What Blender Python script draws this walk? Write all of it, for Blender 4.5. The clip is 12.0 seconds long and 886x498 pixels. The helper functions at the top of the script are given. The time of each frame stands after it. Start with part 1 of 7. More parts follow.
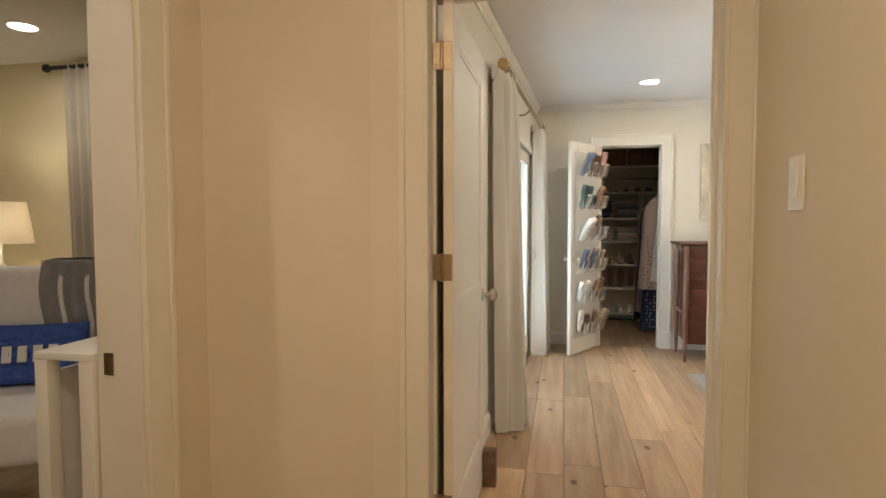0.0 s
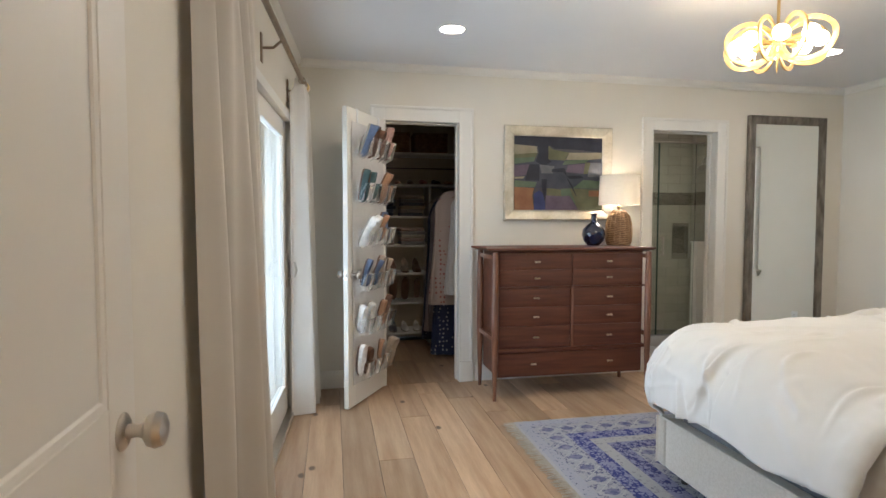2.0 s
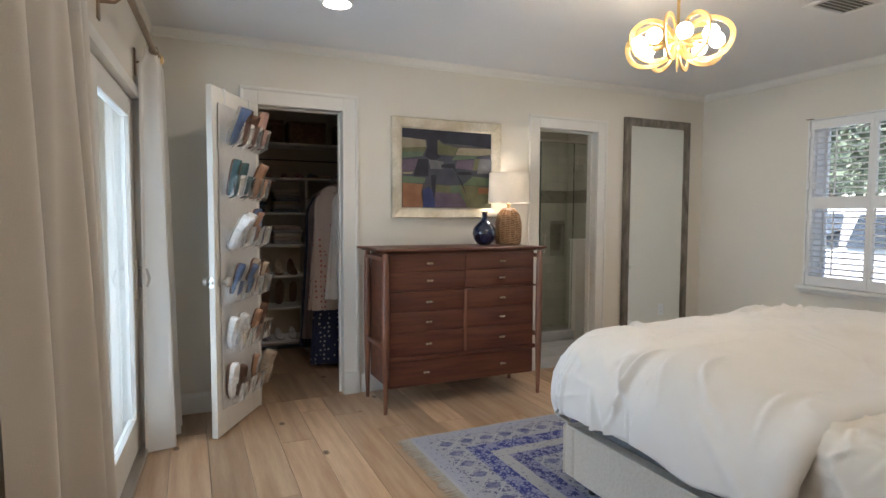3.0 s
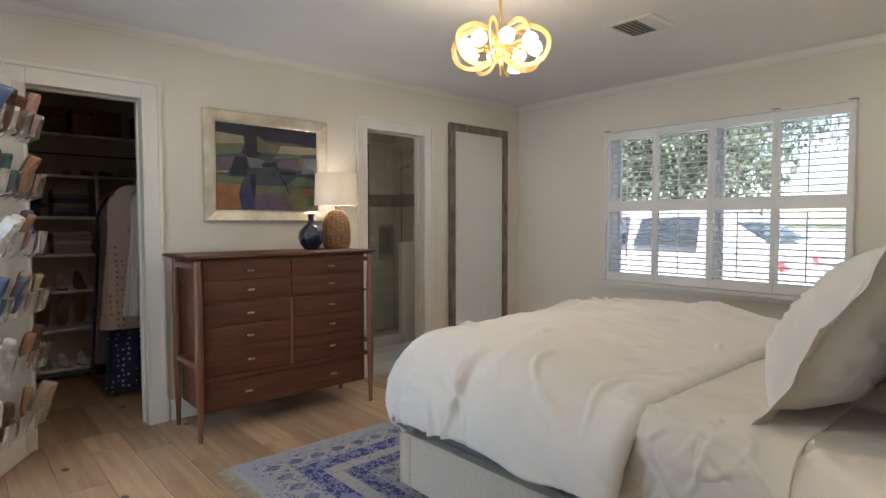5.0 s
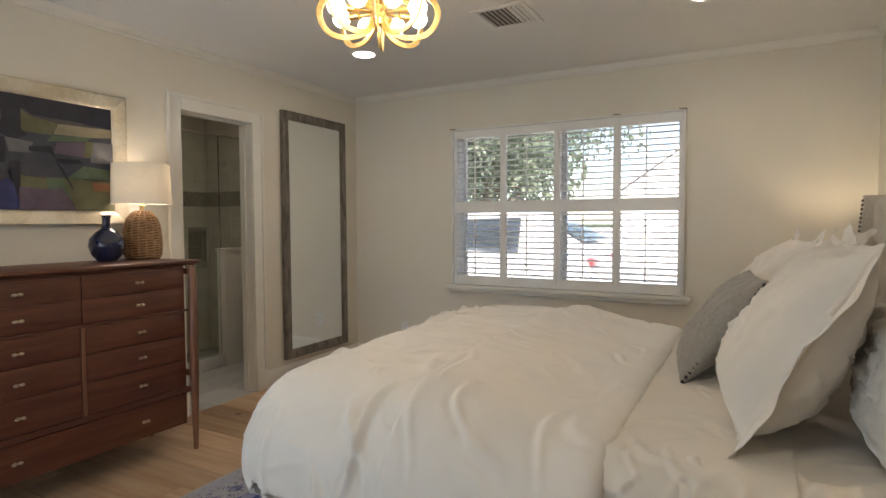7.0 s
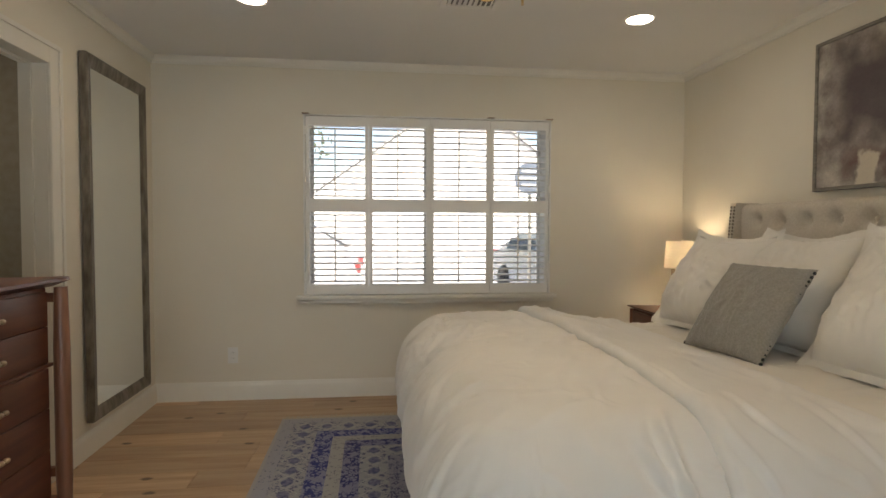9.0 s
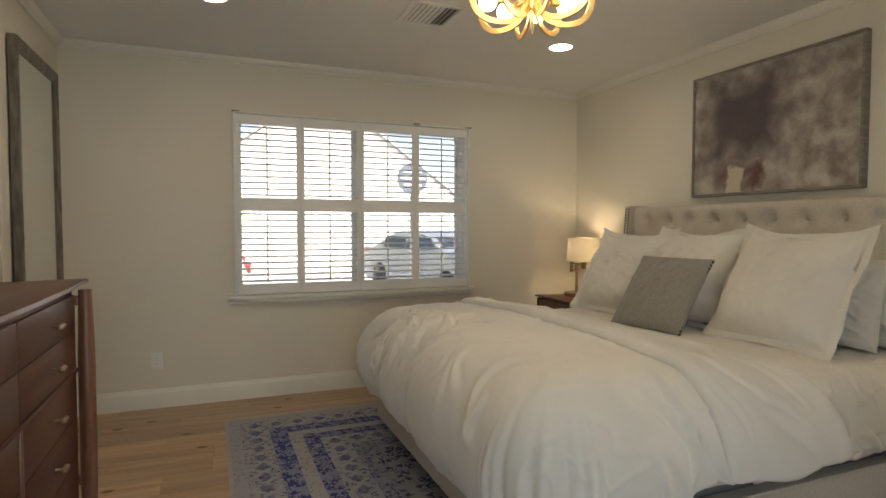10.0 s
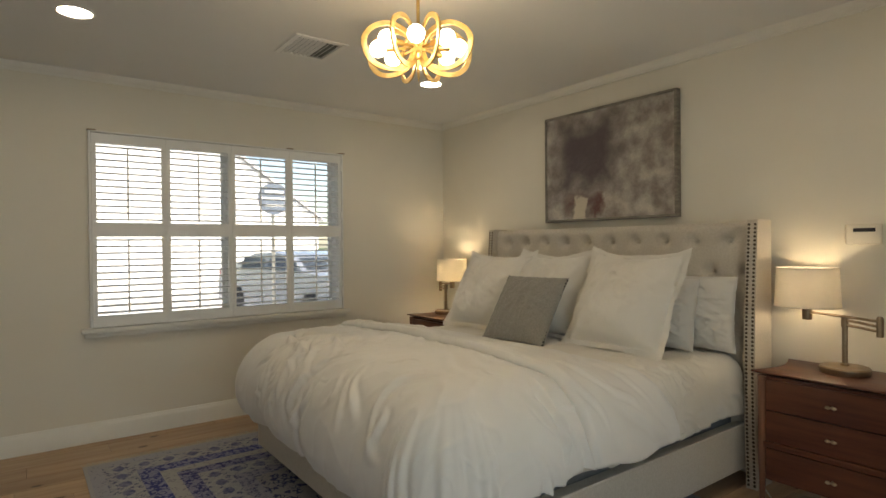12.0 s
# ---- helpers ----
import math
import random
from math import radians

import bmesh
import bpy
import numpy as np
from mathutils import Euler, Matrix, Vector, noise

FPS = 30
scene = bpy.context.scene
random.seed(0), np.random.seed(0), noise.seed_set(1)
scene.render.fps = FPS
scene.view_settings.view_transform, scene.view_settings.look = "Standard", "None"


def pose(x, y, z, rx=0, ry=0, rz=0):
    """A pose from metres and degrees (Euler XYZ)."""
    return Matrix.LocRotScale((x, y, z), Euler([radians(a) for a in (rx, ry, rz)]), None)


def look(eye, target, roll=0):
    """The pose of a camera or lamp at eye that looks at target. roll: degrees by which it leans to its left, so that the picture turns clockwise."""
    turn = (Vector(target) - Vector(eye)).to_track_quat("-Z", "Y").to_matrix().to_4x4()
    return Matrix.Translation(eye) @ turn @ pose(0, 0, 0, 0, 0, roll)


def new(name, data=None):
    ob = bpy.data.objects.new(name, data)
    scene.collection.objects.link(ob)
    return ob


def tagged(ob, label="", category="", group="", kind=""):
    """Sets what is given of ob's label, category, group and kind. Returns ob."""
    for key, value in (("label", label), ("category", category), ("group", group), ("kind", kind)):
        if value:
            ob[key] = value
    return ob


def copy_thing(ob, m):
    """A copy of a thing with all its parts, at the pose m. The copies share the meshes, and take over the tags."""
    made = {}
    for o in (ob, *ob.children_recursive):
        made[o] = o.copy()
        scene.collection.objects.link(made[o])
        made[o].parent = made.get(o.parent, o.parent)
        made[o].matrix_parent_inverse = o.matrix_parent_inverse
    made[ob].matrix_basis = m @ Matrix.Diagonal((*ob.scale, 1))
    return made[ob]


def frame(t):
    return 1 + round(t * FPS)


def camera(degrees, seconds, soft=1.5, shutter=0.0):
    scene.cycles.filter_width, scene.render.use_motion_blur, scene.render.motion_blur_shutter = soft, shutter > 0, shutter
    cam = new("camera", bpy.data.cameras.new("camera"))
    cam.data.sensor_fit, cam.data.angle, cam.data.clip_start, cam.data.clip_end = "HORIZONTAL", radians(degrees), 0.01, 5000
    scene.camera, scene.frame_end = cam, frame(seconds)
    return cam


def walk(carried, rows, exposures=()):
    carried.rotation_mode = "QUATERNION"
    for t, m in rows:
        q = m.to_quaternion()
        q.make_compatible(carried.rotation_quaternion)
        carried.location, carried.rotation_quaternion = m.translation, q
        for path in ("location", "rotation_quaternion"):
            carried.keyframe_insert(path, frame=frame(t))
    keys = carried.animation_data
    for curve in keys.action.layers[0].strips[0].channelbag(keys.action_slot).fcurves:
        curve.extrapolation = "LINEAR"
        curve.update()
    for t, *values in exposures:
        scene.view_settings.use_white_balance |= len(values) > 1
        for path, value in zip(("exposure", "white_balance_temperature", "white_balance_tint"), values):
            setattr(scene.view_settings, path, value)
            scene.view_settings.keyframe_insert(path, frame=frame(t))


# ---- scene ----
cam = camera(76.4, 12.0)
PATH = [
    (0, (-0.94, -5.94, 1.274), (-1.359, -3.987, 1.177), -0.1),
    (0.5, (-0.931, -5.531, 1.278), (-1.1, -3.541, 1.175), -0.2),
    (0.8, (-0.958, -5.264, 1.299), (-1.007, -3.268, 1.192), -0.2),
    (1, (-0.946, -5.081, 1.277), (-0.929, -3.083, 1.175), -0.3),
    (1.5, (-0.953, -4.629, 1.281), (-0.793, -2.638, 1.177), -0.1),
    (2, (-0.974, -4.31, 1.276), (-0.588, -2.35, 1.174), 0.1),
    (2.5, (-0.966, -4.079, 1.271), (-0.371, -2.172, 1.172), 0.2),
    (3, (-1.002, -3.968, 1.298), (-0.181, -2.148, 1.18), 0.3),
    (5, (-0.939, -3.842, 1.273), (0.391, -2.351, 1.178), -0.0),
    (5.5, (-0.892, -3.796, 1.263), (0.534, -2.397, 1.172), -0.2),
    (6, (-0.86, -3.739, 1.281), (0.653, -2.434, 1.186), -0.1),
    (6.5, (-0.833, -3.557, 1.283), (0.792, -2.394, 1.19), -0.2),
    (7, (-0.777, -3.296, 1.286), (0.975, -2.336, 1.192), -0.2),
    (8.8, (-0.642, -1.721, 1.253), (1.354, -1.832, 1.179), 0.1),
    (9, (-0.668, -1.567, 1.244), (1.317, -1.803, 1.173), 0.2),
    (9.5, (-0.702, -1.181, 1.222), (1.234, -1.677, 1.155), 0.2),
    (10, (-0.778, -0.925, 1.25), (1.075, -1.673, 1.173), 0.1),
    (10.5, (-0.836, -0.782, 1.278), (0.932, -1.714, 1.198), -0.1),
    (11, (-0.858, -0.723, 1.29), (0.851, -1.759, 1.231), -0.3),
    (11.5, (-0.855, -0.686, 1.267), (0.795, -1.816, 1.246), -0.4),
    (12, (-0.863, -0.717, 1.292), (0.745, -1.906, 1.277), -0.5),
]
walk(cam, [(t, look(eye, target, roll)) for t, eye, target, roll in PATH],
     [(0, 2.3, 6700, 12), (1.5, 2.15, 6050, 13), (3, 1.7, 6000, 15), (5.5, 1.43, 6250, 15), (7, 1.3, 6650, 15), (9, 1.08, 7150, 14), (12, 0.94, 7300, 10)])


# ---------- world, sun, light ----------
world = bpy.data.worlds.new("sky")
scene.world = world
world.use_nodes = True
wn = world.node_tree
sky = wn.nodes.new("ShaderNodeTexSky")
sky.sky_type = "NISHITA"
sky.sun_disc = False
sky.sun_elevation = radians(44)
sky.sun_rotation = radians(245)
bg = wn.nodes["Background"]
bg.inputs["Strength"].default_value = 0.15
wn.links.new(sky.outputs[0], bg.inputs["Color"])
sun = new("sun", bpy.data.lights.new("sun", "SUN"))
sun.data.energy = 5.0
sun.data.angle = radians(0.5)
sun.data.color = (1.0, 0.95, 0.88)
sun.matrix_world = look((-13, -6, 14), (0, 0, 0))
BULB = 15.0
CAN = 28.0
SHADE_BULB = 24.0
HALL_FILL = 8.1


day = bpy.data.lights.new("french_door_daylight", "AREA")
day.shape, day.size, day.size_y, day.energy, day.color = "RECTANGLE", 1.75, 1.8, 9.5, (0.66, 0.85, 1.0)
new("french_door_daylight", day).matrix_world = look((-1.55, -1.41, 1.0), (2, -1.6, 0.75))

# ---------- materials ----------


def mat(name, col, rough=0.6, metal=0.0, col2=None, scale=6.0, detail=6.0, stretch=(1, 1, 1), bump=0.0, bscale=60.0,
        coords="Object", contrast=(0.35, 0.65), rand=0.0, coat=0.0, sheen=0.0, trans=0.0, fine=0.0):
    m = bpy.data.materials.new(name)
    m.use_nodes = True
    nt = m.node_tree
    N, L = nt.nodes, nt.links
    b = N["Principled BSDF"]
    b.inputs["Roughness"].default_value = rough
    b.inputs["Metallic"].default_value = metal
    b.inputs["Coat Weight"].default_value = coat
    b.inputs["Sheen Weight"].default_value = sheen
    b.inputs["Base Color"].default_value = (*col, 1)
    tc = N.new("ShaderNodeTexCoord")
    mp = N.new("ShaderNodeMapping")
    mp.inputs["Scale"].default_value = stretch
    L.new(tc.outputs[coords], mp.inputs["Vector"])
    vec = mp.outputs[0]
    info = None
    if rand:
        info = N.new("ShaderNodeObjectInfo")
        add = N.new("ShaderNodeVectorMath")
        add.operation = "ADD"
        mul = N.new("ShaderNodeMath")
        mul.operation = "MULTIPLY"
        mul.inputs[1].default_value = 37.0
        L.new(info.outputs["Random"], mul.inputs[0])
        L.new(vec, add.inputs[0])
        L.new(mul.outputs[0], add.inputs[1])
        vec = add.outputs[0]
    out = None
    if col2:
        nz = N.new("ShaderNodeTexNoise")
        nz.inputs["Scale"].default_value = scale
        nz.inputs["Detail"].default_value = detail
        L.new(vec, nz.inputs["Vector"])
        rp = N.new("ShaderNodeValToRGB")
        rp.color_ramp.elements[0].position, rp.color_ramp.elements[1].position = contrast
        rp.color_ramp.elements[0].color, rp.color_ramp.elements[1].color = (*col, 1), (*col2, 1)
        L.new(nz.outputs[0], rp.inputs[0])
        out = rp.outputs[0]
        if fine:
            n3 = N.new("ShaderNodeTexNoise")
            n3.inputs["Scale"].default_value = scale * 9
            L.new(vec, n3.inputs["Vector"])
            mr3 = N.new("ShaderNodeMapRange")
            mr3.inputs[3].default_value, mr3.inputs[4].default_value = 1 - fine, 1 + fine
            L.new(n3.outputs[0], mr3.inputs[0])
            mx3 = N.new("ShaderNodeVectorMath")
            mx3.operation = "SCALE"
            L.new(out, mx3.inputs[0])
            L.new(mr3.outputs[0], mx3.inputs["Scale"])
            out = mx3.outputs[0]
        if rand:
            mr = N.new("ShaderNodeMapRange")
            mr.inputs[3].default_value, mr.inputs[4].default_value = 1 - rand, 1 + rand
            L.new(info.outputs["Random"], mr.inputs[0])
            mx = N.new("ShaderNodeVectorMath")
            mx.operation = "SCALE"
            L.new(out, mx.inputs[0])
            L.new(mr.outputs[0], mx.inputs["Scale"])
            out = mx.outputs[0]
        L.new(out, b.inputs["Base Color"])
    if bump:
        n2 = N.new("ShaderNodeTexNoise")
        n2.inputs["Scale"].default_value = bscale
        n2.inputs["Detail"].default_value = 4
        L.new(vec, n2.inputs["Vector"])
        bp = N.new("ShaderNodeBump")
        bp.inputs["Strength"].default_value = bump
        bp.inputs["Distance"].default_value = 0.01
        L.new(n2.outputs[0], bp.inputs["Height"])
        L.new(bp.outputs[0], b.inputs["Normal"])
    if trans:
        tr = N.new("ShaderNodeBsdfTranslucent")
        tr.inputs["Color"].default_value = (*col, 1)
        ms = N.new("ShaderNodeMixShader")
        ms.inputs[0].default_value = trans
        L.new(b.outputs[0], ms.inputs[1])
        L.new(tr.outputs[0], ms.inputs[2])
        L.new(ms.outputs[0], N["Material Output"].inputs["Surface"])
    return m


def emit(name, col, strength):
    m = bpy.data.materials.new(name)
    m.use_nodes = True
    b = m.node_tree.nodes["Principled BSDF"]
    b.inputs["Base Color"].default_value = (*col, 1)
    b.inputs["Emission Color"].default_value = (*col, 1)
    b.inputs["Emission Strength"].default_value = strength
    return m


def glass(name, col=(1, 1, 1), rough=0.0):
    m = bpy.data.materials.new(name)
    m.use_nodes = True
    b = m.node_tree.nodes["Principled BSDF"]
    b.inputs["Base Color"].default_value = (*col, 1)
    b.inputs["Transmission Weight"].default_value = 1.0
    b.inputs["Roughness"].default_value = rough
    b.inputs["IOR"].default_value = 1.45
    return m


WALL = mat("wall_paint", (0.74, 0.69, 0.59), 0.75, col2=(0.77, 0.72, 0.62), scale=1.3, bump=0.06, bscale=220)
HALLW = mat("hall_paint", (0.72, 0.66, 0.55), 0.75, col2=(0.75, 0.69, 0.58), scale=1.3, bump=0.06, bscale=220)
CEIL = mat("ceiling_paint", (0.76, 0.75, 0.73), 0.85, col2=(0.79, 0.78, 0.76), scale=1.1, bump=0.05, bscale=180)
TRIM = mat("trim_paint", (0.76, 0.73, 0.66), 0.4, col2=(0.79, 0.76, 0.69), scale=2.5, bump=0.02, bscale=90)
DOORP = mat("door_paint", (0.76, 0.72, 0.64), 0.38, col2=(0.79, 0.75, 0.67), scale=2.0, bump=0.02, bscale=80)
SHUT = mat("shutter_paint", (0.8, 0.79, 0.76), 0.42, col2=(0.82, 0.81, 0.78), scale=3.0)
OAK = mat("oak_plank", (0.39, 0.235, 0.13), 0.36, col2=(0.56, 0.39, 0.245), scale=3.0, detail=9, stretch=(7, 0.55, 1), bump=0.05, bscale=30, rand=0.24,
          contrast=(0.3, 0.72), fine=0.12)


def add_knots(m):
    """Scattered dark knots in the planks."""
    N, L = m.node_tree.nodes, m.node_tree.links
    b = N["Principled BSDF"]
    src = b.inputs["Base Color"].links[0].from_socket
    info = N.new("ShaderNodeObjectInfo")
    tc = N.new("ShaderNodeTexCoord")
    ad = N.new("ShaderNodeVectorMath")
    ad.operation = "MULTIPLY_ADD"
    ad.inputs[1].default_value = (1.0, 0.6, 1.0)
    L.new(tc.outputs["Object"], ad.inputs[0])
    sc = N.new("ShaderNodeMath")
    sc.operation = "MULTIPLY"
    sc.inputs[1].default_value = 91.0
    L.new(info.outputs["Random"], sc.inputs[0])
    L.new(sc.outputs[0], ad.inputs[2])
    vo = N.new("ShaderNodeTexVoronoi")
    vo.voronoi_dimensions = "2D"
    vo.inputs["Scale"].default_value = 2.1
    L.new(ad.outputs[0], vo.inputs["Vector"])
    nz = N.new("ShaderNodeTexNoise")
    nz.inputs["Scale"].default_value = 40
    L.new(tc.outputs["Object"], nz.inputs["Vector"])
    dd = N.new("ShaderNodeMath")
    dd.operation = "MULTIPLY_ADD"
    dd.inputs[1].default_value = -0.03
    L.new(nz.outputs[0], dd.inputs[0])
    L.new(vo.outputs["Distance"], dd.inputs[2])
    mr = N.new("ShaderNodeMapRange")
    mr.interpolation_type = "SMOOTHSTEP"
    mr.inputs[1].default_value, mr.inputs[2].default_value, mr.inputs[3].default_value, mr.inputs[4].default_value = 0.006, 0.032, 0.9, 0.0
    L.new(dd.outputs[0], mr.inputs[0])
    mx = N.new("ShaderNodeMix")
    mx.data_type = "RGBA"
    L.new(mr.outputs[0], mx.inputs[0])
    L.new(src, mx.inputs[6])
    mx.inputs[7].default_value = (0.08, 0.04, 0.018, 1)
    L.new(mx.outputs[2], b.inputs["Base Color"])


add_knots(OAK)
SUBF = mat("subfloor", (0.06, 0.035, 0.02), 0.9)
WALNUT = mat("walnut", (0.078, 0.022, 0.011), 0.4, col2=(0.135, 0.043, 0.02), scale=3.5, detail=9, stretch=(0.7, 5, 9), bump=0.03, bscale=40, coat=0.1, fine=0.15)
WALNUTV = mat("walnut_upright", (0.13, 0.05, 0.027), 0.33, col2=(0.23, 0.1, 0.055), scale=3.5, detail=9, stretch=(9, 9, 0.7), bump=0.03, bscale=40, coat=0.25)
LINEN = mat("white_linen", (0.74, 0.71, 0.66), 0.85, col2=(0.78, 0.75, 0.7), scale=4, bump=0.12, bscale=350, sheen=0.3)
SHEET = mat("cream_sheet", (0.7, 0.65, 0.56), 0.85, col2=(0.74, 0.69, 0.61), scale=4, bump=0.15, bscale=300, sheen=0.3)
SHAM = mat("ivory_sham", (0.73, 0.69, 0.62), 0.85, col2=(0.77, 0.73, 0.66), scale=4, bump=0.14, bscale=350, sheen=0.3)
UPH = mat("oatmeal_upholstery", (0.57, 0.505, 0.415), 0.9, col2=(0.64, 0.575, 0.485), scale=90, bump=0.35, bscale=420, sheen=0.25)
GREYF = mat("grey_pillow", (0.27, 0.25, 0.22), 0.9, col2=(0.33, 0.31, 0.275), scale=120, bump=0.35, bscale=420, sheen=0.2)
BOXSP = mat("grey_box_spring", (0.2, 0.2, 0.21), 0.9, col2=(0.24, 0.24, 0.25), scale=60, bump=0.2, bscale=300)
CURT = mat("curtain_linen", (0.79, 0.745, 0.67), 0.85, col2=(0.82, 0.78, 0.71), scale=5, bump=0.14, bscale=420, trans=0.25, sheen=0.2)
BRASS = mat("brushed_brass", (0.62, 0.42, 0.17), 0.34, 1.0, col2=(0.7, 0.5, 0.22), scale=14, bump=0.1, bscale=70)
STUD = mat("dark_bronze_stud", (0.1, 0.075, 0.055), 0.4, 0.8, col2=(0.14, 0.11, 0.08), scale=40)
PULL = mat("aged_brass_pull", (0.42, 0.33, 0.22), 0.42, 0.9, col2=(0.5, 0.41, 0.29), scale=30)
BRONZE = mat("bronze", (0.33, 0.25, 0.17), 0.38, 1.0, col2=(0.4, 0.31, 0.22), scale=20)
NICKEL = mat("satin_nickel", (0.58, 0.54, 0.48), 0.3, 1.0, col2=(0.64, 0.6, 0.54), scale=20)
GOLDRING = mat("gold_leaf_ring", (0.6, 0.4, 0.15), 0.42, 0.75, col2=(0.74, 0.54, 0.26), scale=26, bump=0.5, bscale=55)
SILVERF = mat("silver_leaf_frame", (0.52, 0.46, 0.34), 0.4, 0.55, col2=(0.7, 0.65, 0.54), scale=7, detail=8, bump=0.12, bscale=50, fine=0.15)
MIRF = mat("mirror_frame_pewter", (0.13, 0.11, 0.085), 0.42, 0.5, col2=(0.27, 0.24, 0.2), scale=22, detail=8, stretch=(1, 1, 0.3), bump=0.2, bscale=70)
MIRROR = mat("mirror_silver", (0.86, 0.88, 0.87), 0.015, 1.0)
DARK = mat("dark_metal", (0.03, 0.03, 0.032), 0.5, 0.3)
BLACKW = mat("dark_wood_foot", (0.02, 0.016, 0.013), 0.5, col2=(0.035, 0.028, 0.02), scale=8)
GLASS = glass("window_glass")
SHOWERG = glass("shower_glass", (0.88, 0.95, 0.92))
BULBM = emit("bulb_glow", (1.0, 0.85, 0.6), BULB)
CANM = emit("recessed_glow", (1.0, 0.91, 0.78), CAN)
HALLM = emit("hall_fill_glow", (1.0, 0.79, 0.54), HALL_FILL)
LAMPB = emit("lamp_bulb_glow", (1.0, 0.84, 0.59), SHADE_BULB)
SHADEM = mat("lampshade_linen", (0.8, 0.75, 0.66), 0.9, col2=(0.83, 0.78, 0.69), scale=40, bump=0.1, bscale=300, trans=0.32)
BLUEGL = mat("cobalt_glaze", (0.008, 0.012, 0.034), 0.1, col2=(0.014, 0.021, 0.06), scale=5, coat=0.6)
RATTAN = mat("woven_rattan", (0.36, 0.2, 0.09), 0.6, col2=(0.5, 0.31, 0.16), scale=30, bump=0.3, bscale=120)
PLATE = mat("white_plastic", (0.78, 0.77, 0.74), 0.35, col2=(0.8, 0.79, 0.76), scale=10)

# ---------- mesh helpers ----------


def B():
    return bmesh.new()


def box(bm, x0, x1, y0, y1, z0, z1, bev=0.0, seg=2, m=None):
    tmp = bmesh.new()
    bmesh.ops.create_cube(tmp, size=1)
    bmesh.ops.scale(tmp, vec=(abs(x1 - x0), abs(y1 - y0), abs(z1 - z0)), verts=tmp.verts)
    bmesh.ops.translate(tmp, vec=((x0 + x1) / 2, (y0 + y1) / 2, (z0 + z1) / 2), verts=tmp.verts)
    if bev:
        bmesh.ops.bevel(tmp, geom=tmp.edges[:], offset=bev, segments=seg, affect="EDGES", profile=0.6)
    join(bm, tmp, m)
    return bm


def join(bm, tmp, m=None):
    if m is not None:
        bmesh.ops.transform(tmp, matrix=m, verts=tmp.verts)
    me = bpy.data.meshes.new("tmp")
    tmp.to_mesh(me)
    tmp.free()
    bm.from_mesh(me)
    bpy.data.meshes.remove(me)


def lathe(bm, prof, seg=24, m=None, cap=True):
    tmp = bmesh.new()
    rings = []
    for r, z in prof:
        rings.append([tmp.verts.new((r * math.cos(2 * math.pi * i / seg), r * math.sin(2 * math.pi * i / seg), z)) for i in range(seg)])
    for a, b in zip(rings, rings[1:]):
        for i in range(seg):
            tmp.faces.new((a[i], a[(i + 1) % seg], b[(i + 1) % seg], b[i]))
    if cap:
        for rg in (rings[0][::-1], rings[-1]):
            if (rg[0].co.xy).length > 1e-5:
                tmp.faces.new(rg)
    join(bm, tmp, m)
    return bm


def tube(bm, pts, r, seg=10, radii=None):
    pts = [Vector(p) for p in pts]
    rings = []
    n0 = None
    for i, p in enumerate(pts):
        d = (pts[min(i + 1, len(pts) - 1)] - pts[max(i - 1, 0)]).normalized()
        if n0 is None:
            n0 = d.orthogonal().normalized()
        n0 = (n0 - d * n0.dot(d)).normalized()
        c = d.cross(n0)
        rr = radii[i] if radii else r
        rings.append([bm.verts.new(p + (n0 * math.cos(2 * math.pi * k / seg) + c * math.sin(2 * math.pi * k / seg)) * rr) for k in range(seg)])
    for a, b in zip(rings, rings[1:]):
        for k in range(seg):
            bm.faces.new((a[k], a[(k + 1) % seg], b[(k + 1) % seg], b[k]))
    bm.faces.new(rings[0][::-1])
    bm.faces.new(rings[-1])
    return bm


def sphere(bm, c, r, u=16, v=10, sc=(1, 1, 1)):
    tmp = bmesh.new()
    bmesh.ops.create_uvsphere(tmp, u_segments=u, v_segments=v, radius=r)
    join(bm, tmp, Matrix.Translation(c) @ Matrix.Diagonal((*sc, 1)))
    return bm


def grid(bm, nu, nv, fn):
    vs = [[bm.verts.new(fn(i / nu, j / nv)) for j in range(nv + 1)] for i in range(nu + 1)]
    for i in range(nu):
        for j in range(nv):
            bm.faces.new((vs[i][j], vs[i + 1][j], vs[i + 1][j + 1], vs[i][j + 1]))
    return vs


def mesh_of(name, bm, material, smooth=None):
    bmesh.ops.recalc_face_normals(bm, faces=bm.faces)
    me = bpy.data.meshes.new(name)
    bm.to_mesh(me)
    bm.free()
    for mm in (material if isinstance(material, (list, tuple)) else [material]):
        me.materials.append(mm)
    ang = radians(35)
    if smooth is not False:
        for p in me.polygons:
            p.use_smooth = True
        me.set_sharp_from_angle(angle=ang if smooth is None else radians(smooth))
    return me


def part(name, bm, material, parent, label="", smooth=None, at=None):
    ob = new(name, mesh_of(name, bm, material, smooth))
    ob.parent = parent
    if at is not None:
        ob.matrix_basis = at
    if label:
        ob["label"] = label
    return ob


def thing(name, m, label, category, group=""):
    ob = new(name)
    ob.empty_display_size = 0.1
    ob.matrix_world = m
    return tagged(ob, label, category, group)


def solo(name, bm, material, m, label, category, group="", smooth=None):
    ob = new(name, mesh_of(name, bm, material, smooth))
    ob.matrix_world = m
    return tagged(ob, label, category, group)


def structure(name, bm, material, label="", category="", m=None, smooth=None):
    ob = new(name, mesh_of(name, bm, material, smooth))
    if m is not None:
        ob.matrix_world = m
    return tagged(ob, label, category, "", "structure")


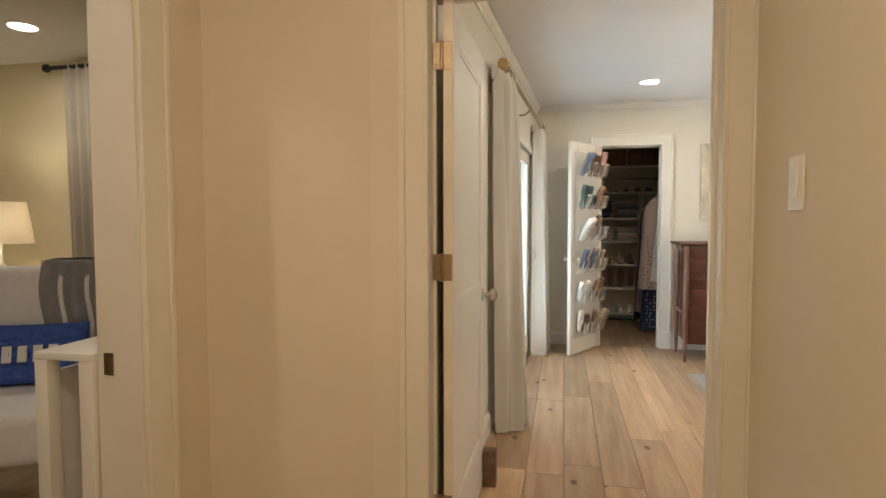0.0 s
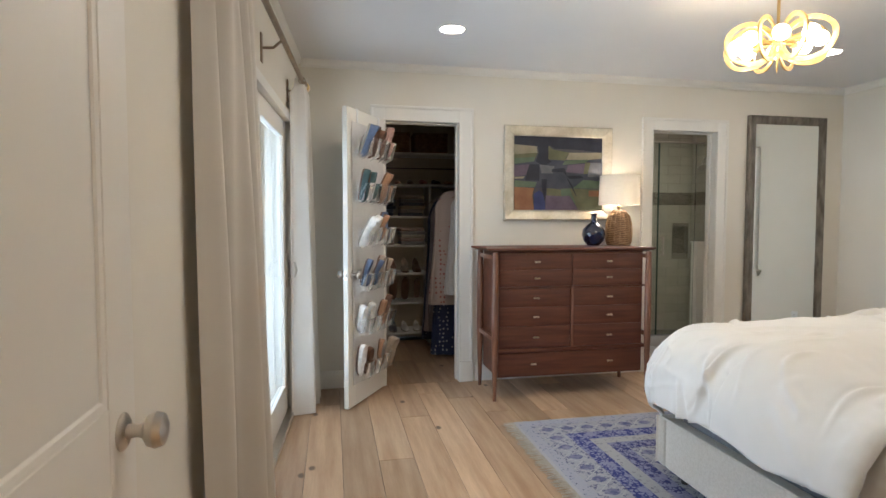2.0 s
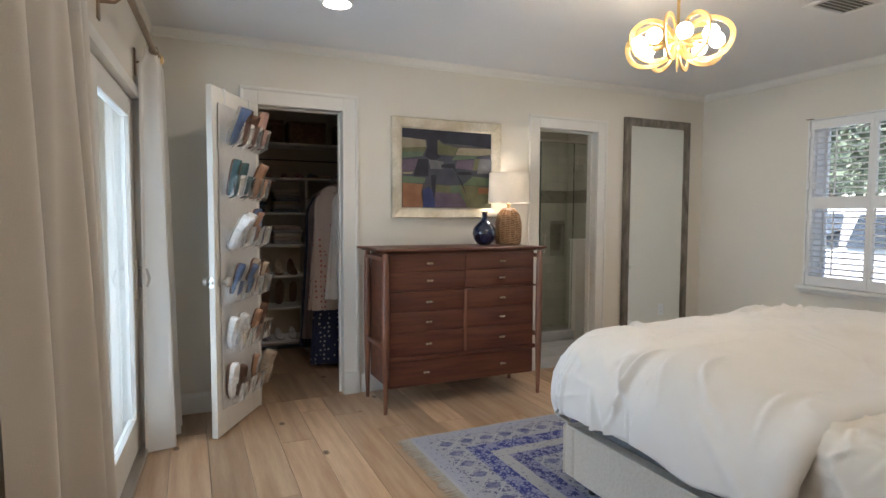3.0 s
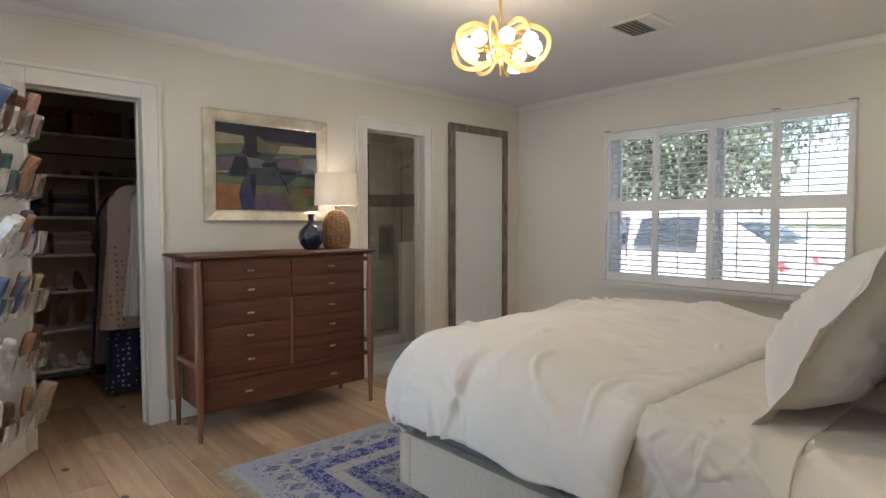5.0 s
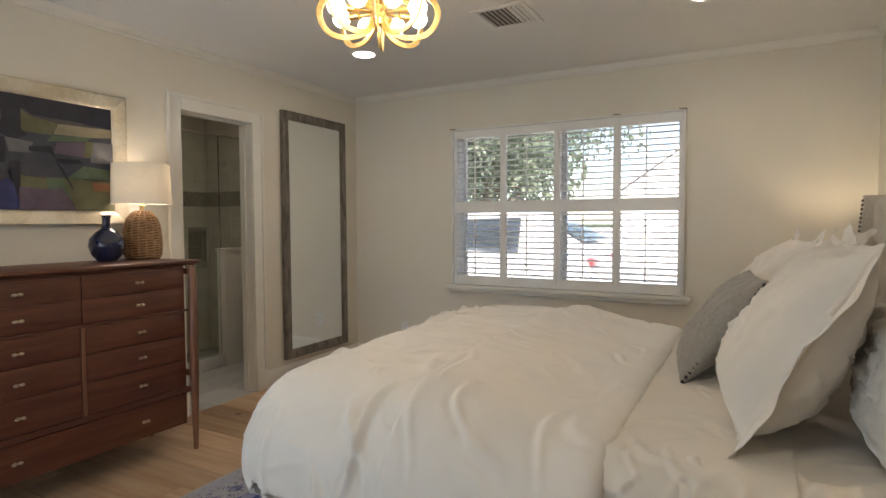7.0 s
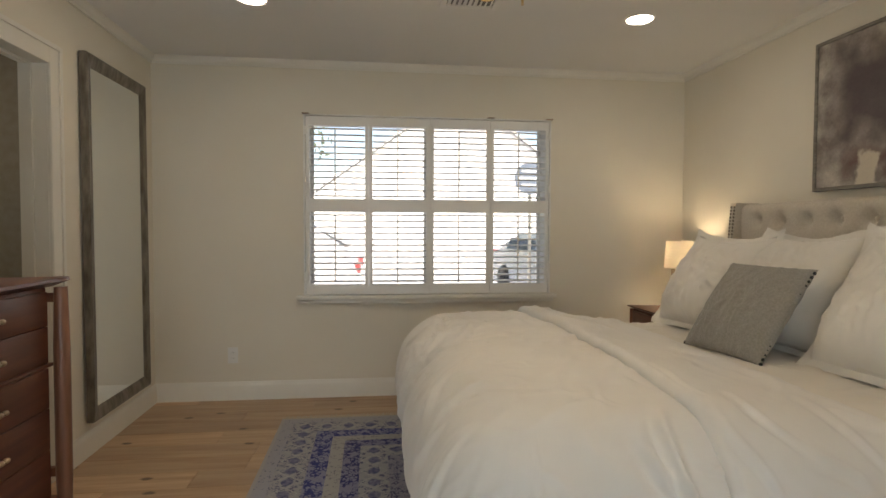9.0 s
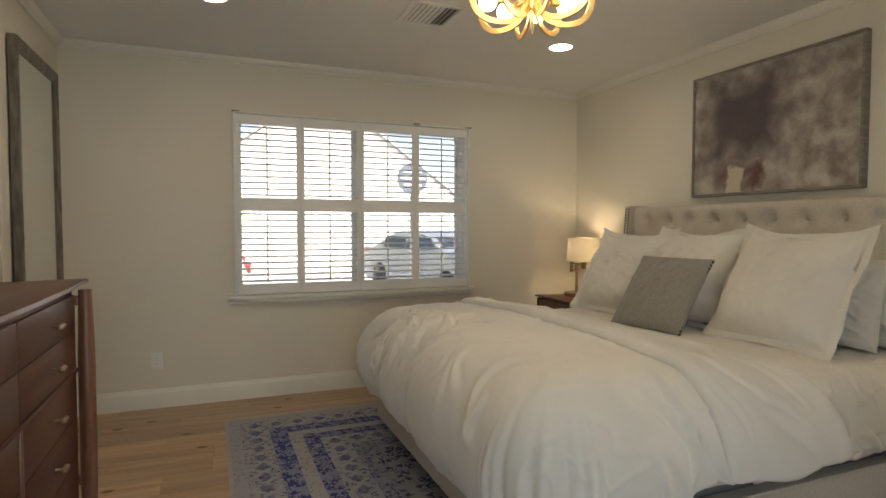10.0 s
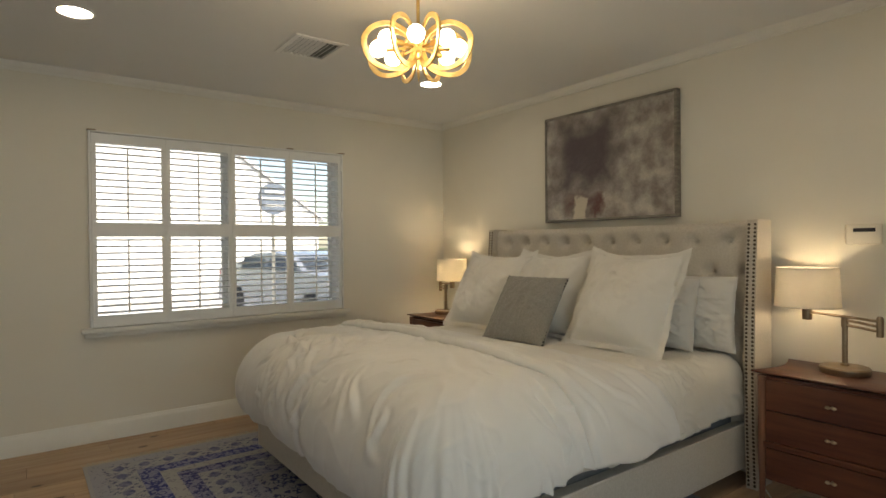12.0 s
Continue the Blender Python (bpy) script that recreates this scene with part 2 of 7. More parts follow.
I4 = Matrix.Identity(4)
XE, ZC = 3.53, 2.45
MW = pose(-1.222, 0, 0, 0, 0, -3.4)      # west wall: local x into the room, y along it
MS = pose(3.45, -3.97, 0, 0, 0, 0)    # south wall: local y into the room, x along it

# ---------- the large structure ----------


def slab(u0, u1, z0, z1, t0, t1, holes, axis):
    """A slab in the u-z plane from t0 to t1 in depth, with rectangular holes (u0, u1, z0, z1)."""
    bm = B()
    us = sorted({u0, u1, *[h[0] for h in holes], *[h[1] for h in holes]})
    for a, b in zip(us, us[1:]):
        mid = (a + b) / 2
        zs = [(z0, z1)]
        for h in holes:
            if h[0] < mid < h[1]:
                nz = []
                for p, q in zs:
                    if h[2] > p:
                        nz.append((p, min(q, h[2])))
                    if h[3] < q:
                        nz.append((max(p, h[3]), q))
                zs = nz
        for p, q in zs:
            if axis == "x":
                box(bm, a, b, t0, t1, p, q)
            else:
                box(bm, t0, t1, a, b, p, q)
    bmesh.ops.remove_doubles(bm, verts=bm.verts, dist=1e-4)
    seen = {}
    for f in bm.faces:
        key = tuple(round(c, 3) for c in f.calc_center_median())
        seen.setdefault(key, []).append(f)
    dead = [f for fs in seen.values() if len(fs) > 1 for f in fs]
    bmesh.ops.delete(bm, geom=dead, context="FACES_ONLY")
    return bm


def wall_with_holes(name, u0, u1, z0, z1, t0, t1, holes, axis, material, label, m=None):
    return structure(name, slab(u0, u1, z0, z1, t0, t1, holes, axis), material, label, "wall", m, smooth=False)


wall_n = wall_with_holes("wall_north", -1.6, 3.69, 0, ZC, 0, 0.12, [(-0.585, 0.012, -1, 2.042), (1.645, 2.267, -1, 2.042)], "x", WALL,
                         "cream painted plaster wall behind the dresser")
wall_e = wall_with_holes("wall_east", -4.3, 0, 0, ZC, XE, XE + 0.16, [(-2.875, -1.055, 0.76, 2.06)], "y", WALL, "cream painted plaster wall around the shuttered window")
wall_w = wall_with_holes("wall_west", -3.99, 0.0, 0, ZC, -0.16, 0, [(-2.35, -0.47, -1, 1.96)], "y", WALL, "cream painted plaster wall around the french doors", MW)
wall_s = wall_with_holes("wall_south", -5.04, 0.24, 0, ZC, -0.12, 0, [(-4.847, -3.914, -1, 2.052)], "x", WALL, "cream painted plaster wall behind the headboard", MS)

bm = B()
box(bm, -1.75, 3.69, -4.09, 0.12, ZC, ZC + 0.1)
structure("ceiling", bm, CEIL, "smooth white painted ceiling", "ceiling", smooth=False)
bm = B()
box(bm, -1.75, 3.69, -4.35, 0.0, -0.12, -0.013)
box(bm, -3.2, 1.0, -8.2, -4.35, -0.12, -0.013)
box(bm, -1.6, 1.05, 0.0, 2.0, -0.12, -0.013)
floor = structure("floor", bm, SUBF, "wide light oak plank floor with knots", "floor", smooth=False)

# hall walls, ceiling
wall_with_holes("wall_hall_west", -8.0, -4.09, 0, ZC, -2.38, -2.235, [(-5.32, -4.42, -1, 2.05)], "y", HALLW, "cream hall wall beside the nursery doorway")
wall_with_holes("wall_hall_end", -2.38, -1.59, 0, ZC, -4.09, -3.95, [], "x", HALLW, "cream hall wall beside the bedroom doorway")
bm = B()
box(bm, -0.39, -0.25, -8.0, -4.09, 0, ZC)
structure("wall_hall_east", bm, HALLW, "cream hall wall", "wall", smooth=False)
bm = B()
box(bm, -2.36, 0.7, -8.12, -8.0, 0, ZC)
structure("wall_hall_south", bm, HALLW, "cream hall wall", "wall", smooth=False)
bm = B()
box(bm, -2.38, 0.7, -8.12, -4.09, ZC, ZC + 0.1)
structure("ceiling_hall", bm, CEIL, "white painted hall ceiling", "ceiling", smooth=False)


def skirting(name, u0, u1, m):
    """Baseboard along local x from u0 to u1, standing on the wall face y = 0 towards +y."""
    bm = B()
    prof = [(0, 0), (0.018, 0), (0.018, 0.1), (0.014, 0.112), (0.009, 0.118), (0.006, 0.13), (0, 0.132)]
    vs = [[bm.verts.new((u, p, q)) for p, q in prof] for u in (u0, u1)]
    for i in range(len(prof) - 1):
        bm.faces.new((vs[0][i], vs[1][i], vs[1][i + 1], vs[0][i + 1]))
    bm.faces.new(vs[0])
    bm.faces.new(vs[1])
    return structure(name, bm, TRIM, "white painted baseboard", "baseboard", m)


FN = pose(0, 0, 0, 0, 0, 180)   # north wall seen from the room: local x runs west
skirting("baseboard_north_1", 0.70, 1.19, FN)
skirting("baseboard_north_2", -1.55, -0.13, FN)
skirting("baseboard_north_3", -XE, -2.37, FN)
skirting("baseboard_east", 0.0, 4.05, pose(XE, 0, 0, 0, 0, 90) @ pose(-4.05, 0, 0))
skirting("baseboard_west_1", 2.62, 3.97, MW @ pose(0, 0, 0, 0, 0, -90))
skirting("baseboard_west_2", 0.0, 0.43, MW @ pose(0, 0, 0, 0, 0, -90))
skirting("baseboard_south", -3.83, 0.08, MS)


def crown(name, u0, u1, m):
    bm = B()
    prof = [(0, 0), (0.012, 0.0), (0.016, 0.012), (0.03, 0.022), (0.036, 0.038), (0.04, 0.052), (0, 0.052)]
    vs = [[bm.verts.new((u, p, ZC - 0.052 + q)) for p, q in prof] for u in (u0, u1)]
    for i in range(len(prof) - 1):
        bm.faces.new((vs[0][i], vs[1][i], vs[1][i + 1], vs[0][i + 1]))
    bm.faces.new(vs[0])
    bm.faces.new(vs[1])
    return structure(name, bm, TRIM, "slim painted crown moulding", "trim", m)


crown("trim_crown_north", -XE, 1.19, FN)
crown("trim_crown_east", 0.0, 4.05, pose(XE, 0, 0, 0, 0, 90) @ pose(-4.05, 0, 0))
crown("trim_crown_west", 0.0, 3.97, MW @ pose(0, 0, 0, 0, 0, -90))
crown("trim_crown_south", -4.86, 0.08, MS)


def casing(name, w, h, m, cw=0.112, plinth=True, lab="white painted door casing with a backband", lin=None):
    """Casing round an opening of local width w (x from 0) on the face y = 0 towards +y."""
    root = thing(name, m, lab, "door frame")
    root["kind"] = "structure"
    for x0, x1, z0, z1, nm in ((-cw, 0, 0.0, h + cw, "side_casing"), (w, w + cw, 0.0, h + cw, "side_casing"), (0, w, h, h + cw, "head_casing")):
        bm = B()
        box(bm, x0, x1, 0, 0.016, z0, z1, 0.002, 1)
        if nm == "side_casing":
            ox = x0 if x0 < 0 else x1 - 0.022
            box(bm, ox, ox + 0.022, 0.016, 0.026, z0, z1, 0.003, 2)
            ix = x1 - 0.014 if x0 < 0 else x0
            box(bm, ix, ix + 0.014, 0.016, 0.02, z0, z1 - cw + 0.01, 0.002, 1)
            if plinth:
                box(bm, x0 - 0.003, x1 + 0.001, 0, 0.03, z0, 0.16, 0.003, 2)
        else:
            box(bm, x0 - cw, x1 + cw, 0.0165, 0.0265, z1 - 0.022, z1 + 0.0005, 0.003, 2)
        part(nm, bm, TRIM, root)
    return root


casing("trim_closet", 0.573, 2.03, pose(0, 0, 0, 0, 0, 180) @ pose(0.0, 0, 0))
casing("trim_bath", 0.602, 2.03, pose(2.257, 0, 0, 0, 0, 180), cw=0.1)


def jamb(name, x0, x1, y0, y1, h, m=None, stop=True):
    bm = B()
    box(bm, x0 - 0.012, x0, y0, y1, 0, h + 0.012)
    box(bm, x1, x1 + 0.012, y0, y1, 0, h + 0.012)
    box(bm, x0, x1, y0, y1, h, h + 0.012)
    if stop:
        ym = (y0 + y1) / 2
        box(bm, x0, x0 + 0.012, ym, ym + 0.03, 0, h)
        box(bm, x1 - 0.012, x1, ym, ym + 0.03, 0, h)
        box(bm, x0 + 0.012, x1 - 0.012, ym, ym + 0.03, h - 0.012, h)
    return structure(name, bm, TRIM, "white painted door jamb", "door frame", m, smooth=False)


jamb("trim_jamb_closet", -0.573, 0.0, -0.001, 0.125, 2.03)
jamb("trim_jamb_bath", 1.657, 2.255, -0.001, 0.125, 2.03)
jamb("trim_jamb_entry", -4.835, -3.926, -0.124, 0.003, 2.04, MS)
casing("trim_entry_room", 0.909, 2.04, MS @ pose(-4.835, 0, 0), cw=0.03, lab="white painted bedroom door casing", plinth=False)
casing("trim_entry_hall", 0.909, 2.04, MS @ pose(-3.926, -0.12, 0, 0, 0, 180), cw=0.1, plinth=False, lab="cream painted hall door casing")
casing("trim_nursery", 0.9, 2.05, pose(-2.235, -4.42, 0, 0, 0, -90), cw=0.13, plinth=False, lab="cream painted nursery door casing")
bm = B()
for y in (-4.42, -5.32):
    s = 1 if y == -4.42 else -1
    box(bm, -2.39, -2.23, y - 0.001 * s, y - 0.014 * s, 0, 2.05)
box(bm, -2.39, -2.23, -5.306, -4.434, 2.036, 2.049)
structure("trim_jamb_nursery", bm, TRIM, "cream painted nursery door jamb", "door frame", smooth=False)
bm = B()
box(bm, -2.365, -2.33, -4.438, -4.434, 0.79, 0.86, 0.001, 1)
box(bm, -2.356, -2.34, -4.441, -4.437, 0.81, 0.84, 0.001, 1)
solo("strike_plate", bm, BRONZE, I4, "bronze strike plate set in the nursery door jamb", "door hardware")

# ---------- entry door ----------


def panel_door(name, w, h, m, label, panels, knob_side, knob_z=0.93, mater=DOORP, metal=NICKEL):
    """Leaf from local x 0 (hinge) to w, thickness in y from -0.035 to 0; moulded panels on both faces."""
    root = thing(name, m, label, "door")
    st = 0.115
    bm = B()
    box(bm, st - 0.005, w - st + 0.005, -0.027, -0.008, 0.02, h - 0.01)
    part("panel", bm, mater, root)
    for x0, x1 in ((0, st), (w - st, w)):
        bm = B()
        box(bm, x0, x1, -0.035, 0.0, 0.01, h, 0.0015, 1)
        part("stile", bm, mater, root)
    zs = [0.01] + [z for p in panels for z in p] + [h]
    for a, b in zip(zs[0::2], zs[1::2]):
        bm = B()
        box(bm, st, w - st, -0.035, 0.0, a, b, 0.0015, 1)
        part("door_rail", bm, mater, root)
    for a, b in panels:
        bm = B()
        for y in (-0.0275, -0.0075):
            s = 1 if y > -0.02 else -1
            prof = [(0.0, 0.0055), (0.012, 0.004), (0.016, 0.0)]
            for (i0, d0), (i1, d1) in zip(prof, prof[1:]):
                q0 = [(st + i0, a + i0), (w - st - i0, a + i0), (w - st - i0, b - i0), (st + i0, b - i0)]
                q1 = [(st + i1, a + i1), (w - st - i1, a + i1), (w - st - i1, b - i1), (st + i1, b - i1)]
                for k in range(4):
                    k2 = (k + 1) % 4
                    bm.faces.new([bm.verts.new((*p[:1], y + s * d, p[1])) for p, d in ((q0[k], d0), (q0[k2], d0), (q1[k2], d1), (q1[k], d1))])
        part("panel_moulding", bm, mater, root)
    for s, y in ((1, 0.0), (-1, -0.035)):
        bm = B()
        lathe(bm, [(0.031, 0.0), (0.031, 0.003), (0.026, 0.007), (0.012, 0.008), (0.0, 0.008)], 24,
              Matrix.Translation((w - 0.063, y, knob_z)) @ Euler((radians(-90 * s), 0, 0)).to_matrix().to_4x4(), cap=False)
        part("rose_plate", bm, metal, root, "round satin nickel rose")
        bm = B()
        lathe(bm, [(0.012, 0.0), (0.01, 0.02), (0.013, 0.028), (0.026, 0.036), (0.03, 0.048), (0.026, 0.06), (0.012, 0.066), (0.0, 0.067)], 20,
              Matrix.Translation((w - 0.063, y + s * 0.004, knob_z)) @ Euler((radians(-90 * s), 0, 0)).to_matrix().to_4x4())
        part("knob", bm, metal, root, "satin nickel knob")
    bm = B()
    box(bm, w - 0.001, w + 0.002, -0.03, -0.006, knob_z - 0.03, knob_z + 0.03, 0.001, 1)
    box(bm, w, w + 0.01, -0.024, -0.012, knob_z - 0.01, knob_z + 0.01, 0.002, 1)
    part("latch", bm, metal, root)
    return root


def hinges(root, zs, x=0.0, y=0.0):
    for z in zs:
        bm = B()
        box(bm, x - 0.003, x + 0.0015, y - 0.034, y, z - 0.05, z + 0.05, 0.001, 1)
        box(bm, x - 0.045, x - 0.008, y - 0.0005, y + 0.0015, z - 0.05, z + 0.05, 0.001, 1)
        lathe(bm, [(0.007, z - 0.052), (0.007, z + 0.052)], 12, Matrix.Translation((x - 0.006, y + 0.006, 0)))
        for k in (-0.03, 0.0, 0.03):
            lathe(bm, [(0.004, 0), (0.004, 0.002), (0.0, 0.0022)], 8, Matrix.Translation((x - 0.028, y + 0.0015, z + k)) @ Euler((radians(-90), 0, 0)).to_matrix().to_4x4())
        part("hinge", bm, BRONZE, root, "aged bronze hinge")


# hinge corner of the open bedroom door; the leaf lies along the west wall
entry = panel_door("door_entry", 0.77, 2.03, pose(-1.348, -4.03, 0, 0, 0, 90.0), "open cream two-panel bedroom door with a nickel knob", [(0.25, 0.82), (0.985, 1.9)], 1)
for z in (0.26, 1.115, 1.84):
    bm = B()
    box(bm, -0.0045, -0.001, -0.03, 0.036, z - 0.046, z + 0.046, 0.001, 1)
    lathe(bm, [(0.0, z - 0.05), (0.0065, z - 0.049), (0.0065, z + 0.049), (0.0, z + 0.05)], 12, Matrix.Translation((-0.006, 0.004, 0)), cap=False)
    for k in (-0.028, 0.0, 0.028):
        sphere(bm, (-0.005, -0.016, z + k), 0.0035, 8, 5, (0.5, 1, 1))
        sphere(bm, (-0.005, 0.024, z + k), 0.0035, 8, 5, (0.5, 1, 1))
    part("hinge", bm, BRONZE, entry, "aged bronze hinge")
bm = B()
box(bm, 0, 0.085, 0, 0.06, 0, 0.175, 0.004, 2)
solo("door_stop", bm, mat("brown_block", (0.13, 0.07, 0.045), 0.6, col2=(0.2, 0.12, 0.08), scale=20, bump=0.1), pose(-1.335, -3.31, 0), "brown wooden door stop block on the floor", "door stop")

# ---------- closet door ----------
ang = math.degrees(math.atan2(-0.53, -0.3))
closet_door = panel_door("door_closet", 0.6, 2.02, pose(-0.578, -0.03, 0, 0, 0, ang), "white closet door standing open with shoes hung on it", [(0.25, 0.87), (1.05, 1.9)], 1, 0.91)

# ---------- shuttered window ----------
win = thing("window_1", pose(XE, -1.965, 0, 0, 0, 90), "white double window behind plantation shutters", "window")
win["kind"] = "structure"
# local: x runs along the wall (north +), y towards the room is +, so the outdoors is -y
for nm, args in (("frame_jamb", (-0.91, -0.88, -0.17, -0.02, 0.76, 2.06)), ("frame_jamb", (0.88, 0.91, -0.17, -0.02, 0.76, 2.06)),
                 ("mullion", (-0.014, 0.014, -0.17, -0.1, 0.79, 2.03)), ("frame_head", (-0.88, 0.88, -0.17, -0.02, 2.03, 2.06)), ("frame_sill", (-0.88, 0.88, -0.17, -0.02, 0.76, 0.79))):
    bm = B()
    box(bm, *args, 0.003, 1)
    part(nm, bm, SHUT, win)
for x0, x1 in ((-0.88, -0.014), (0.014, 0.88)):
    bm = slab(x0, x1, 0.79, 2.03, -0.15, -0.115, [(x0 + 0.02, x1 - 0.02, 0.82, 1.4), (x0 + 0.02, x1 - 0.02, 1.43, 2.01)], "x")
    sash = part("sash", bm, SHUT, win)
    bm = B()
    box(bm, x0 + 0.02, x1 - 0.02, -0.134, -0.13, 0.82, 2.01)
    pane = part("pane", bm, GLASS, sash, "clear glass pane")
    pane.visible_shadow = False
bm = B()
box(bm, -0.968, 0.968, -0.02, 0.062, 0.728, 0.758, 0.006, 3)
box(bm, -0.948, 0.948, 0.0, 0.035, 0.695, 0.728, 0.004, 2)
part("window_sill", bm, TRIM, win)

sh = thing("plantation_shutters", pose(XE, -1.965, 0, 0, 0, 90), "white plantation shutters with open louvres", "shutters")
for nm, a in (("outer_frame", (-0.918, -0.905, 0.0, 0.045, 0.759, 2.068)), ("outer_frame", (0.905, 0.918, 0.0, 0.045, 0.759, 2.068)), ("outer_frame", (-0.905, 0.905, 0.0, 0.045, 2.056, 2.068))):
    bm = B()
    box(bm, *a, 0.004, 2)
    part(nm, bm, SHUT, sh)
slat_bm = B()
prof = [(-0.031, 0.0), (-0.022, 0.0042), (0, 0.0055), (0.022, 0.0042), (0.031, 0.0), (0.022, -0.0042), (0, -0.0055), (-0.022, -0.0042)]
vs = [[slat_bm.verts.new((u, p, q)) for p, q in prof] for u in (-0.197, 0.197)]
for i in range(8):
    slat_bm.faces.new((vs[0][i], vs[0][(i + 1) % 8], vs[1][(i + 1) % 8], vs[1][i]))
slat_bm.faces.new(vs[0])
slat_bm.faces.new(vs[1])
slat_me = mesh_of("slat", slat_bm, SHUT)
for k in range(4):
    x0 = -0.902 + 0.4512 * k
    x1 = x0 + 0.4495
    bm = slab(x0, x1, 0.764, 2.053, 0.006, 0.034, [(x0 + 0.026, x1 - 0.026, 0.836, 1.366), (x0 + 0.026, x1 - 0.026, 1.46, 1.99)], "x")
    panel = part("shutter_panel", bm, SHUT, sh)
    for z0, z1, n in ((0.836, 1.366, 12), (1.46, 1.99, 12)):
        for j in range(n):
            sl = new("slat", slat_me)
            sl.parent = panel
            sl.matrix_basis = Matrix.Translation(((x0 + x1) / 2, 0.02, z0 + (j + 0.5) * (z1 - z0) / n)) @ Euler((radians(-3), 0, 0)).to_matrix().to_4x4()
        bm = B()
        box(bm, (x0 + x1) / 2 + 0.01, (x0 + x1) / 2 + 0.02, 0.052, 0.062, z0 + 0.012, z1 - 0.02, 0.002, 1)
        part("tilt_rod", bm, SHUT, panel)
for x in (-0.9, -0.451, 0.9):
    bm = B()
    box(bm, x - 0.025, x + 0.025, 0.02, 0.07, 2.066, 2.0715, 0.001, 1)
    part("top_catch", bm, BRONZE, sh, "small bronze catch")
for x in (-0.9, 0.0, 0.9):
    for z in (0.9, 1.3, 1.55, 1.95):
        bm = B()
        box(bm, x - 0.008, x + 0.008, 0.036, 0.047, z - 0.03, z + 0.03, 0.002, 1)
        part("hinge", bm, SHUT, sh)

# ---------- french doors on the west wall (local frame MW: x into room, y negative southwards) ----------
fd = thing("french_doors", MW, "white glazed french doors letting in daylight", "french doors")
fd["kind"] = "structure"
for a in ((-0.15, 0.02, -0.50, -0.46, 0, 1.965), (-0.15, 0.02, -2.36, -2.32, 0, 1.965), (-0.15, 0.02, -2.32, -0.50, 1.91, 1.965)):
    bm = B()
    box(bm, *a, 0.004, 2)
    part("door_frame", bm, TRIM, fd)
bm = B()
box(bm, -0.16, 0.03, -2.32, -0.50, 0.0, 0.03, 0.005, 2)
part("threshold", bm, NICKEL, fd, "grey metal threshold")
for y0, y1 in ((-1.505, -0.505), (-2.315, -1.515)):
    bm = B()
    box(bm, -0.06, -0.015, y0, y0 + 0.13, 0.035, 1.905, 0.004, 2)
    box(bm, -0.06, -0.015, y1 - 0.13, y1, 0.035, 1.905, 0.004, 2)
    box(bm, -0.06, -0.015, y0 + 0.13, y1 - 0.13, 0.035, 0.215, 0.004, 2)
    box(bm, -0.06, -0.015, y0 + 0.13, y1 - 0.13, 1.8, 1.905, 0.004, 2)
    leaf = part("door_leaf", bm, TRIM, fd, "white door leaf")
    bm = B()
    box(bm, -0.04, -0.034, y0 + 0.13, y1 - 0.13, 0.215, 1.8)
    g = part("pane", bm, GLASS, leaf, "clear glass pane")
    g.visible_shadow = False
bm = B()
box(bm, -0.016, 0.0, -0.575, -0.53, 0.84, 1.06, 0.006, 2)
tube(bm, [(0.0, -0.552, 0.9), (0.04, -0.552, 0.91), (0.052, -0.552, 0.95), (0.04, -0.552, 1.0), (0.0, -0.552, 1.01)], 0.008, 8)
part("handle", bm, NICKEL, fd, "brushed nickel pull handle")
bm = B()
box(bm, -0.016, -0.003, -1.66, -1.63, 1.48, 1.66, 0.004, 2)
lathe(bm, [(0.012, 1.5), (0.012, 1.64)], 10, Matrix.Translation((-0.004, -1.625, 0)))
part("hinge", bm, NICKEL, fd, "silver door hinge")

# ---------- curtains ----------
rod = thing("curtain_rod", MW, "bronze curtain rod on wall brackets above the french doors", "curtain rod")
bm = B()
tube(bm, [(0.1, -0.41, 2.165), (0.1, -2.66, 2.165)], 0.014, 14)
part("rod", bm, BRONZE, rod)
for y in (-0.41, -2.66):
    s = 1 if y > -1 else -1
    bm = B()
    lathe(bm, [(0.014, 0), (0.02, 0.005), (0.02, 0.012), (0.03, 0.02), (0.032, 0.06), (0.026, 0.072), (0.0, 0.074)], 16, pose(0.1, y, 2.165, -90 * s, 0, 0))
    part("finial", bm, BRASS, rod, "turned brass finial")
for y in (-0.5, -1.42, -2.58):
    bm = B()
    box(bm, 0.0, 0.008, y - 0.02, y + 0.02, 2.04, 2.18, 0.003, 2)
    tube(bm, [(0.006, y, 2.11), (0.06, y, 2.112), (0.098, y, 2.146)], 0.007, 8)
    part("bracket", bm, BRONZE, rod)


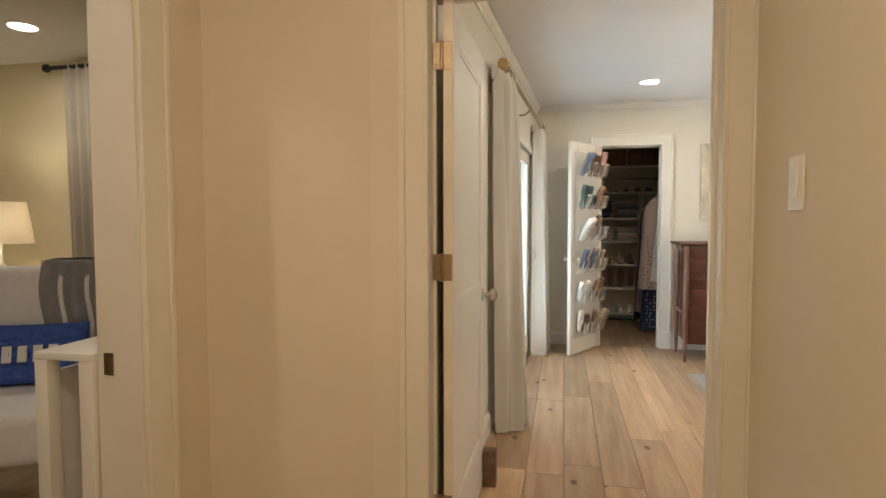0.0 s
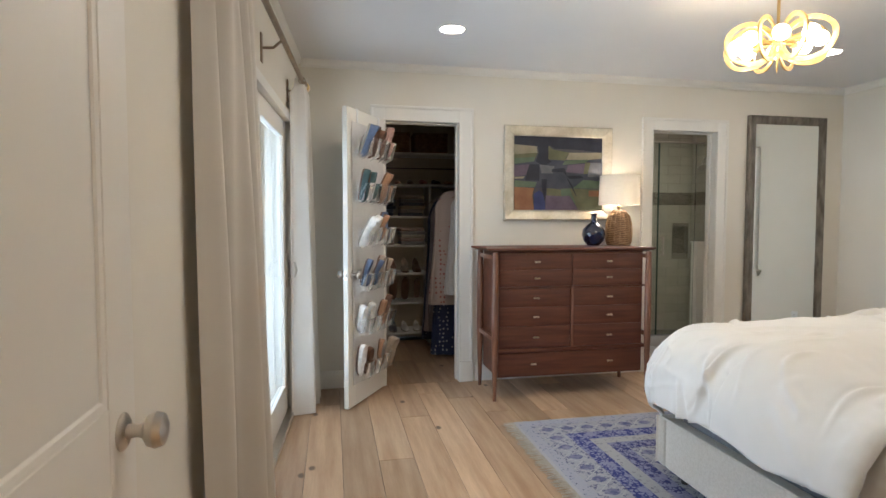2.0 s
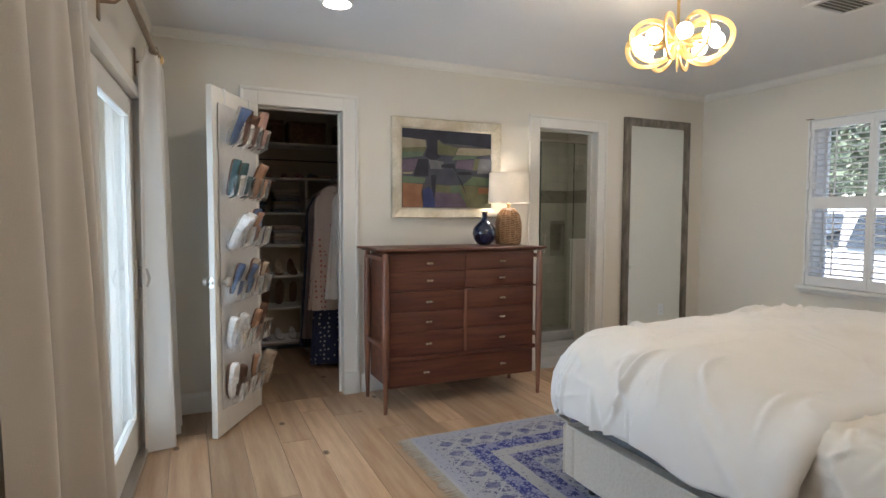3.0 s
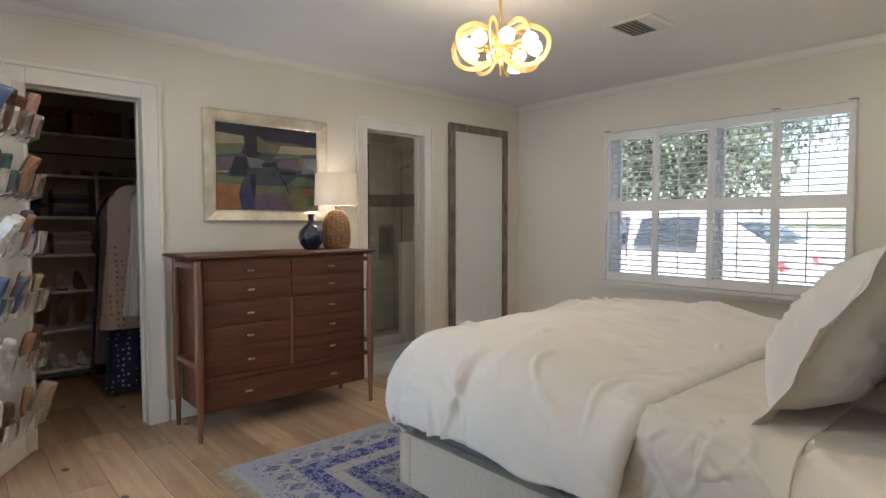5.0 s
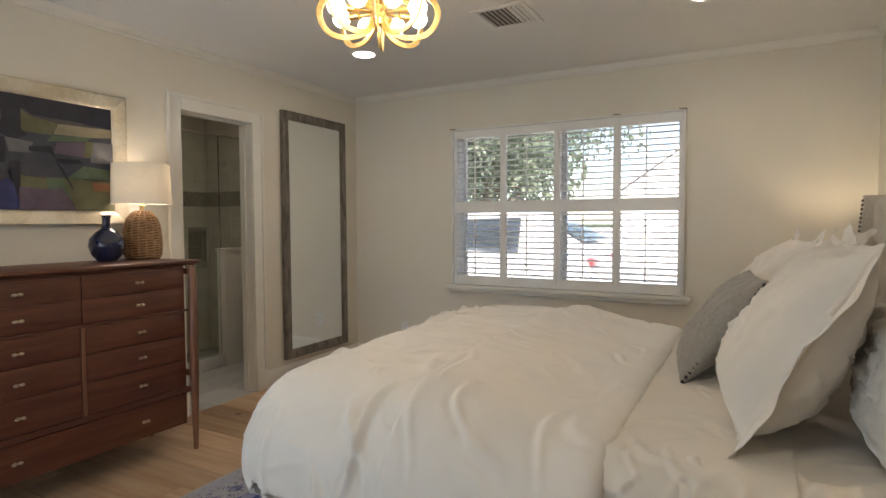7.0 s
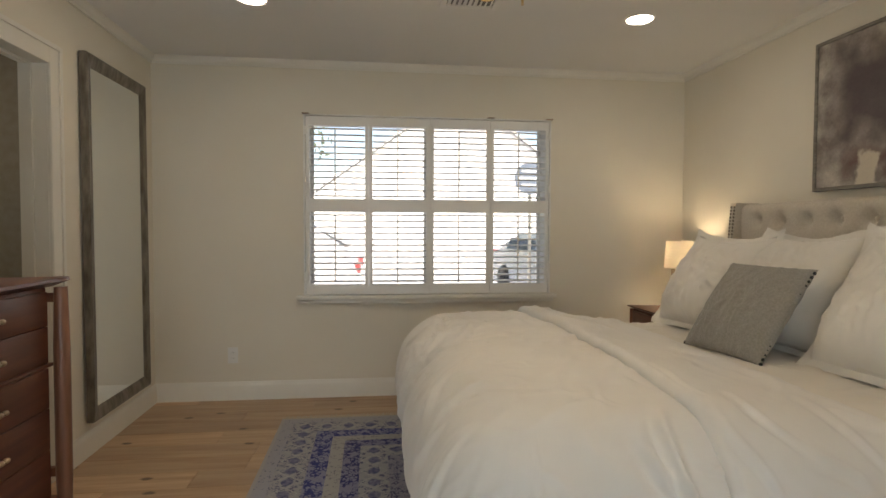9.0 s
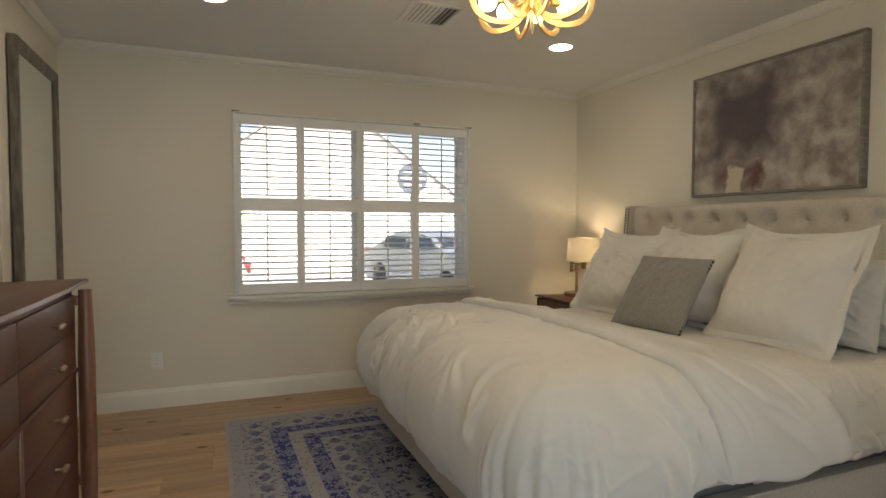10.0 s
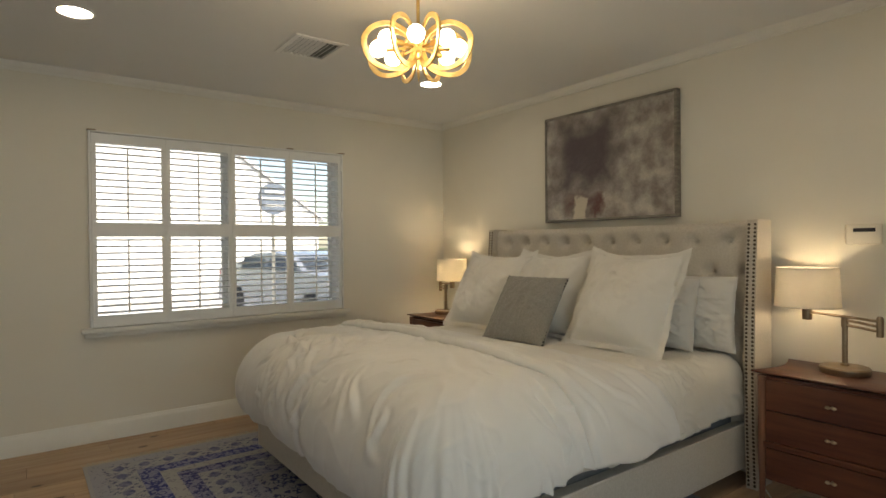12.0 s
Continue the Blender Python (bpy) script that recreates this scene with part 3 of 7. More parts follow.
def curtain(name, ya, yb, yat, ybt, x_top, x_bot, folds, seed, label):
    """Hanging panel between ya..yb at the floor, yat..ybt at the rod, in west-wall coordinates."""
    rng = random.Random(seed)
    ph = rng.uniform(0, 6)
    root = thing(name, MW, label, "curtain")

    def f(u, v):
        s = v ** 0.8                                  # 0 rod, 1 floor
        y = (yat + (ybt - yat) * u) * (1 - s) + (ya + (yb - ya) * u) * s
        amp = 0.03 * (1 - s) + x_bot * s
        w = math.sin(2 * math.pi * folds * u + ph + 0.5 * math.sin(3 * v + seed))
        w2 = math.sin(2 * math.pi * folds * 2.3 * u + ph * 2 + v)
        x = 0.1 * (1 - s) + (0.045 + x_bot) * s + amp * (0.8 * w + 0.22 * w2)
        y += 0.018 * math.sin(5 * v + 9 * u + seed) * s
        z = 2.18 - 2.175 * v
        edge = min(1.0, u / 0.14)
        x = x * (0.25 + 0.75 * edge)
        if v < 0.03:
            x = 0.1 + (x - 0.1) * 0.6
        return Vector((max(x, 0.008), y, z))
    bm = B()
    grid(bm, 110, 46, f)
    bmesh.ops.recalc_face_normals(bm, faces=bm.faces)
    bmesh.ops.solidify(bm, geom=bm.faces[:], thickness=0.003)
    part("drape", bm, CURT, root, "ivory linen drape", smooth=80)
    for k in range(7):
        bm = B()
        u = (k + 0.5) / 7
        y = yat + (ybt - yat) * u
        tmp = [(0.1 + 0.021 * math.cos(a), y, 2.165 + 0.021 * math.sin(a)) for a in np.linspace(0, 2 * math.pi, 17)]
        tube(bm, tmp, 0.0025, 6)
        part("ring", bm, BRONZE, root, "bronze curtain ring")
    return root


curtain("curtain", -2.64, -2.33, -2.66, -2.36, 0.1, 0.085, 3.0, 3, "ivory linen curtain hanging to the floor by the french doors")
curtain("curtain", -0.6, -0.22, -0.57, -0.42, 0.1, 0.07, 2.5, 5, "ivory linen curtain hanging to the floor by the room corner")
# ---------- dresser ----------
DX0, DX1, DY0, DY1 = 0.142, 1.317, -0.535, -0.13       # leg axes


def taper_leg(bm, x, y, z0, z1, r0, r1):
    lathe(bm, [(r0, z0), (r0 * 1.05, z0 + 0.01), (r1, z0 + 0.42), (r1, z1 - 0.2), (r1 * 0.8, z1)], 18, Matrix.Translation((x, y, 0)))


def knob(bm, x, y, z):
    """Small two-ball brass pull pointing to -y."""
    tube(bm, [(x, y, z), (x, y - 0.02, z)], 0.004, 8)
    sphere(bm, (x - 0.012, y - 0.024, z), 0.0105, 10, 8, (1.1, 0.8, 0.75))
    sphere(bm, (x + 0.012, y - 0.024, z), 0.0105, 10, 8, (1.1, 0.8, 0.75))


def bowed_top(x0, x1, y0, y1, z0, z1, over, bow):
    """Board whose ends sweep out to points, with a thin rounded edge."""
    bm = B()
    n = 28
    loop = []
    for i in range(n + 1):
        u = i / n
        loop.append((x0 - over + (x1 - x0 + 2 * over) * u, y0 - bow * math.sin(math.pi * u)))
    for i in range(7):
        u = i / 6
        loop.append((x1 + over - 0.05 * math.sin(math.pi * u), y0 + (y1 - y0) * (0.02 + 0.98 * u)))
    for i in range(7):
        u = 1 - i / 6
        loop.append((x0 - over + 0.05 * math.sin(math.pi * u), y0 + (y1 - y0) * (0.02 + 0.98 * u)))
    rings = []
    cx, cy = (x0 + x1) / 2, (y0 + y1) / 2
    for z, ins in ((z0, 0.035), ((z0 + z1) / 2 + 0.003, 0.0), (z1 - 0.002, 0.002), (z1, 0.006)):
        rings.append([bm.verts.new((cx + (x - cx) * (1 - ins / ((x1 - x0) / 2)), cy + (y - cy) * (1 - ins / ((y1 - y0) / 2)), z)) for x, y in loop])
    for a, b in zip(rings, rings[1:]):
        for i in range(len(a)):
            bm.faces.new((a[i], a[(i + 1) % len(a)], b[(i + 1) % len(a)], b[i]))
    bm.faces.new(rings[0][::-1])
    bm.faces.new(rings[-1])
    return bm


dr = thing("dresser", pose(0, 0, 0), "mid-century walnut dresser with eleven drawers and brass pulls", "dresser")
part("top", bowed_top(DX0, DX1, DY0 + 0.0, DY1 + 0.06, 1.05, 1.08, 0.06, 0.012), WALNUT, dr, "polished walnut top with swept ends")
for x in (DX0, DX1):
    for y in (DY0, DY1):
        bm = B()
        taper_leg(bm, x, y, 0.0, 1.05, 0.012, 0.0245)
        part("leg", bm, WALNUTV, dr, "tapered round walnut leg")
bm = B()
box(bm, DX0 + 0.03, DX1 - 0.03, DY0 + 0.03, DY1 + 0.02, 0.155, 1.05, 0.002, 1)
part("carcass", bm, WALNUT, dr)
for x in (DX0, DX1):
    bm = B()
    box(bm, x - 0.012, x + 0.012, DY0 + 0.015, DY1 - 0.015, 0.42, 0.45, 0.004, 2)
    part("side_stretcher", bm, WALNUTV, dr)
    bm = B()
    box(bm, x - 0.01, x + 0.01, DY0 + 0.015, DY1 - 0.015, 1.0, 1.03, 0.003, 2)
    part("side_stretcher", bm, WALNUTV, dr)
for z0, z1, pr in ((0.335, 0.362, 0.018), (0.792, 0.804, 0.012)):
    bm = B()
    box(bm, DX0 + 0.015, DX1 - 0.015, DY0 + 0.03 - pr, DY0 + 0.05, z0, z1, 0.004, 2)
    part("rail", bm, WALNUT, dr)
bm = B()
box(bm, 0.7195, 0.7395, DY0 + 0.018, DY0 + 0.04, 0.362, 0.792, 0.003, 2)
part("divider", bm, WALNUTV, dr)
x0, x1, xm = DX0 + 0.036, DX1 - 0.036, 0.7295
rows = [(x0, xm - 0.0015, 0.927, 1.036), (xm + 0.0015, x1, 0.927, 1.036), (x0, xm - 0.0015, 0.808, 0.923), (xm + 0.0015, x1, 0.808, 0.923)]
for z0, z1 in ((0.66, 0.788), (0.523, 0.656), (0.366, 0.519)):
    rows += [(x0, xm - 0.012, z0, z1), (xm + 0.012, x1, z0, z1)]
rows.append((x0, x1, 0.172, 0.328))
for a, b, z0, z1 in rows:
    bm = B()
    box(bm, a + 0.0006, b - 0.0006, DY0 + 0.022, DY0 + 0.033, z0 - 0.0008, z1 + 0.0008, 0.0018, 2)
    d = part("drawer", bm, WALNUT, dr)
    ks = [(a + b) / 2] if b - a < 0.8 else [0.43, 1.02]
    for kx in ks:
        bm = B()
        knob(bm, kx, DY0 + 0.022, (z0 + z1) / 2)
        part("pull", bm, PULL, d, "small brass pull")

# ---------- framed pictures ----------


def frame_bars(root, x0, x1, z0, z1, w, depth, material, y=0.0, lip=0.3):
    """Mitred picture frame on the wall plane y, towards -y."""
    for k in range(4):
        cs = [(x0, z0), (x1, z0), (x1, z1), (x0, z1)]
        ins = [(x0 + w, z0 + w), (x1 - w, z0 + w), (x1 - w, z1 - w), (x0 + w, z1 - w)]
        a, b, c, d = cs[k], cs[(k + 1) % 4], ins[(k + 1) % 4], ins[k]
        bm = B()
        prof = [(0.0, 0.0), (0.0, depth * 0.9), (0.1, depth), (0.7, depth * 0.8), (0.92, depth * 0.62), (1.0, depth * 0.45), (1.0, 0.0)]
        v = []
        for s, t in ((a, d), (b, c)):
            v.append([bm.verts.new((s[0] + (t[0] - s[0]) * p, y - q, s[1] + (t[1] - s[1]) * p)) for p, q in prof])
        for i in range(len(prof) - 1):
            bm.faces.new((v[0][i], v[1][i], v[1][i + 1], v[0][i + 1]))
        bm.faces.new(v[0])
        bm.faces.new(v[1])
        part("frame_side", bm, material, root)


pic = thing("framed_painting", pose(0.362, -0.002, 1.279), "abstract landscape painting in a wide silver-gilt frame above the dresser", "painting")
frame_bars(pic, 0, 0.912, 0, 0.746, 0.081, 0.04, SILVERF)
PX0, PX1, PZ0, PZ1 = 0.079, 0.833, 0.079, 0.667


def paint(name, c1, c2):
    return mat("oil_" + name, c1, 0.5, col2=c2, scale=9, detail=7, bump=0.25, bscale=45)


bm = B()
box(bm, PX0, PX1, -0.016, -0.004, PZ0, PZ1)
part("canvas", bm, paint("ground", (0.05, 0.05, 0.06), (0.09, 0.08, 0.08)), pic, "dark canvas")
OIL = {"navy": paint("navy", (0.008, 0.01, 0.022), (0.018, 0.02, 0.035)), "cream": paint("cream", (0.22, 0.19, 0.12), (0.3, 0.26, 0.18)), "green": paint("green", (0.07, 0.11, 0.06), (0.12, 0.16, 0.1)),
       "mauve": paint("mauve", (0.09, 0.06, 0.09), (0.14, 0.1, 0.14)), "orange": paint("orange", (0.22, 0.09, 0.04), (0.3, 0.14, 0.06)), "slate": paint("slate", (0.035, 0.04, 0.06), (0.06, 0.065, 0.085)),
       "blue": paint("blue", (0.02, 0.03, 0.11), (0.04, 0.05, 0.16)), "grey": paint("grey", (0.1, 0.1, 0.11), (0.16, 0.16, 0.17)), "olive": paint("olive", (0.1, 0.1, 0.045), (0.15, 0.14, 0.07))}
shapes = [("slate", [(0, .7), (1, .7), (1, .3), (0, .3)]), ("navy", [(0, 1), (1, 1), (1, .8), (.75, .83), (.45, .84), (.4, .88), (.25, .87), (0, .89)]),
          ("cream", [(0, .885), (.25, .865), (.26, .78), (0, .75)]), ("olive", [(0, .75), (.26, .78), (.22, .66), (0, .62)]), ("green", [(0, .7), (.23, .72), (.22, .66), (0, .62)]),
          ("olive", [(.38, .88), (.43, .83), (.62, .79), (.57, .68), (.38, .69)]), ("cream", [(.62, .79), (1, .8), (1, .72), (.85, .7), (.58, .69)]),
          ("navy", [(.26, .88), (.38, .88), (.38, .7), (.42, .66), (.33, .6), (.24, .66), (.27, .78)]), ("green", [(.57, .68), (.85, .7), (.8, .655), (.54, .62)]),
          ("mauve", [(0, .6), (.17, .62), (.13, .47), (0, .45)]), ("cream", [(0, .445), (.12, .455), (.1, .425), (0, .42)]), ("navy", [(.17, .62), (.28, .62), (.28, .4), (.12, .4), (.13, .47)]),
          ("grey", [(.28, .62), (.45, .6), (.43, .5), (.3, .5)]), ("mauve", [(.6, .62), (.85, .65), (.8, .5), (.58, .52)]), ("grey", [(.85, .66), (1, .66), (1, .46), (.83, .46)]),
          ("olive", [(.8, .66), (.86, .66), (.83, .5), (.78, .5)]), ("navy", [(.42, .56), (.56, .58), (.59, .47), (.75, .48), (.78, .44), (.62, .43), (.55, .52), (.42, .52)]),
          ("green", [(0, .4), (.25, .38), (.23, .31), (0, .31)]), ("green", [(.66, .3), (.78, .42), (1, .4), (1, .3)]), ("orange", [(0, .31), (.22, .3), (.2, .2), (.22, 0), (0, 0)]),
          ("blue", [(.22, .22), (.28, .27), (.34, .2), (.35, 0), (.22, 0)]), ("mauve", [(.35, .2), (.62, .2), (.72, 0), (.35, 0)]), ("olive", [(.36, .3), (.52, .28), (.53, .19), (.36, .2)]),
          ("green", [(.52, .29), (.64, .3), (.72, .02), (.62, .2), (.53, .19)]), ("olive", [(.62, .3), (1, .28), (1, 0), (.72, 0)]), ("orange", [(.84, .27), (1, .27), (1, .19), (.84, .19)]),
          ("navy", [(.3, .42), (.36, .42), (.345, .13), (.335, .13), (.31, .26)]), ("navy", [(.58, .46), (.64, .36), (.7, .19), (.695, .19), (.6, .4)])]
for k, (cn, pts) in enumerate(shapes):
    bm = B()
    y = -0.0168 - 0.0006 * k
    f = bm.faces.new([bm.verts.new((PX0 + 0.002 + (PX1 - PX0 - 0.004) * u, y, PZ0 + 0.002 + (PZ1 - PZ0 - 0.004) * v)) for u, v in pts])
    ext = bmesh.ops.extrude_face_region(bm, geom=[f])
    bmesh.ops.translate(bm, vec=(0, 0.0005, 0), verts=[e for e in ext["geom"] if isinstance(e, bmesh.types.BMVert)])
    part("paint_field", bm, OIL[cn], pic, smooth=False)

art = thing("framed_abstract", MS @ pose(-2.393, 0.002, 1.453, 0, 0, 0), "large grey and plum abstract canvas in a thin frame", "painting")
aw, ah = 1.092, 0.79
for x0, x1, z0, z1 in ((0, 0.018, 0, ah), (aw - 0.018, aw, 0, ah), (0.018, aw - 0.018, 0, 0.018), (0.018, aw - 0.018, ah - 0.018, ah)):
    bm = B()
    box(bm, x0, x1, 0, 0.045, z0, z1, 0.002, 1)
    part("frame_side", bm, mat("driftwood_frame", (0.17, 0.15, 0.125), 0.55, col2=(0.26, 0.235, 0.2), scale=14, stretch=(1, 1, 4)), art)


def abstract_material():
    m = mat("plum_abstract_paint", (0.22, 0.185, 0.165), 0.6, col2=(0.56, 0.51, 0.45), scale=9, detail=12, bump=0.7, bscale=32, contrast=(0.36, 0.7), fine=0.18)
    nt = m.node_tree
    N, L = nt.nodes, nt.links
    b = N["Principled BSDF"]
    src = b.inputs["Base Color"].links[0].from_socket
    tc = N.new("ShaderNodeTexCoord")
    nz = N.new("ShaderNodeTexNoise")
    nz.inputs["Scale"].default_value = 6
    nz.inputs["Detail"].default_value = 8
    L.new(tc.outputs["Object"], nz.inputs["Vector"])
    sub = N.new("ShaderNodeVectorMath")
    sub.operation = "MULTIPLY_ADD"
    sub.inputs[1].default_value = (0.26, 0.26, 0.26)
    L.new(nz.outputs["Color"], sub.inputs[0])
    L.new(tc.outputs["Object"], sub.inputs[2])
    prev = src
    for centre, half, col, soft in (((0.83, 0.13, 0.59), (0.25, 1, 0.23), (0.085, 0.06, 0.068), 0.1), ((0.87, 0.13, 0.28), (0.13, 1, 0.03), (0.15, 0.07, 0.065), 0.04),
                                    ((0.885, 0.13, 0.23), (0.055, 1, 0.075), (0.62, 0.55, 0.44), 0.01), ((0.74, 0.13, 0.23), (0.022, 1, 0.09), (0.13, 0.05, 0.042), 0.02)):
        d = N.new("ShaderNodeVectorMath")
        d.operation = "SUBTRACT"
        d.inputs[1].default_value = centre
        L.new(sub.outputs[0], d.inputs[0])
        a = N.new("ShaderNodeVectorMath")
        a.operation = "ABSOLUTE"
        L.new(d.outputs[0], a.inputs[0])
        q = N.new("ShaderNodeVectorMath")
        q.operation = "SUBTRACT"
        q.inputs[1].default_value = half
        L.new(a.outputs[0], q.inputs[0])
        sp = N.new("ShaderNodeSeparateXYZ")
        L.new(q.outputs[0], sp.inputs[0])
        mxm = N.new("ShaderNodeMath")
        mxm.operation = "MAXIMUM"
        L.new(sp.outputs[0], mxm.inputs[0])
        L.new(sp.outputs[2], mxm.inputs[1])
        mr = N.new("ShaderNodeMapRange")
        mr.inputs[1].default_value, mr.inputs[2].default_value, mr.inputs[3].default_value, mr.inputs[4].default_value = -soft, soft, 0.94, 0.0
        L.new(mxm.outputs[0], mr.inputs[0])
        mix = N.new("ShaderNodeMix")
        mix.data_type = "RGBA"
        L.new(mr.outputs[0], mix.inputs[0])
        L.new(prev, mix.inputs[6])
        mix.inputs[7].default_value = (*col, 1)
        prev = mix.outputs[2]
    L.new(prev, b.inputs["Base Color"])
    return m


bm = B()
box(bm, 0.018, aw - 0.018, 0.004, 0.036, 0.018, ah - 0.018)
part("canvas", bm, abstract_material(), art, "plum square on a mottled grey ground")

# ---------- leaning wall mirror ----------
mir = thing("wall_mirror", pose(2.544, -0.045, 0.188, -0.2, 0, 0), "tall wall mirror in a worn pewter frame by the corner", "mirror")
frame_bars(mir, 0, 0.774, 0, 1.992, 0.075, 0.04, MIRF, 0.03)
bm = B()
box(bm, 0.07, 0.71, 0.008, 0.014, 0.07, 1.93)
part("glass", bm, MIRROR, mir, "mirror glass")
bm = B()
box(bm, 0.02, 0.76, 0.0145, 0.03, 0.02, 1.978)
part("backing", bm, BLACKW, mir)
# ---------- bed ----------
BEDM = pose(1.57, -3.92, 0)
bed = thing("bed", BEDM, "linen-upholstered king bed with a tufted wingback headboard", "bed")
# local: x across (west -), y towards the foot (+), z up
HW = 0.945
FY = 2.085
for s in (-1, 1):
    bm = B()
    box(bm, s * HW - 0.035, s * HW + 0.035, 0.1, FY - 0.07, 0.085, 0.325, 0.018, 3)
    part("side_rail", bm, UPH, bed)
bm = B()
box(bm, -HW - 0.035, HW + 0.035, FY - 0.07, FY, 0.085, 0.325, 0.02, 3)
part("foot_rail", bm, UPH, bed)
for sx in (-1, 1):
    bm = B()
    e = HW + 0.033
    tube(bm, [(sx * e, FY - 0.004, 0.09), (sx * e, FY - 0.004, 0.318), (sx * e, FY - 0.03, 0.325), (sx * e, 0.2, 0.325)], 0.006, 8)
    part("piping", bm, UPH, bed, "corded edge of the bed frame")
for x, y in ((-HW + 0.06, FY - 0.1), (HW - 0.06, FY - 0.1), (-HW + 0.06, 1.0), (HW - 0.06, 1.0)):
    bm = B()
    lathe(bm, [(0.018, 0.012), (0.03, 0.09)], 14, Matrix.Translation((x, y, 0)))
    part("foot", bm, BLACKW, bed, "short dark wooden foot")
# tufted headboard
HX, HZ0, HZ1 = 1.0, 0.3, 1.40
bm = B()
btn = []
nc = 10
for r, z in enumerate((1.30, 1.13, 0.96, 0.79)):
    for c in range(nc + (r % 2)):
        btn.append(((-HX + 2 * HX * ((c + 0.5) / nc if r % 2 == 0 else c / nc)) * 0.97, z))


def tuft(u, v):
    x = -HX + 2 * HX * u
    z = HZ0 + (HZ1 - HZ0) * v
    d = min(math.hypot((x - bx), (z - bz)) for bx, bz in btn)
    y = 0.115 + 0.0 - 0.05 * math.exp(-(d / 0.035) ** 2) - 0.014 * math.exp(-d / 0.06)
    e = min(1.0, (1 - v) / 0.05)
    y -= 0.03 * (1 - math.sqrt(max(0, 1 - (1 - e) ** 2)))
    return Vector((x, y, z))


vs = grid(bm, 130, 66, tuft)
back = grid(bm, 1, 1, lambda u, v: Vector((-HX + 2 * HX * u, -0.0, HZ0 + (HZ1 - HZ0) * v)))
edge = [vs[i][66] for i in range(131)]
bm.faces.new([back[0][1], *edge, back[1][1]][::-1])
part("headboard", bm, UPH, bed, "diamond-tufted oatmeal headboard", smooth=60)
tb = B()
sphere(tb, (0, 0, 0), 0.013, 10, 6, (1, 0.5, 1))
tuft_me = mesh_of("tuft_button", tb, UPH)
for bx, bz in btn:
    if abs(bx) < HX - 0.02:
        ob = new("tuft_button", tuft_me)
        ob.parent = bed
        ob.location = (bx, 0.066, bz)
for s in (-1, 1):
    bm = B()
    n = 20
    xi, xo = s * 1.0, s * 1.055
    pts = []
    for i in range(n + 1):
        z = 1.41 * i / n
        dep = 0.17 + 0.03 * math.sin(min(1, z / 1.41) * math.pi) - 0.02 * (z / 1.41)
        pts.append((dep, z))
    v0 = [bm.verts.new((xi, d, z)) for d, z in pts]
    v1 = [bm.verts.new((xo, d, z)) for d, z in pts]
    b0 = [bm.verts.new((xi, 0.0, z)) for d, z in pts]
    b1 = [bm.verts.new((xo, 0.0, z)) for d, z in pts]
    for i in range(n):
        bm.faces.new((v0[i], v0[i + 1], v1[i + 1], v1[i]))
        bm.faces.new((v1[i], v1[i + 1], b1[i + 1], b1[i]))
        bm.faces.new((b1[i], b1[i + 1], b0[i + 1], b0[i]))
        bm.faces.new((b0[i], b0[i + 1], v0[i + 1], v0[i]))
    bm.faces.new((v0[n], b0[n], b1[n], v1[n]))
    bm.faces.new((v0[0], v1[0], b1[0], b0[0]))
    bmesh.ops.bevel(bm, geom=[e for e in bm.edges if e.calc_face_angle(0) > 0.6], offset=0.008, segments=2, affect="EDGES")
    wing = part("wing", bm, UPH, bed, "upholstered headboard wing with nailheads")
    bm = B()
    for xx in (xi + s * 0.012, xo - s * 0.012):
        for k in range(66):
            z = 0.02 + k * 0.021
            dep = 0.17 + 0.03 * math.sin(min(1, z / 1.41) * math.pi) - 0.02 * (z / 1.41)
            sphere(bm, (xx, dep + 0.001, z), 0.0075, 8, 4, (1, 0.6, 1))
    part("nailhead_trim", bm, STUD, wing, "two rows of dark bronze nailheads")["kind"] = "stuff"

bm = B()
box(bm, -0.905, 0.905, 0.12, 2.0, 0.2, 0.37, 0.03, 3)
solo("box_spring", bm, BOXSP, BEDM, "grey fabric box spring inside the bed frame", "box spring")


def softbox(bm, x0, x1, y0, y1, z0, z1, r, amp, sc, n=(60, 60), seed=0.0):
    """Rounded slab with a slightly uneven surface."""
    tmp = bmesh.new()
    bmesh.ops.create_cube(tmp, size=1)
    bmesh.ops.scale(tmp, vec=(x1 - x0, y1 - y0, z1 - z0), verts=tmp.verts)
    bmesh.ops.translate(tmp, vec=((x0 + x1) / 2, (y0 + y1) / 2, (z0 + z1) / 2), verts=tmp.verts)
    bmesh.ops.bevel(tmp, geom=tmp.edges[:], offset=r, segments=4, affect="EDGES")
    bmesh.ops.subdivide_edges(tmp, edges=[e for e in tmp.edges if e.calc_length() > 0.3], cuts=24, use_grid_fill=True)
    for v in tmp.verts:
        v.co += Vector((0, 0, 1)) * amp * noise.noise(v.co * sc + Vector((seed, 0, 0)))
    join(bm, tmp)


bm = B()
softbox(bm, -0.905, 0.905, 0.12, 1.9, 0.371, 0.674, 0.1, 0.005, 3)
solo("mattress", bm, SHEET, BEDM, "thick mattress under cream linens", "mattress", smooth=70)


def folds(seed, count, area, direction, spread, length, width, amp):
    """Random creases on the laid-out cloth: (x, y, dx, dy, length, width, height)."""
    rg = random.Random(seed)
    out = []
    for k in range(count):
        x = rg.uniform(area[0], area[1])
        y = rg.uniform(area[2], area[3])
        a = radians(direction + rg.uniform(-spread, spread))
        out.append((x, y, math.cos(a), math.sin(a), rg.uniform(*length), rg.uniform(*width), rg.uniform(*amp)))
    return out


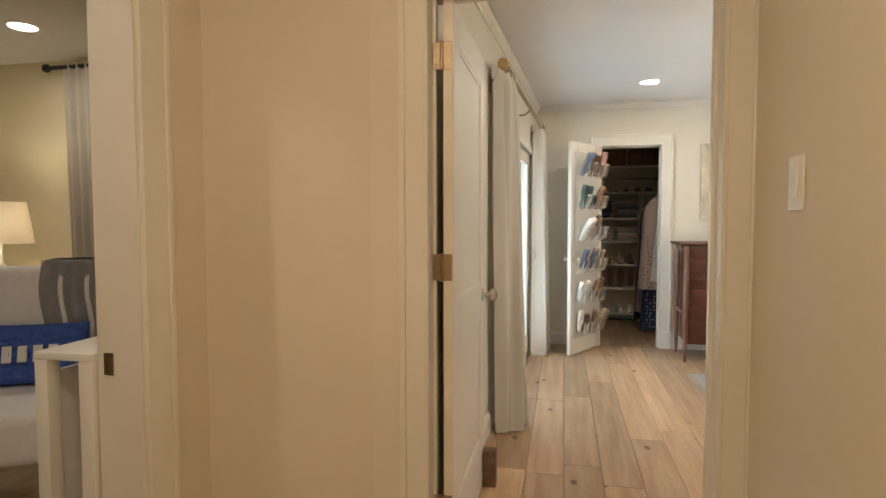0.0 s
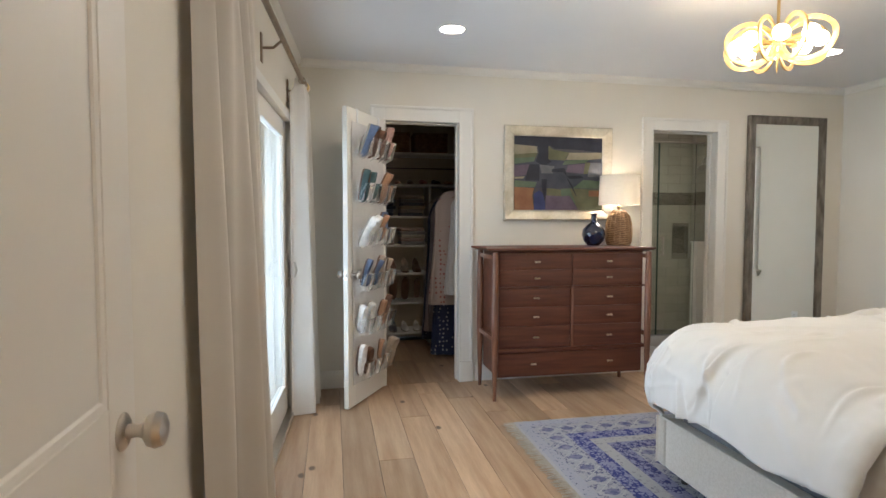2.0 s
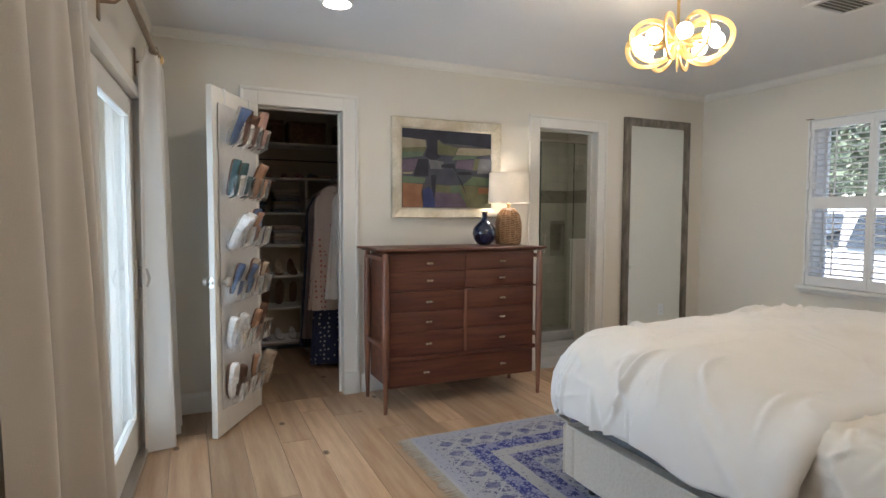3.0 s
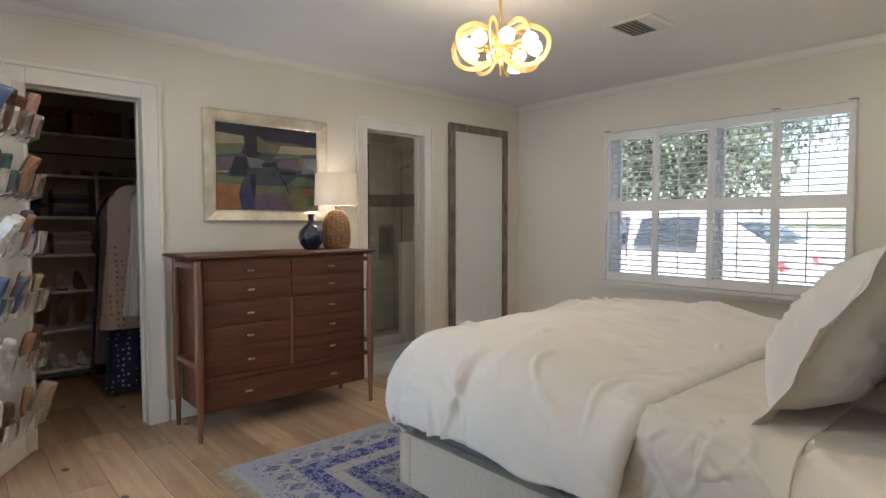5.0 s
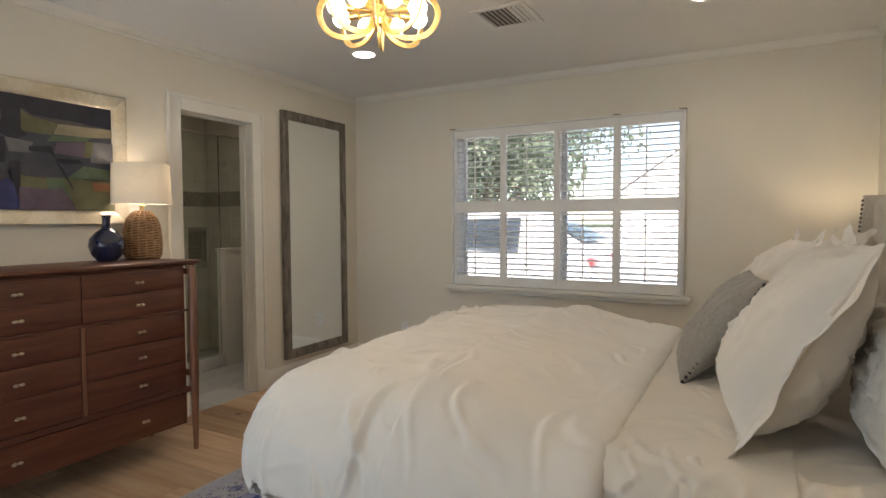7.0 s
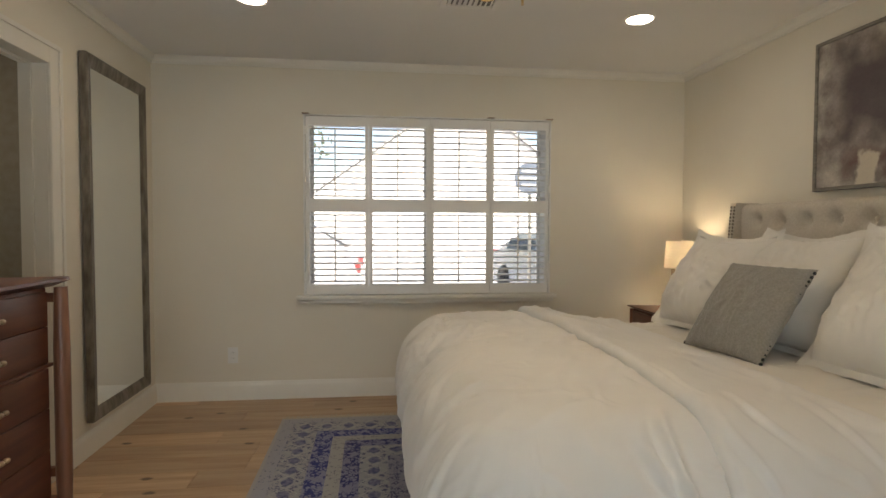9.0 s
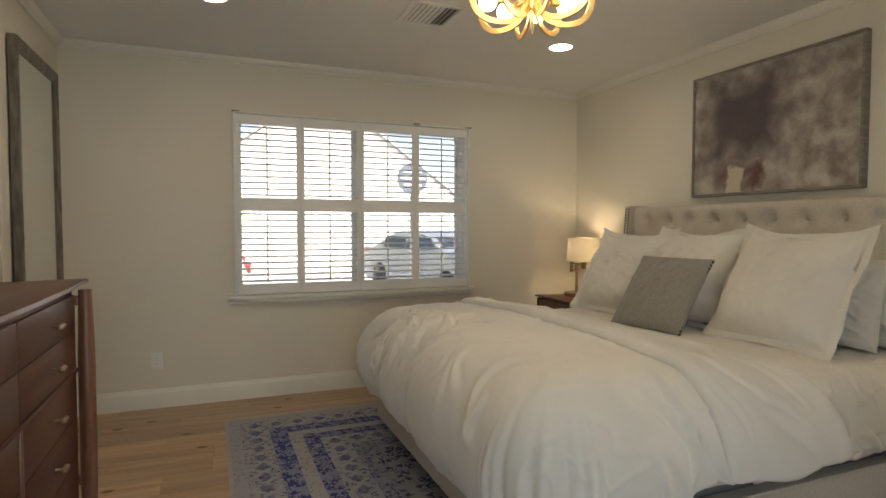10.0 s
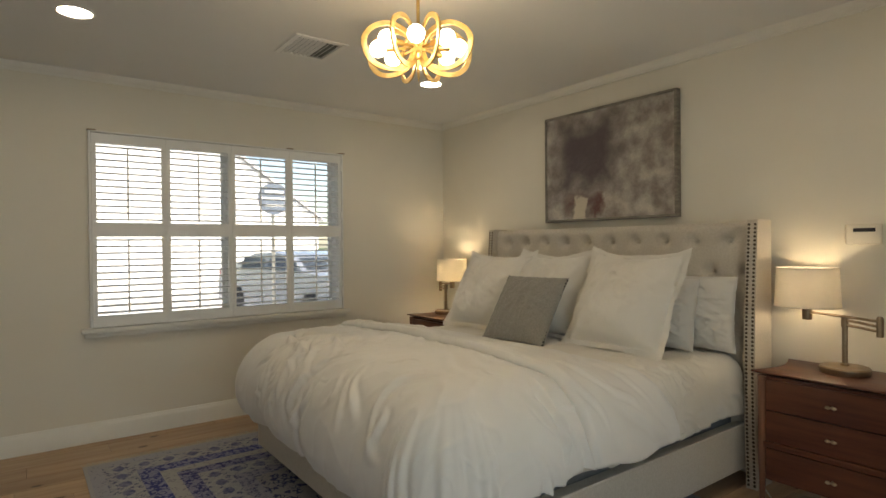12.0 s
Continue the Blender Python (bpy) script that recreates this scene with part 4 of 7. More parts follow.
def drape(x0, x1, y0, y1, ztop, hang_west, hang_east, hang_foot, creases, nx, ny, round_r=0.2, dome=0.0, lift=None, puff=0.012, head_rise=0.0, wave=0.006, seed=5.0, curl=1.5, head_drop=0.0):
    """Cloth laid over the bed: flat part x0..x1, y0..y1, then down over a rounded edge at three sides."""
    bm = B()

    def f(u, v):
        y = y0 + (y1 - y0 + hang_foot) * v
        k = (1 - head_rise * max(0, min(1, (1.9 - y) / 1.0))) * (1 + 0.07 * noise.noise(Vector((y * 3.5, seed, 0))))
        x = x0 - hang_west * k + (x1 - x0 + (hang_west + hang_east) * k) * u
        ox = max(0.0, x0 - x, x - x1)
        oy = max(0.0, y - y1)
        sx = -1 if x < x0 else 1
        px, py = min(max(x, x0), x1), min(y, y1)
        d = (ox ** 4 + oy ** 4) ** 0.25
        nrm = Vector((0, 0, 1))
        q = max(0.0, min(1.0, (1.6 - y) / 0.6))
        q = q * q * (3 - 2 * q)
        z = ztop - head_drop * q
        edge = 0.0
        if d > 0:
            h = math.hypot(ox, oy)
            cx, cy = sx * ox / h, oy / h
            th = min(d / round_r, curl)
            rest = d - th * round_r
            out = round_r * math.sin(th) + rest * math.cos(curl)
            z -= round_r * (1 - math.cos(th)) + rest * math.sin(curl)
            px += cx * out
            py += cy * out
            nrm = Vector((cx * math.sin(th), cy * math.sin(th), math.cos(th)))
            edge = min(1, d / 0.5)
        dm = max(0, 1 - (px / (x1 + 0.2)) ** 2) * (1 if oy == 0 else max(0, 1 - oy / 0.5))
        z += dome * dm * (1 - q if head_drop else 1)
        disp = puff * noise.noise(Vector((x * 2.1, y * 2.1, seed))) + 0.35 * puff * noise.noise(Vector((x * 6, y * 6, seed)))
        rg1 = 1 - abs(noise.noise(Vector((x * 9 + y * 3, y * 5 - x * 4, seed + 2))))
        patch = max(0, noise.noise(Vector((x * 1.7, y * 1.7, seed + 6))) + 0.25)
        disp += puff * (0.75 * patch * rg1 ** 6 + 0.12 * noise.noise(Vector((x * 17, y * 14, seed))))
        mixw = oy / (ox + oy) if ox + oy > 0 else 0.0
        s = x * mixw + y * (1 - mixw)
        disp += edge * edge * wave * (math.sin(s * 9 + 2 * math.sin(s * 3.3 + seed)) + 0.5 * math.sin(s * 23 + seed))
        for fx, fy, dx, dy, ln, w, am in creases:
            rx, ry = x - fx, y - fy
            t = (rx * dx + ry * dy) / ln
            if -1 < t < 1:
                n = (-rx * dy + ry * dx + 0.025 * math.sin(3 * t + fx * 9)) / (w * (1 + 0.35 * t))
                if -3.2 < n < 3.2:
                    disp += am * (1 - t * t) ** 1.3 * (math.exp(-n * n) - 0.55 * math.exp(-(n - 1.5) ** 2 / 0.9))
        if lift:
            disp += lift(y)
        return Vector((px, py, z)) + nrm * disp
    grid(bm, nx, ny, f)
    return bm


def thicken(ob, t):
    m = ob.modifiers.new("thickness", "SOLIDIFY")
    m.thickness, m.offset = t, -1.0
    return ob


sheet_bm = drape(-0.85, 0.85, 0.15, 1.83, 0.692, 0.37, 0.37, 0.0, folds(3, 40, (-1.35, -0.6, 0.2, 1.9), 0, 60, (0.06, 0.2), (0.01, 0.022), (0.005, 0.011)), 220, 170, 0.13, puff=0.006, wave=0.006)
thicken(solo("flat_sheet", sheet_bm, SHEET, BEDM, "cream linen sheet tucked over the mattress", "bed sheet", smooth=80), 0.004)
cov_bm = drape(-0.85, 0.85, 0.52, 1.3, 0.702, 0.39, 0.39, 0.0, folds(41, 70, (-1.3, -0.5, 0.55, 1.3), 20, 80, (0.04, 0.16), (0.008, 0.018), (0.004, 0.01)) + folds(42, 24, (-0.6, 0.9, 0.6, 1.1), 60, 80, (0.06, 0.18), (0.01, 0.02), (0.003, 0.006)), 260, 120, 0.135, puff=0.008, wave=0.007, seed=8.0)
thicken(solo("coverlet", cov_bm, SHEET, BEDM, "cream linen coverlet laid over the sheet under the duvet", "bed cover", smooth=80), 0.008)
CRE = (folds(11, 7, (-0.75, 0.0, 1.95, 2.35), 105, 24, (0.1, 0.26), (0.012, 0.024), (0.007, 0.016)) + folds(31, 15, (0.02, 0.62, 1.86, 2.12), 128, 34, (0.1, 0.26), (0.012, 0.02), (0.01, 0.019)) + folds(32, 12, (0.0, 0.6, 2.15, 2.45), 85, 22, (0.1, 0.2), (0.012, 0.022), (0.012, 0.022)) + folds(12, 8, (-0.1, 0.8, 2.0, 2.35), 80, 24, (0.1, 0.26), (0.012, 0.024), (0.006, 0.014))
       + folds(13, 18, (-1.36, -1.02, 1.0, 1.8), 0, 22, (0.1, 0.24), (0.011, 0.02), (0.009, 0.018)) + folds(14, 6, (-0.7, 0.4, 1.5, 1.9), 150, 34, (0.12, 0.28), (0.02, 0.035), (0.006, 0.012))
       + folds(15, 6, (1.0, 1.3, 1.2, 2.0), 0, 20, (0.1, 0.22), (0.014, 0.025), (0.006, 0.014)) + folds(16, 20, (-1.3, 1.2, 1.4, 2.45), 60, 90, (0.05, 0.12), (0.009, 0.016), (0.003, 0.006)))
duv = drape(-0.79, 0.84, 1.1, 1.965, 0.765, 0.51, 0.57, 0.6, CRE, 380, 270, 0.28, 0.035, head_rise=0.2, puff=0.014, wave=0.009, curl=2.05, head_drop=0.07)
duvet = thing("duvet", BEDM, "rumpled white duvet draped over the foot of the bed", "duvet")
thicken(part("cover", duv, LINEN, duvet, smooth=80), 0.018)


def roll(y):
    a, b = (y - 0.93) / 0.08, (1.53 - y) / 0.022
    return 0.042 * math.sqrt(max(0.0, min(1, a) * (2 - min(1, a)))) * math.sqrt(max(0.0, min(1, b) * (2 - min(1, b)))) - 0.004


fold = drape(-0.79, 0.84, 0.93, 1.53, 0.765, 0.5, 0.535, 0.0, folds(21, 22, (-1.3, 1.2, 1.0, 1.5), 10, 40, (0.06, 0.24), (0.012, 0.026), (0.005, 0.013)), 260, 110, 0.28, 0.035, lift=roll, head_rise=0.2, puff=0.014, wave=0.009, curl=2.05, head_drop=0.07)
thicken(part("turned_edge", fold, LINEN, duvet, "turned-back top edge", smooth=80), 0.01)


def pillow(name, w, h, d, m, material, label, flange=0.0, seed=0, sag=0.0, rumple=1.0, belly=0.0):
    """Stuffed pillow standing on its lower edge; with a flange it is a cushion inside a flat stitched border."""
    bm = B()
    n = 56
    inner = 1 - flange * 2 / w

    def side(sgn):
        def f(u, v):
            x, z = 2 * u - 1, 2 * v - 1
            ix, iz = min(1, abs(x) / inner), min(1, abs(z) / inner)
            t = max(0, (1 - ix ** 2.8)) ** 0.62 * max(0, (1 - iz ** 2.8)) ** 0.62
            pinch = 1 - 0.045 * (1 - abs(z) ** 2) * abs(x) ** 3
            pz = 1 - 0.04 * (1 - abs(x) ** 2) * abs(z) ** 3
            wr = noise.noise(Vector((x * 3 + seed, z * 3, sgn))) * 0.016 + noise.noise(Vector((x * 9 + seed, z * 7, sgn))) * 0.007
            wr += 0.02 * (1 - abs(noise.noise(Vector((x * 4 + z * 2 + seed, z * 3 - x * 2.5, sgn + 4))))) ** 8 - 0.011 * (1 - abs(noise.noise(Vector((x * 5 - z * 3 + seed, z * 4, sgn + 9))))) ** 8
            wr *= rumple
            rim = max(abs(x), abs(z))
            edge = 0.0022 * math.sin(23 * x + seed) * abs(z) ** 6 + 0.0022 * math.sin(19 * z + seed) * abs(x) ** 6
            if flange and rim > inner:
                edge += 0.011 * math.sin((5 * x if abs(z) > abs(x) else 6 * z) + seed) * (rim - inner) / (1 - inner)
            zz = z * h / 2 * pz + h / 2 - sag * (1 - x * x) * max(0, z) * 1.0
            full = 1 + belly * max(-0.6, -z)
            return Vector((x * w / 2 * pinch, sgn * (d / 2 * t * full + 0.002) + wr * t + edge, zz))
        return f
    grid(bm, n, n, side(1))
    grid(bm, n, n, side(-1))
    bmesh.ops.remove_doubles(bm, verts=bm.verts, dist=0.0045)
    if not flange:
        return solo(name, bm, material, m, label, "pillow", "pillows on the bed", smooth=80)
    root = thing(name, m, label, "pillow", "pillows on the bed")
    for nm, keep_rim in (("cushion", False), ("flange", True)):
        b2 = bm.copy()
        dead = []
        for fc in b2.faces:
            c = fc.calc_center_median()
            out = abs(c.x) > inner * w / 2 * 0.985 or c.z < h / 2 * (1 - inner) * 1.25 or c.z > h - h / 2 * (1 - inner) * 1.25 - sag * (1 - (2 * c.x / w) ** 2)
            if out != keep_rim:
                dead.append(fc)
        bmesh.ops.delete(b2, geom=dead, context="FACES")
        part(nm, b2, material, root, "flat stitched border" if keep_rim else "", smooth=80)
    bm.free()
    return root


def lean(x, y, z, back, yaw):
    return pose(x, y, z) @ pose(0, 0, 0, 0, 0, yaw) @ pose(0, 0, 0, back, 0, 0)


BZ = 0.7
pillow("pillow", 0.6, 0.41, 0.15, lean(0.91, -3.735, BZ, 4, -2), SHAM, "white sleeping pillow standing against the headboard", 0.0, 9)
pillow("pillow", 0.52, 0.4, 0.15, lean(1.03, -3.6, BZ, 10, -2), SHAM, "white sleeping pillow behind the sham", 0.0, 12)
pillow("euro_sham", 0.66, 0.655, 0.25, lean(1.08, -3.26, BZ, 29, 0), SHAM, "large flanged ivory sham leaning back over the pillows", 0.045, 2, 0.05, 0.85, 0.35)
pillow("euro_sham", 0.68, 0.63, 0.24, lean(1.73, -3.34, BZ, 26, 2), SHAM, "flanged ivory sham at the middle of the headboard", 0.045, 5, 0.05, 0.85, 0.35)
pillow("euro_sham", 0.66, 0.63, 0.24, lean(2.16, -3.22, BZ, 29, 5), SHAM, "flanged ivory sham leaning by the window side", 0.045, 7, 0.05, 0.85, 0.35)
gp = pillow("throw_pillow", 0.47, 0.47, 0.14, lean(1.62, -3.055, BZ, 35, 7), GREYF, "grey throw pillow edged with small pompoms", 0.0, 3, 0.0, 0.4)
bm = B()
for k in range(22):
    t = -1 + 2 * (k + 0.5) / 22
    for sx in (-1, 1):
        sphere(bm, (sx * 0.23 * (1 - 0.07 * (1 - t * t)), 0, 0.23 + 0.23 * t), 0.008, 8, 6)
    sphere(bm, (0.23 * t, 0, 0.46 - 0.23 * 0.06 * (1 - t * t)), 0.008, 8, 6)
part("pompom_trim", bm, DARK, gp, "dark pompom trim")

# ---------- nightstands ----------


def nightstand(x, y, label):
    r = thing("nightstand", pose(x, y, 0), label, "nightstand", "nightstands beside the bed")
    w, dp = 0.62, 0.42
    bm = bowed_top(-w / 2, w / 2, -dp / 2, dp / 2, 0.65, 0.672, 0.035, 0.0)
    bmesh.ops.transform(bm, matrix=pose(0, 0, 0, 0, 0, 180), verts=bm.verts)
    part("top", bm, WALNUT, r, "polished walnut top")
    for sx in (-1, 1):
        for sy in (-1, 1):
            bm = B()
            lathe(bm, [(0.011, 0), (0.019, 0.3), (0.019, 0.65)], 14, Matrix.Translation((sx * (w / 2 - 0.01), sy * (dp / 2 - 0.02), 0)))
            part("leg", bm, WALNUTV, r)
    bm = B()
    box(bm, -w / 2 + 0.02, w / 2 - 0.02, -dp / 2 + 0.01, dp / 2 - 0.025, 0.15, 0.65, 0.002, 1)
    part("carcass", bm, WALNUT, r)
    bm = B()
    box(bm, -w / 2 + 0.01, w / 2 - 0.01, dp / 2 - 0.03, dp / 2 - 0.005, 0.31, 0.338, 0.004, 2)
    part("rail", bm, WALNUT, r)
    for z0, z1 in ((0.16, 0.305), (0.343, 0.485), (0.49, 0.635)):
        bm = B()
        box(bm, -w / 2 + 0.03, w / 2 - 0.03, dp / 2 - 0.028, dp / 2 - 0.012, z0, z1, 0.003, 2)
        d = part("drawer", bm, WALNUT, r)
        bm = B()
        tmp = B()
        knob(tmp, 0, 0, 0)
        join(bm, tmp, Matrix.Translation((0, dp / 2 - 0.012, (z0 + z1) / 2)) @ pose(0, 0, 0, 0, 0, 180))
        part("pull", bm, PULL, d, "small brass pull")
    return r


nightstand(0.107, -3.755, "walnut nightstand with three drawers beside the bed")
nightstand(3.07, -3.68, "walnut nightstand in the corner by the window")


def swing_lamp(x, y, z, turn, ex, sx, sy, glow, label):
    """Lamp with its base at the origin; the arm folds out along -x and carries the shade back over +x."""
    r = thing("table_lamp", pose(x, y, z, 0, 0, turn), label, "lamp", "swing-arm lamps on the nightstands")
    bm = B()
    lathe(bm, [(0.0, 0.0), (0.1, 0.0), (0.102, 0.006), (0.102, 0.026), (0.097, 0.032), (0.03, 0.036), (0.0, 0.037)], 40, cap=False)
    part("base", bm, BRONZE, r, "round brushed bronze base")
    bm = B()
    lathe(bm, [(0.018, 0.034), (0.018, 0.045), (0.0115, 0.048), (0.0115, 0.215), (0.015, 0.217), (0.015, 0.262), (0.0, 0.264)], 18)
    part("post", bm, BRONZE, r)
    for z0 in (0.228, 0.25):
        bm = B()
        tube(bm, [(0, 0, z0), (ex, 0.05, z0 - 0.012)], 0.0062, 8)
        part("lower_arm", bm, BRONZE, r)
    bm = B()
    lathe(bm, [(0.0, 0.19), (0.013, 0.192), (0.014, 0.2), (0.014, 0.275), (0.008, 0.284), (0.0, 0.285)], 16, Matrix.Translation((ex, 0.05, 0)), cap=False)
    part("elbow_joint", bm, BRONZE, r)
    bm = B()
    tube(bm, [(ex, 0.05, 0.262), (sx, sy, 0.272)], 0.0065, 8)
    part("upper_arm", bm, BRONZE, r)
    bm = B()
    lathe(bm, [(0.0, 0.232), (0.02, 0.234), (0.022, 0.24), (0.022, 0.305), (0.012, 0.312), (0.012, 0.36), (0.0, 0.361)], 18, Matrix.Translation((sx, sy, 0)), cap=False)
    part("socket", bm, BRONZE, r)
    bm = B()
    lathe(bm, [(0.142, 0.3), (0.132, 0.49)], 52, Matrix.Translation((sx, sy, 0)), cap=False)
    bmesh.ops.solidify(bm, geom=bm.faces[:], thickness=0.002)
    shd = part("shade", bm, SHADEM, r, "cream drum shade", smooth=60)
    for rr, zz in ((0.142, 0.301), (0.132, 0.489)):
        bm = B()
        tube(bm, [(sx + rr * math.cos(a), sy + rr * math.sin(a), zz) for a in np.linspace(0, 2 * math.pi, 49)], 0.0028, 6)
        part("binding", bm, SHADEM, shd)
    bm = B()
    sphere(bm, (sx, sy, 0.395), 0.03, 14, 10, (1, 1, 1.25))
    part("bulb", bm, glow, r, "lit bulb")
    return r


swing_lamp(0.14, -3.8, 0.673, 0, -0.15, 0.168, -0.025, LAMPB, "brushed bronze swing-arm lamp, lit, on the nightstand")
swing_lamp(3.2, -3.75, 0.673, 180, -0.15, 0.07, 0.02, emit("corner_bulb_glow", (1.0, 0.84, 0.59), 52.0), "brushed bronze swing-arm lamp, lit, by the window corner")

# ---------- dresser lamp and vase ----------
tl = thing("table_lamp", pose(1.272, -0.166, 1.081), "woven rattan lamp with a white drum shade, lit, on the dresser", "lamp")
bm = B()
prof = [(0.0, 0), (0.088, 0.0), (0.096, 0.02), (0.1, 0.1), (0.096, 0.17), (0.08, 0.23), (0.052, 0.265), (0.03, 0.28), (0.0, 0.281)]
lathe(bm, prof, 30, cap=False)
part("body", bm, mat("rattan_shadow", (0.15, 0.08, 0.035), 0.7, col2=(0.2, 0.11, 0.05), scale=30), tl, "woven rattan body")
bm = B()
for k in range(18):
    z = 0.012 + k * 0.0145
    rr = 0.1 - 0.012 * (1 - min(1, z / 0.05)) if z < 0.12 else np.interp(z, [0.12, 0.17, 0.23, 0.265, 0.28], [0.1, 0.096, 0.08, 0.052, 0.03])
    pts = [((rr + 0.002 + 0.0015 * math.sin(9 * a + k * 1.5)) * math.cos(a), (rr + 0.002 + 0.0015 * math.sin(9 * a + k * 1.5)) * math.sin(a), z + 0.003 * math.sin(6 * a + k)) for a in np.linspace(0, 2 * math.pi, 49)]
    tube(bm, pts, 0.0042, 5)
part("weave", bm, RATTAN, tl, "coiled rattan strands")
bm = B()
for k in range(16):
    a = 2 * math.pi * k / 16
    tube(bm, [((r + 0.004) * math.cos(a), (r + 0.004) * math.sin(a), z) for r, z in prof[2:8]], 0.003, 5)
part("upright_canes", bm, RATTAN, tl, "upright rattan canes")
bm = B()
lathe(bm, [(0.012, 0.28), (0.012, 0.305), (0.022, 0.31), (0.006, 0.32), (0.006, 0.36)], 14)
part("neck", bm, BRASS, tl, "brass neck")
bm = B()
lathe(bm, [(0.16, 0.318), (0.152, 0.55)], 48, cap=False)
bmesh.ops.solidify(bm, geom=bm.faces[:], thickness=0.002)
part("shade", bm, SHADEM, tl, "white linen drum shade", smooth=60)
bm = B()
sphere(bm, (0, 0, 0.42), 0.03, 14, 10, (1, 1, 1.25))
part("bulb", bm, emit("dresser_bulb_glow", (1.0, 0.9, 0.75), 25.0), tl, "lit bulb")
bm = B()
lathe(bm, [(0.0, 0), (0.042, 0.0), (0.048, 0.004), (0.078, 0.04), (0.09, 0.085), (0.083, 0.125), (0.055, 0.158), (0.026, 0.18), (0.021, 0.2), (0.021, 0.235), (0.027, 0.25), (0.02, 0.25), (0.016, 0.22)], 36, cap=False)
solo("vase", bm, BLUEGL, pose(1.03, -0.22, 1.081), "glossy dark blue bottle vase on the dresser", "vase")

# ---------- chandelier, ceiling fittings ----------
ch = thing("chandelier", pose(1.05, -2.015, 0), "gold loop chandelier with eight globe bulbs", "chandelier")
CZ = 2.096
bm = B()
lathe(bm, [(0.0, ZC - 0.03), (0.05, ZC - 0.028), (0.06, ZC - 0.015), (0.06, ZC)], 24, cap=False)
part("canopy", bm, BRASS, ch)
bm = B()
lathe(bm, [(0.007, CZ - 0.06), (0.007, ZC - 0.02)], 12)
part("stem", bm, BRASS, ch)
bm = B()
lathe(bm, [(0.0, CZ - 0.14), (0.005, CZ - 0.12), (0.007, CZ - 0.05), (0.022, CZ - 0.045), (0.024, CZ - 0.02), (0.03, CZ - 0.018), (0.03, CZ + 0.02), (0.014, CZ + 0.03), (0.012, CZ + 0.05), (0.0, CZ + 0.05)], 20, cap=False)
part("hub", bm, BRASS, ch)
ring_bm = B()
n = 44
rl = []
for i in range(n):
    a = 2 * math.pi * i / n
    wob = 1 + 0.012 * math.sin(5 * a)
    q = []
    for rr, yy in ((0.117, -0.004), (0.117, 0.004), (0.094, 0.004), (0.094, -0.004)):
        q.append(ring_bm.verts.new((0.123 + rr * wob * math.cos(a), yy, 0.86 * rr * wob * math.sin(a))))
    rl.append(q)
for i in range(n):
    a, b = rl[i], rl[(i + 1) % n]
    for k in range(4):
        ring_bm.faces.new((a[k], a[(k + 1) % 4], b[(k + 1) % 4], b[k]))
ring_me = mesh_of("loop", ring_bm, GOLDRING)
b_bm = B()
sphere(b_bm, (0.165, 0, 0.0), 0.034, 18, 12)
bulb_me = mesh_of("bulb", b_bm, BULBM)
a_bm = B()
tube(a_bm, [(0.025, 0, 0), (0.09, 0, 0.0)], 0.006, 8)
tube(a_bm, [(0.085, 0, 0), (0.13, 0, 0)], 0.013, 12)
arm_me = mesh_of("arm", a_bm, BRASS)
for k in range(8):
    for nm, me, off, zoff in (("loop", ring_me, 22.5, -0.005), ("arm", arm_me, 0, 0), ("bulb", bulb_me, 0, 0)):
        ob = new(nm, me)
        ob.parent = ch
        ob.matrix_basis = pose(0, 0, CZ + zoff, 0, 0, 45 * k + off + 8)

can = thing("recessed_light", pose(-0.24, -0.86, ZC), "round white recessed ceiling light, lit", "ceiling light", "recessed ceiling lights")
bm = B()
lathe(bm, [(0.088, 0.0), (0.088, -0.004), (0.078, -0.006), (0.07, -0.001), (0.07, 0.0)], 36, cap=False)
part("trim_ring", bm, PLATE, can)
bm = B()
lathe(bm, [(0.0, -0.0025), (0.07, -0.002)], 36, cap=False)
part("lens", bm, CANM, can, "glowing lens")
copy_thing(can, pose(2.43, -0.92, ZC))
copy_thing(can, pose(2.45, -3.07, ZC))
copy_thing(can, pose(-0.24, -3.1, ZC))
# Unseen copy, added only to brighten the bathroom.
copy_thing(can, pose(2.3, 0.5, ZC))
# Two unseen lights added to brighten the hall; the dome shape is invented.
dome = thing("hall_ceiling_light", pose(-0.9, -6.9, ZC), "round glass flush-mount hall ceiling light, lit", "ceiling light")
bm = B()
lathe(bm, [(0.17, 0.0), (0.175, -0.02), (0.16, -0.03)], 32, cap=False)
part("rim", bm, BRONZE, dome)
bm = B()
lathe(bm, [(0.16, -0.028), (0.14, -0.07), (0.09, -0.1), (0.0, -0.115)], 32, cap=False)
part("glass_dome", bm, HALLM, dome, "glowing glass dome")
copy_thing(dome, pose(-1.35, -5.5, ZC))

vent = thing("ceiling_vent", pose(2.235, -2.065, ZC), "white louvred ceiling air vent", "air vent")
bm = B()
for a in ((-0.17, 0.17, -0.16, -0.125), (-0.17, 0.17, 0.125, 0.16), (-0.17, -0.135, -0.125, 0.125), (0.135, 0.17, -0.125, 0.125)):
    box(bm, a[0], a[1], a[2], a[3], -0.01, -0.001, 0.003, 1)
part("frame", bm, PLATE, vent)
bm = B()
box(bm, -0.135, 0.135, -0.125, 0.125, -0.0015, -0.0005)
part("backing", bm, mat("vent_shadow", (0.2, 0.195, 0.185), 0.8), vent)
for k in range(9):
    bm = B()
    y = -0.112 + k * 0.028
    box(bm, -0.135, 0.135, -0.0085, 0.0085, -0.001, 0.001, 0, 1, pose(0, y, -0.008, 35 if k > 2 else -35, 0, 0))
    part("slat", bm, PLATE, vent)
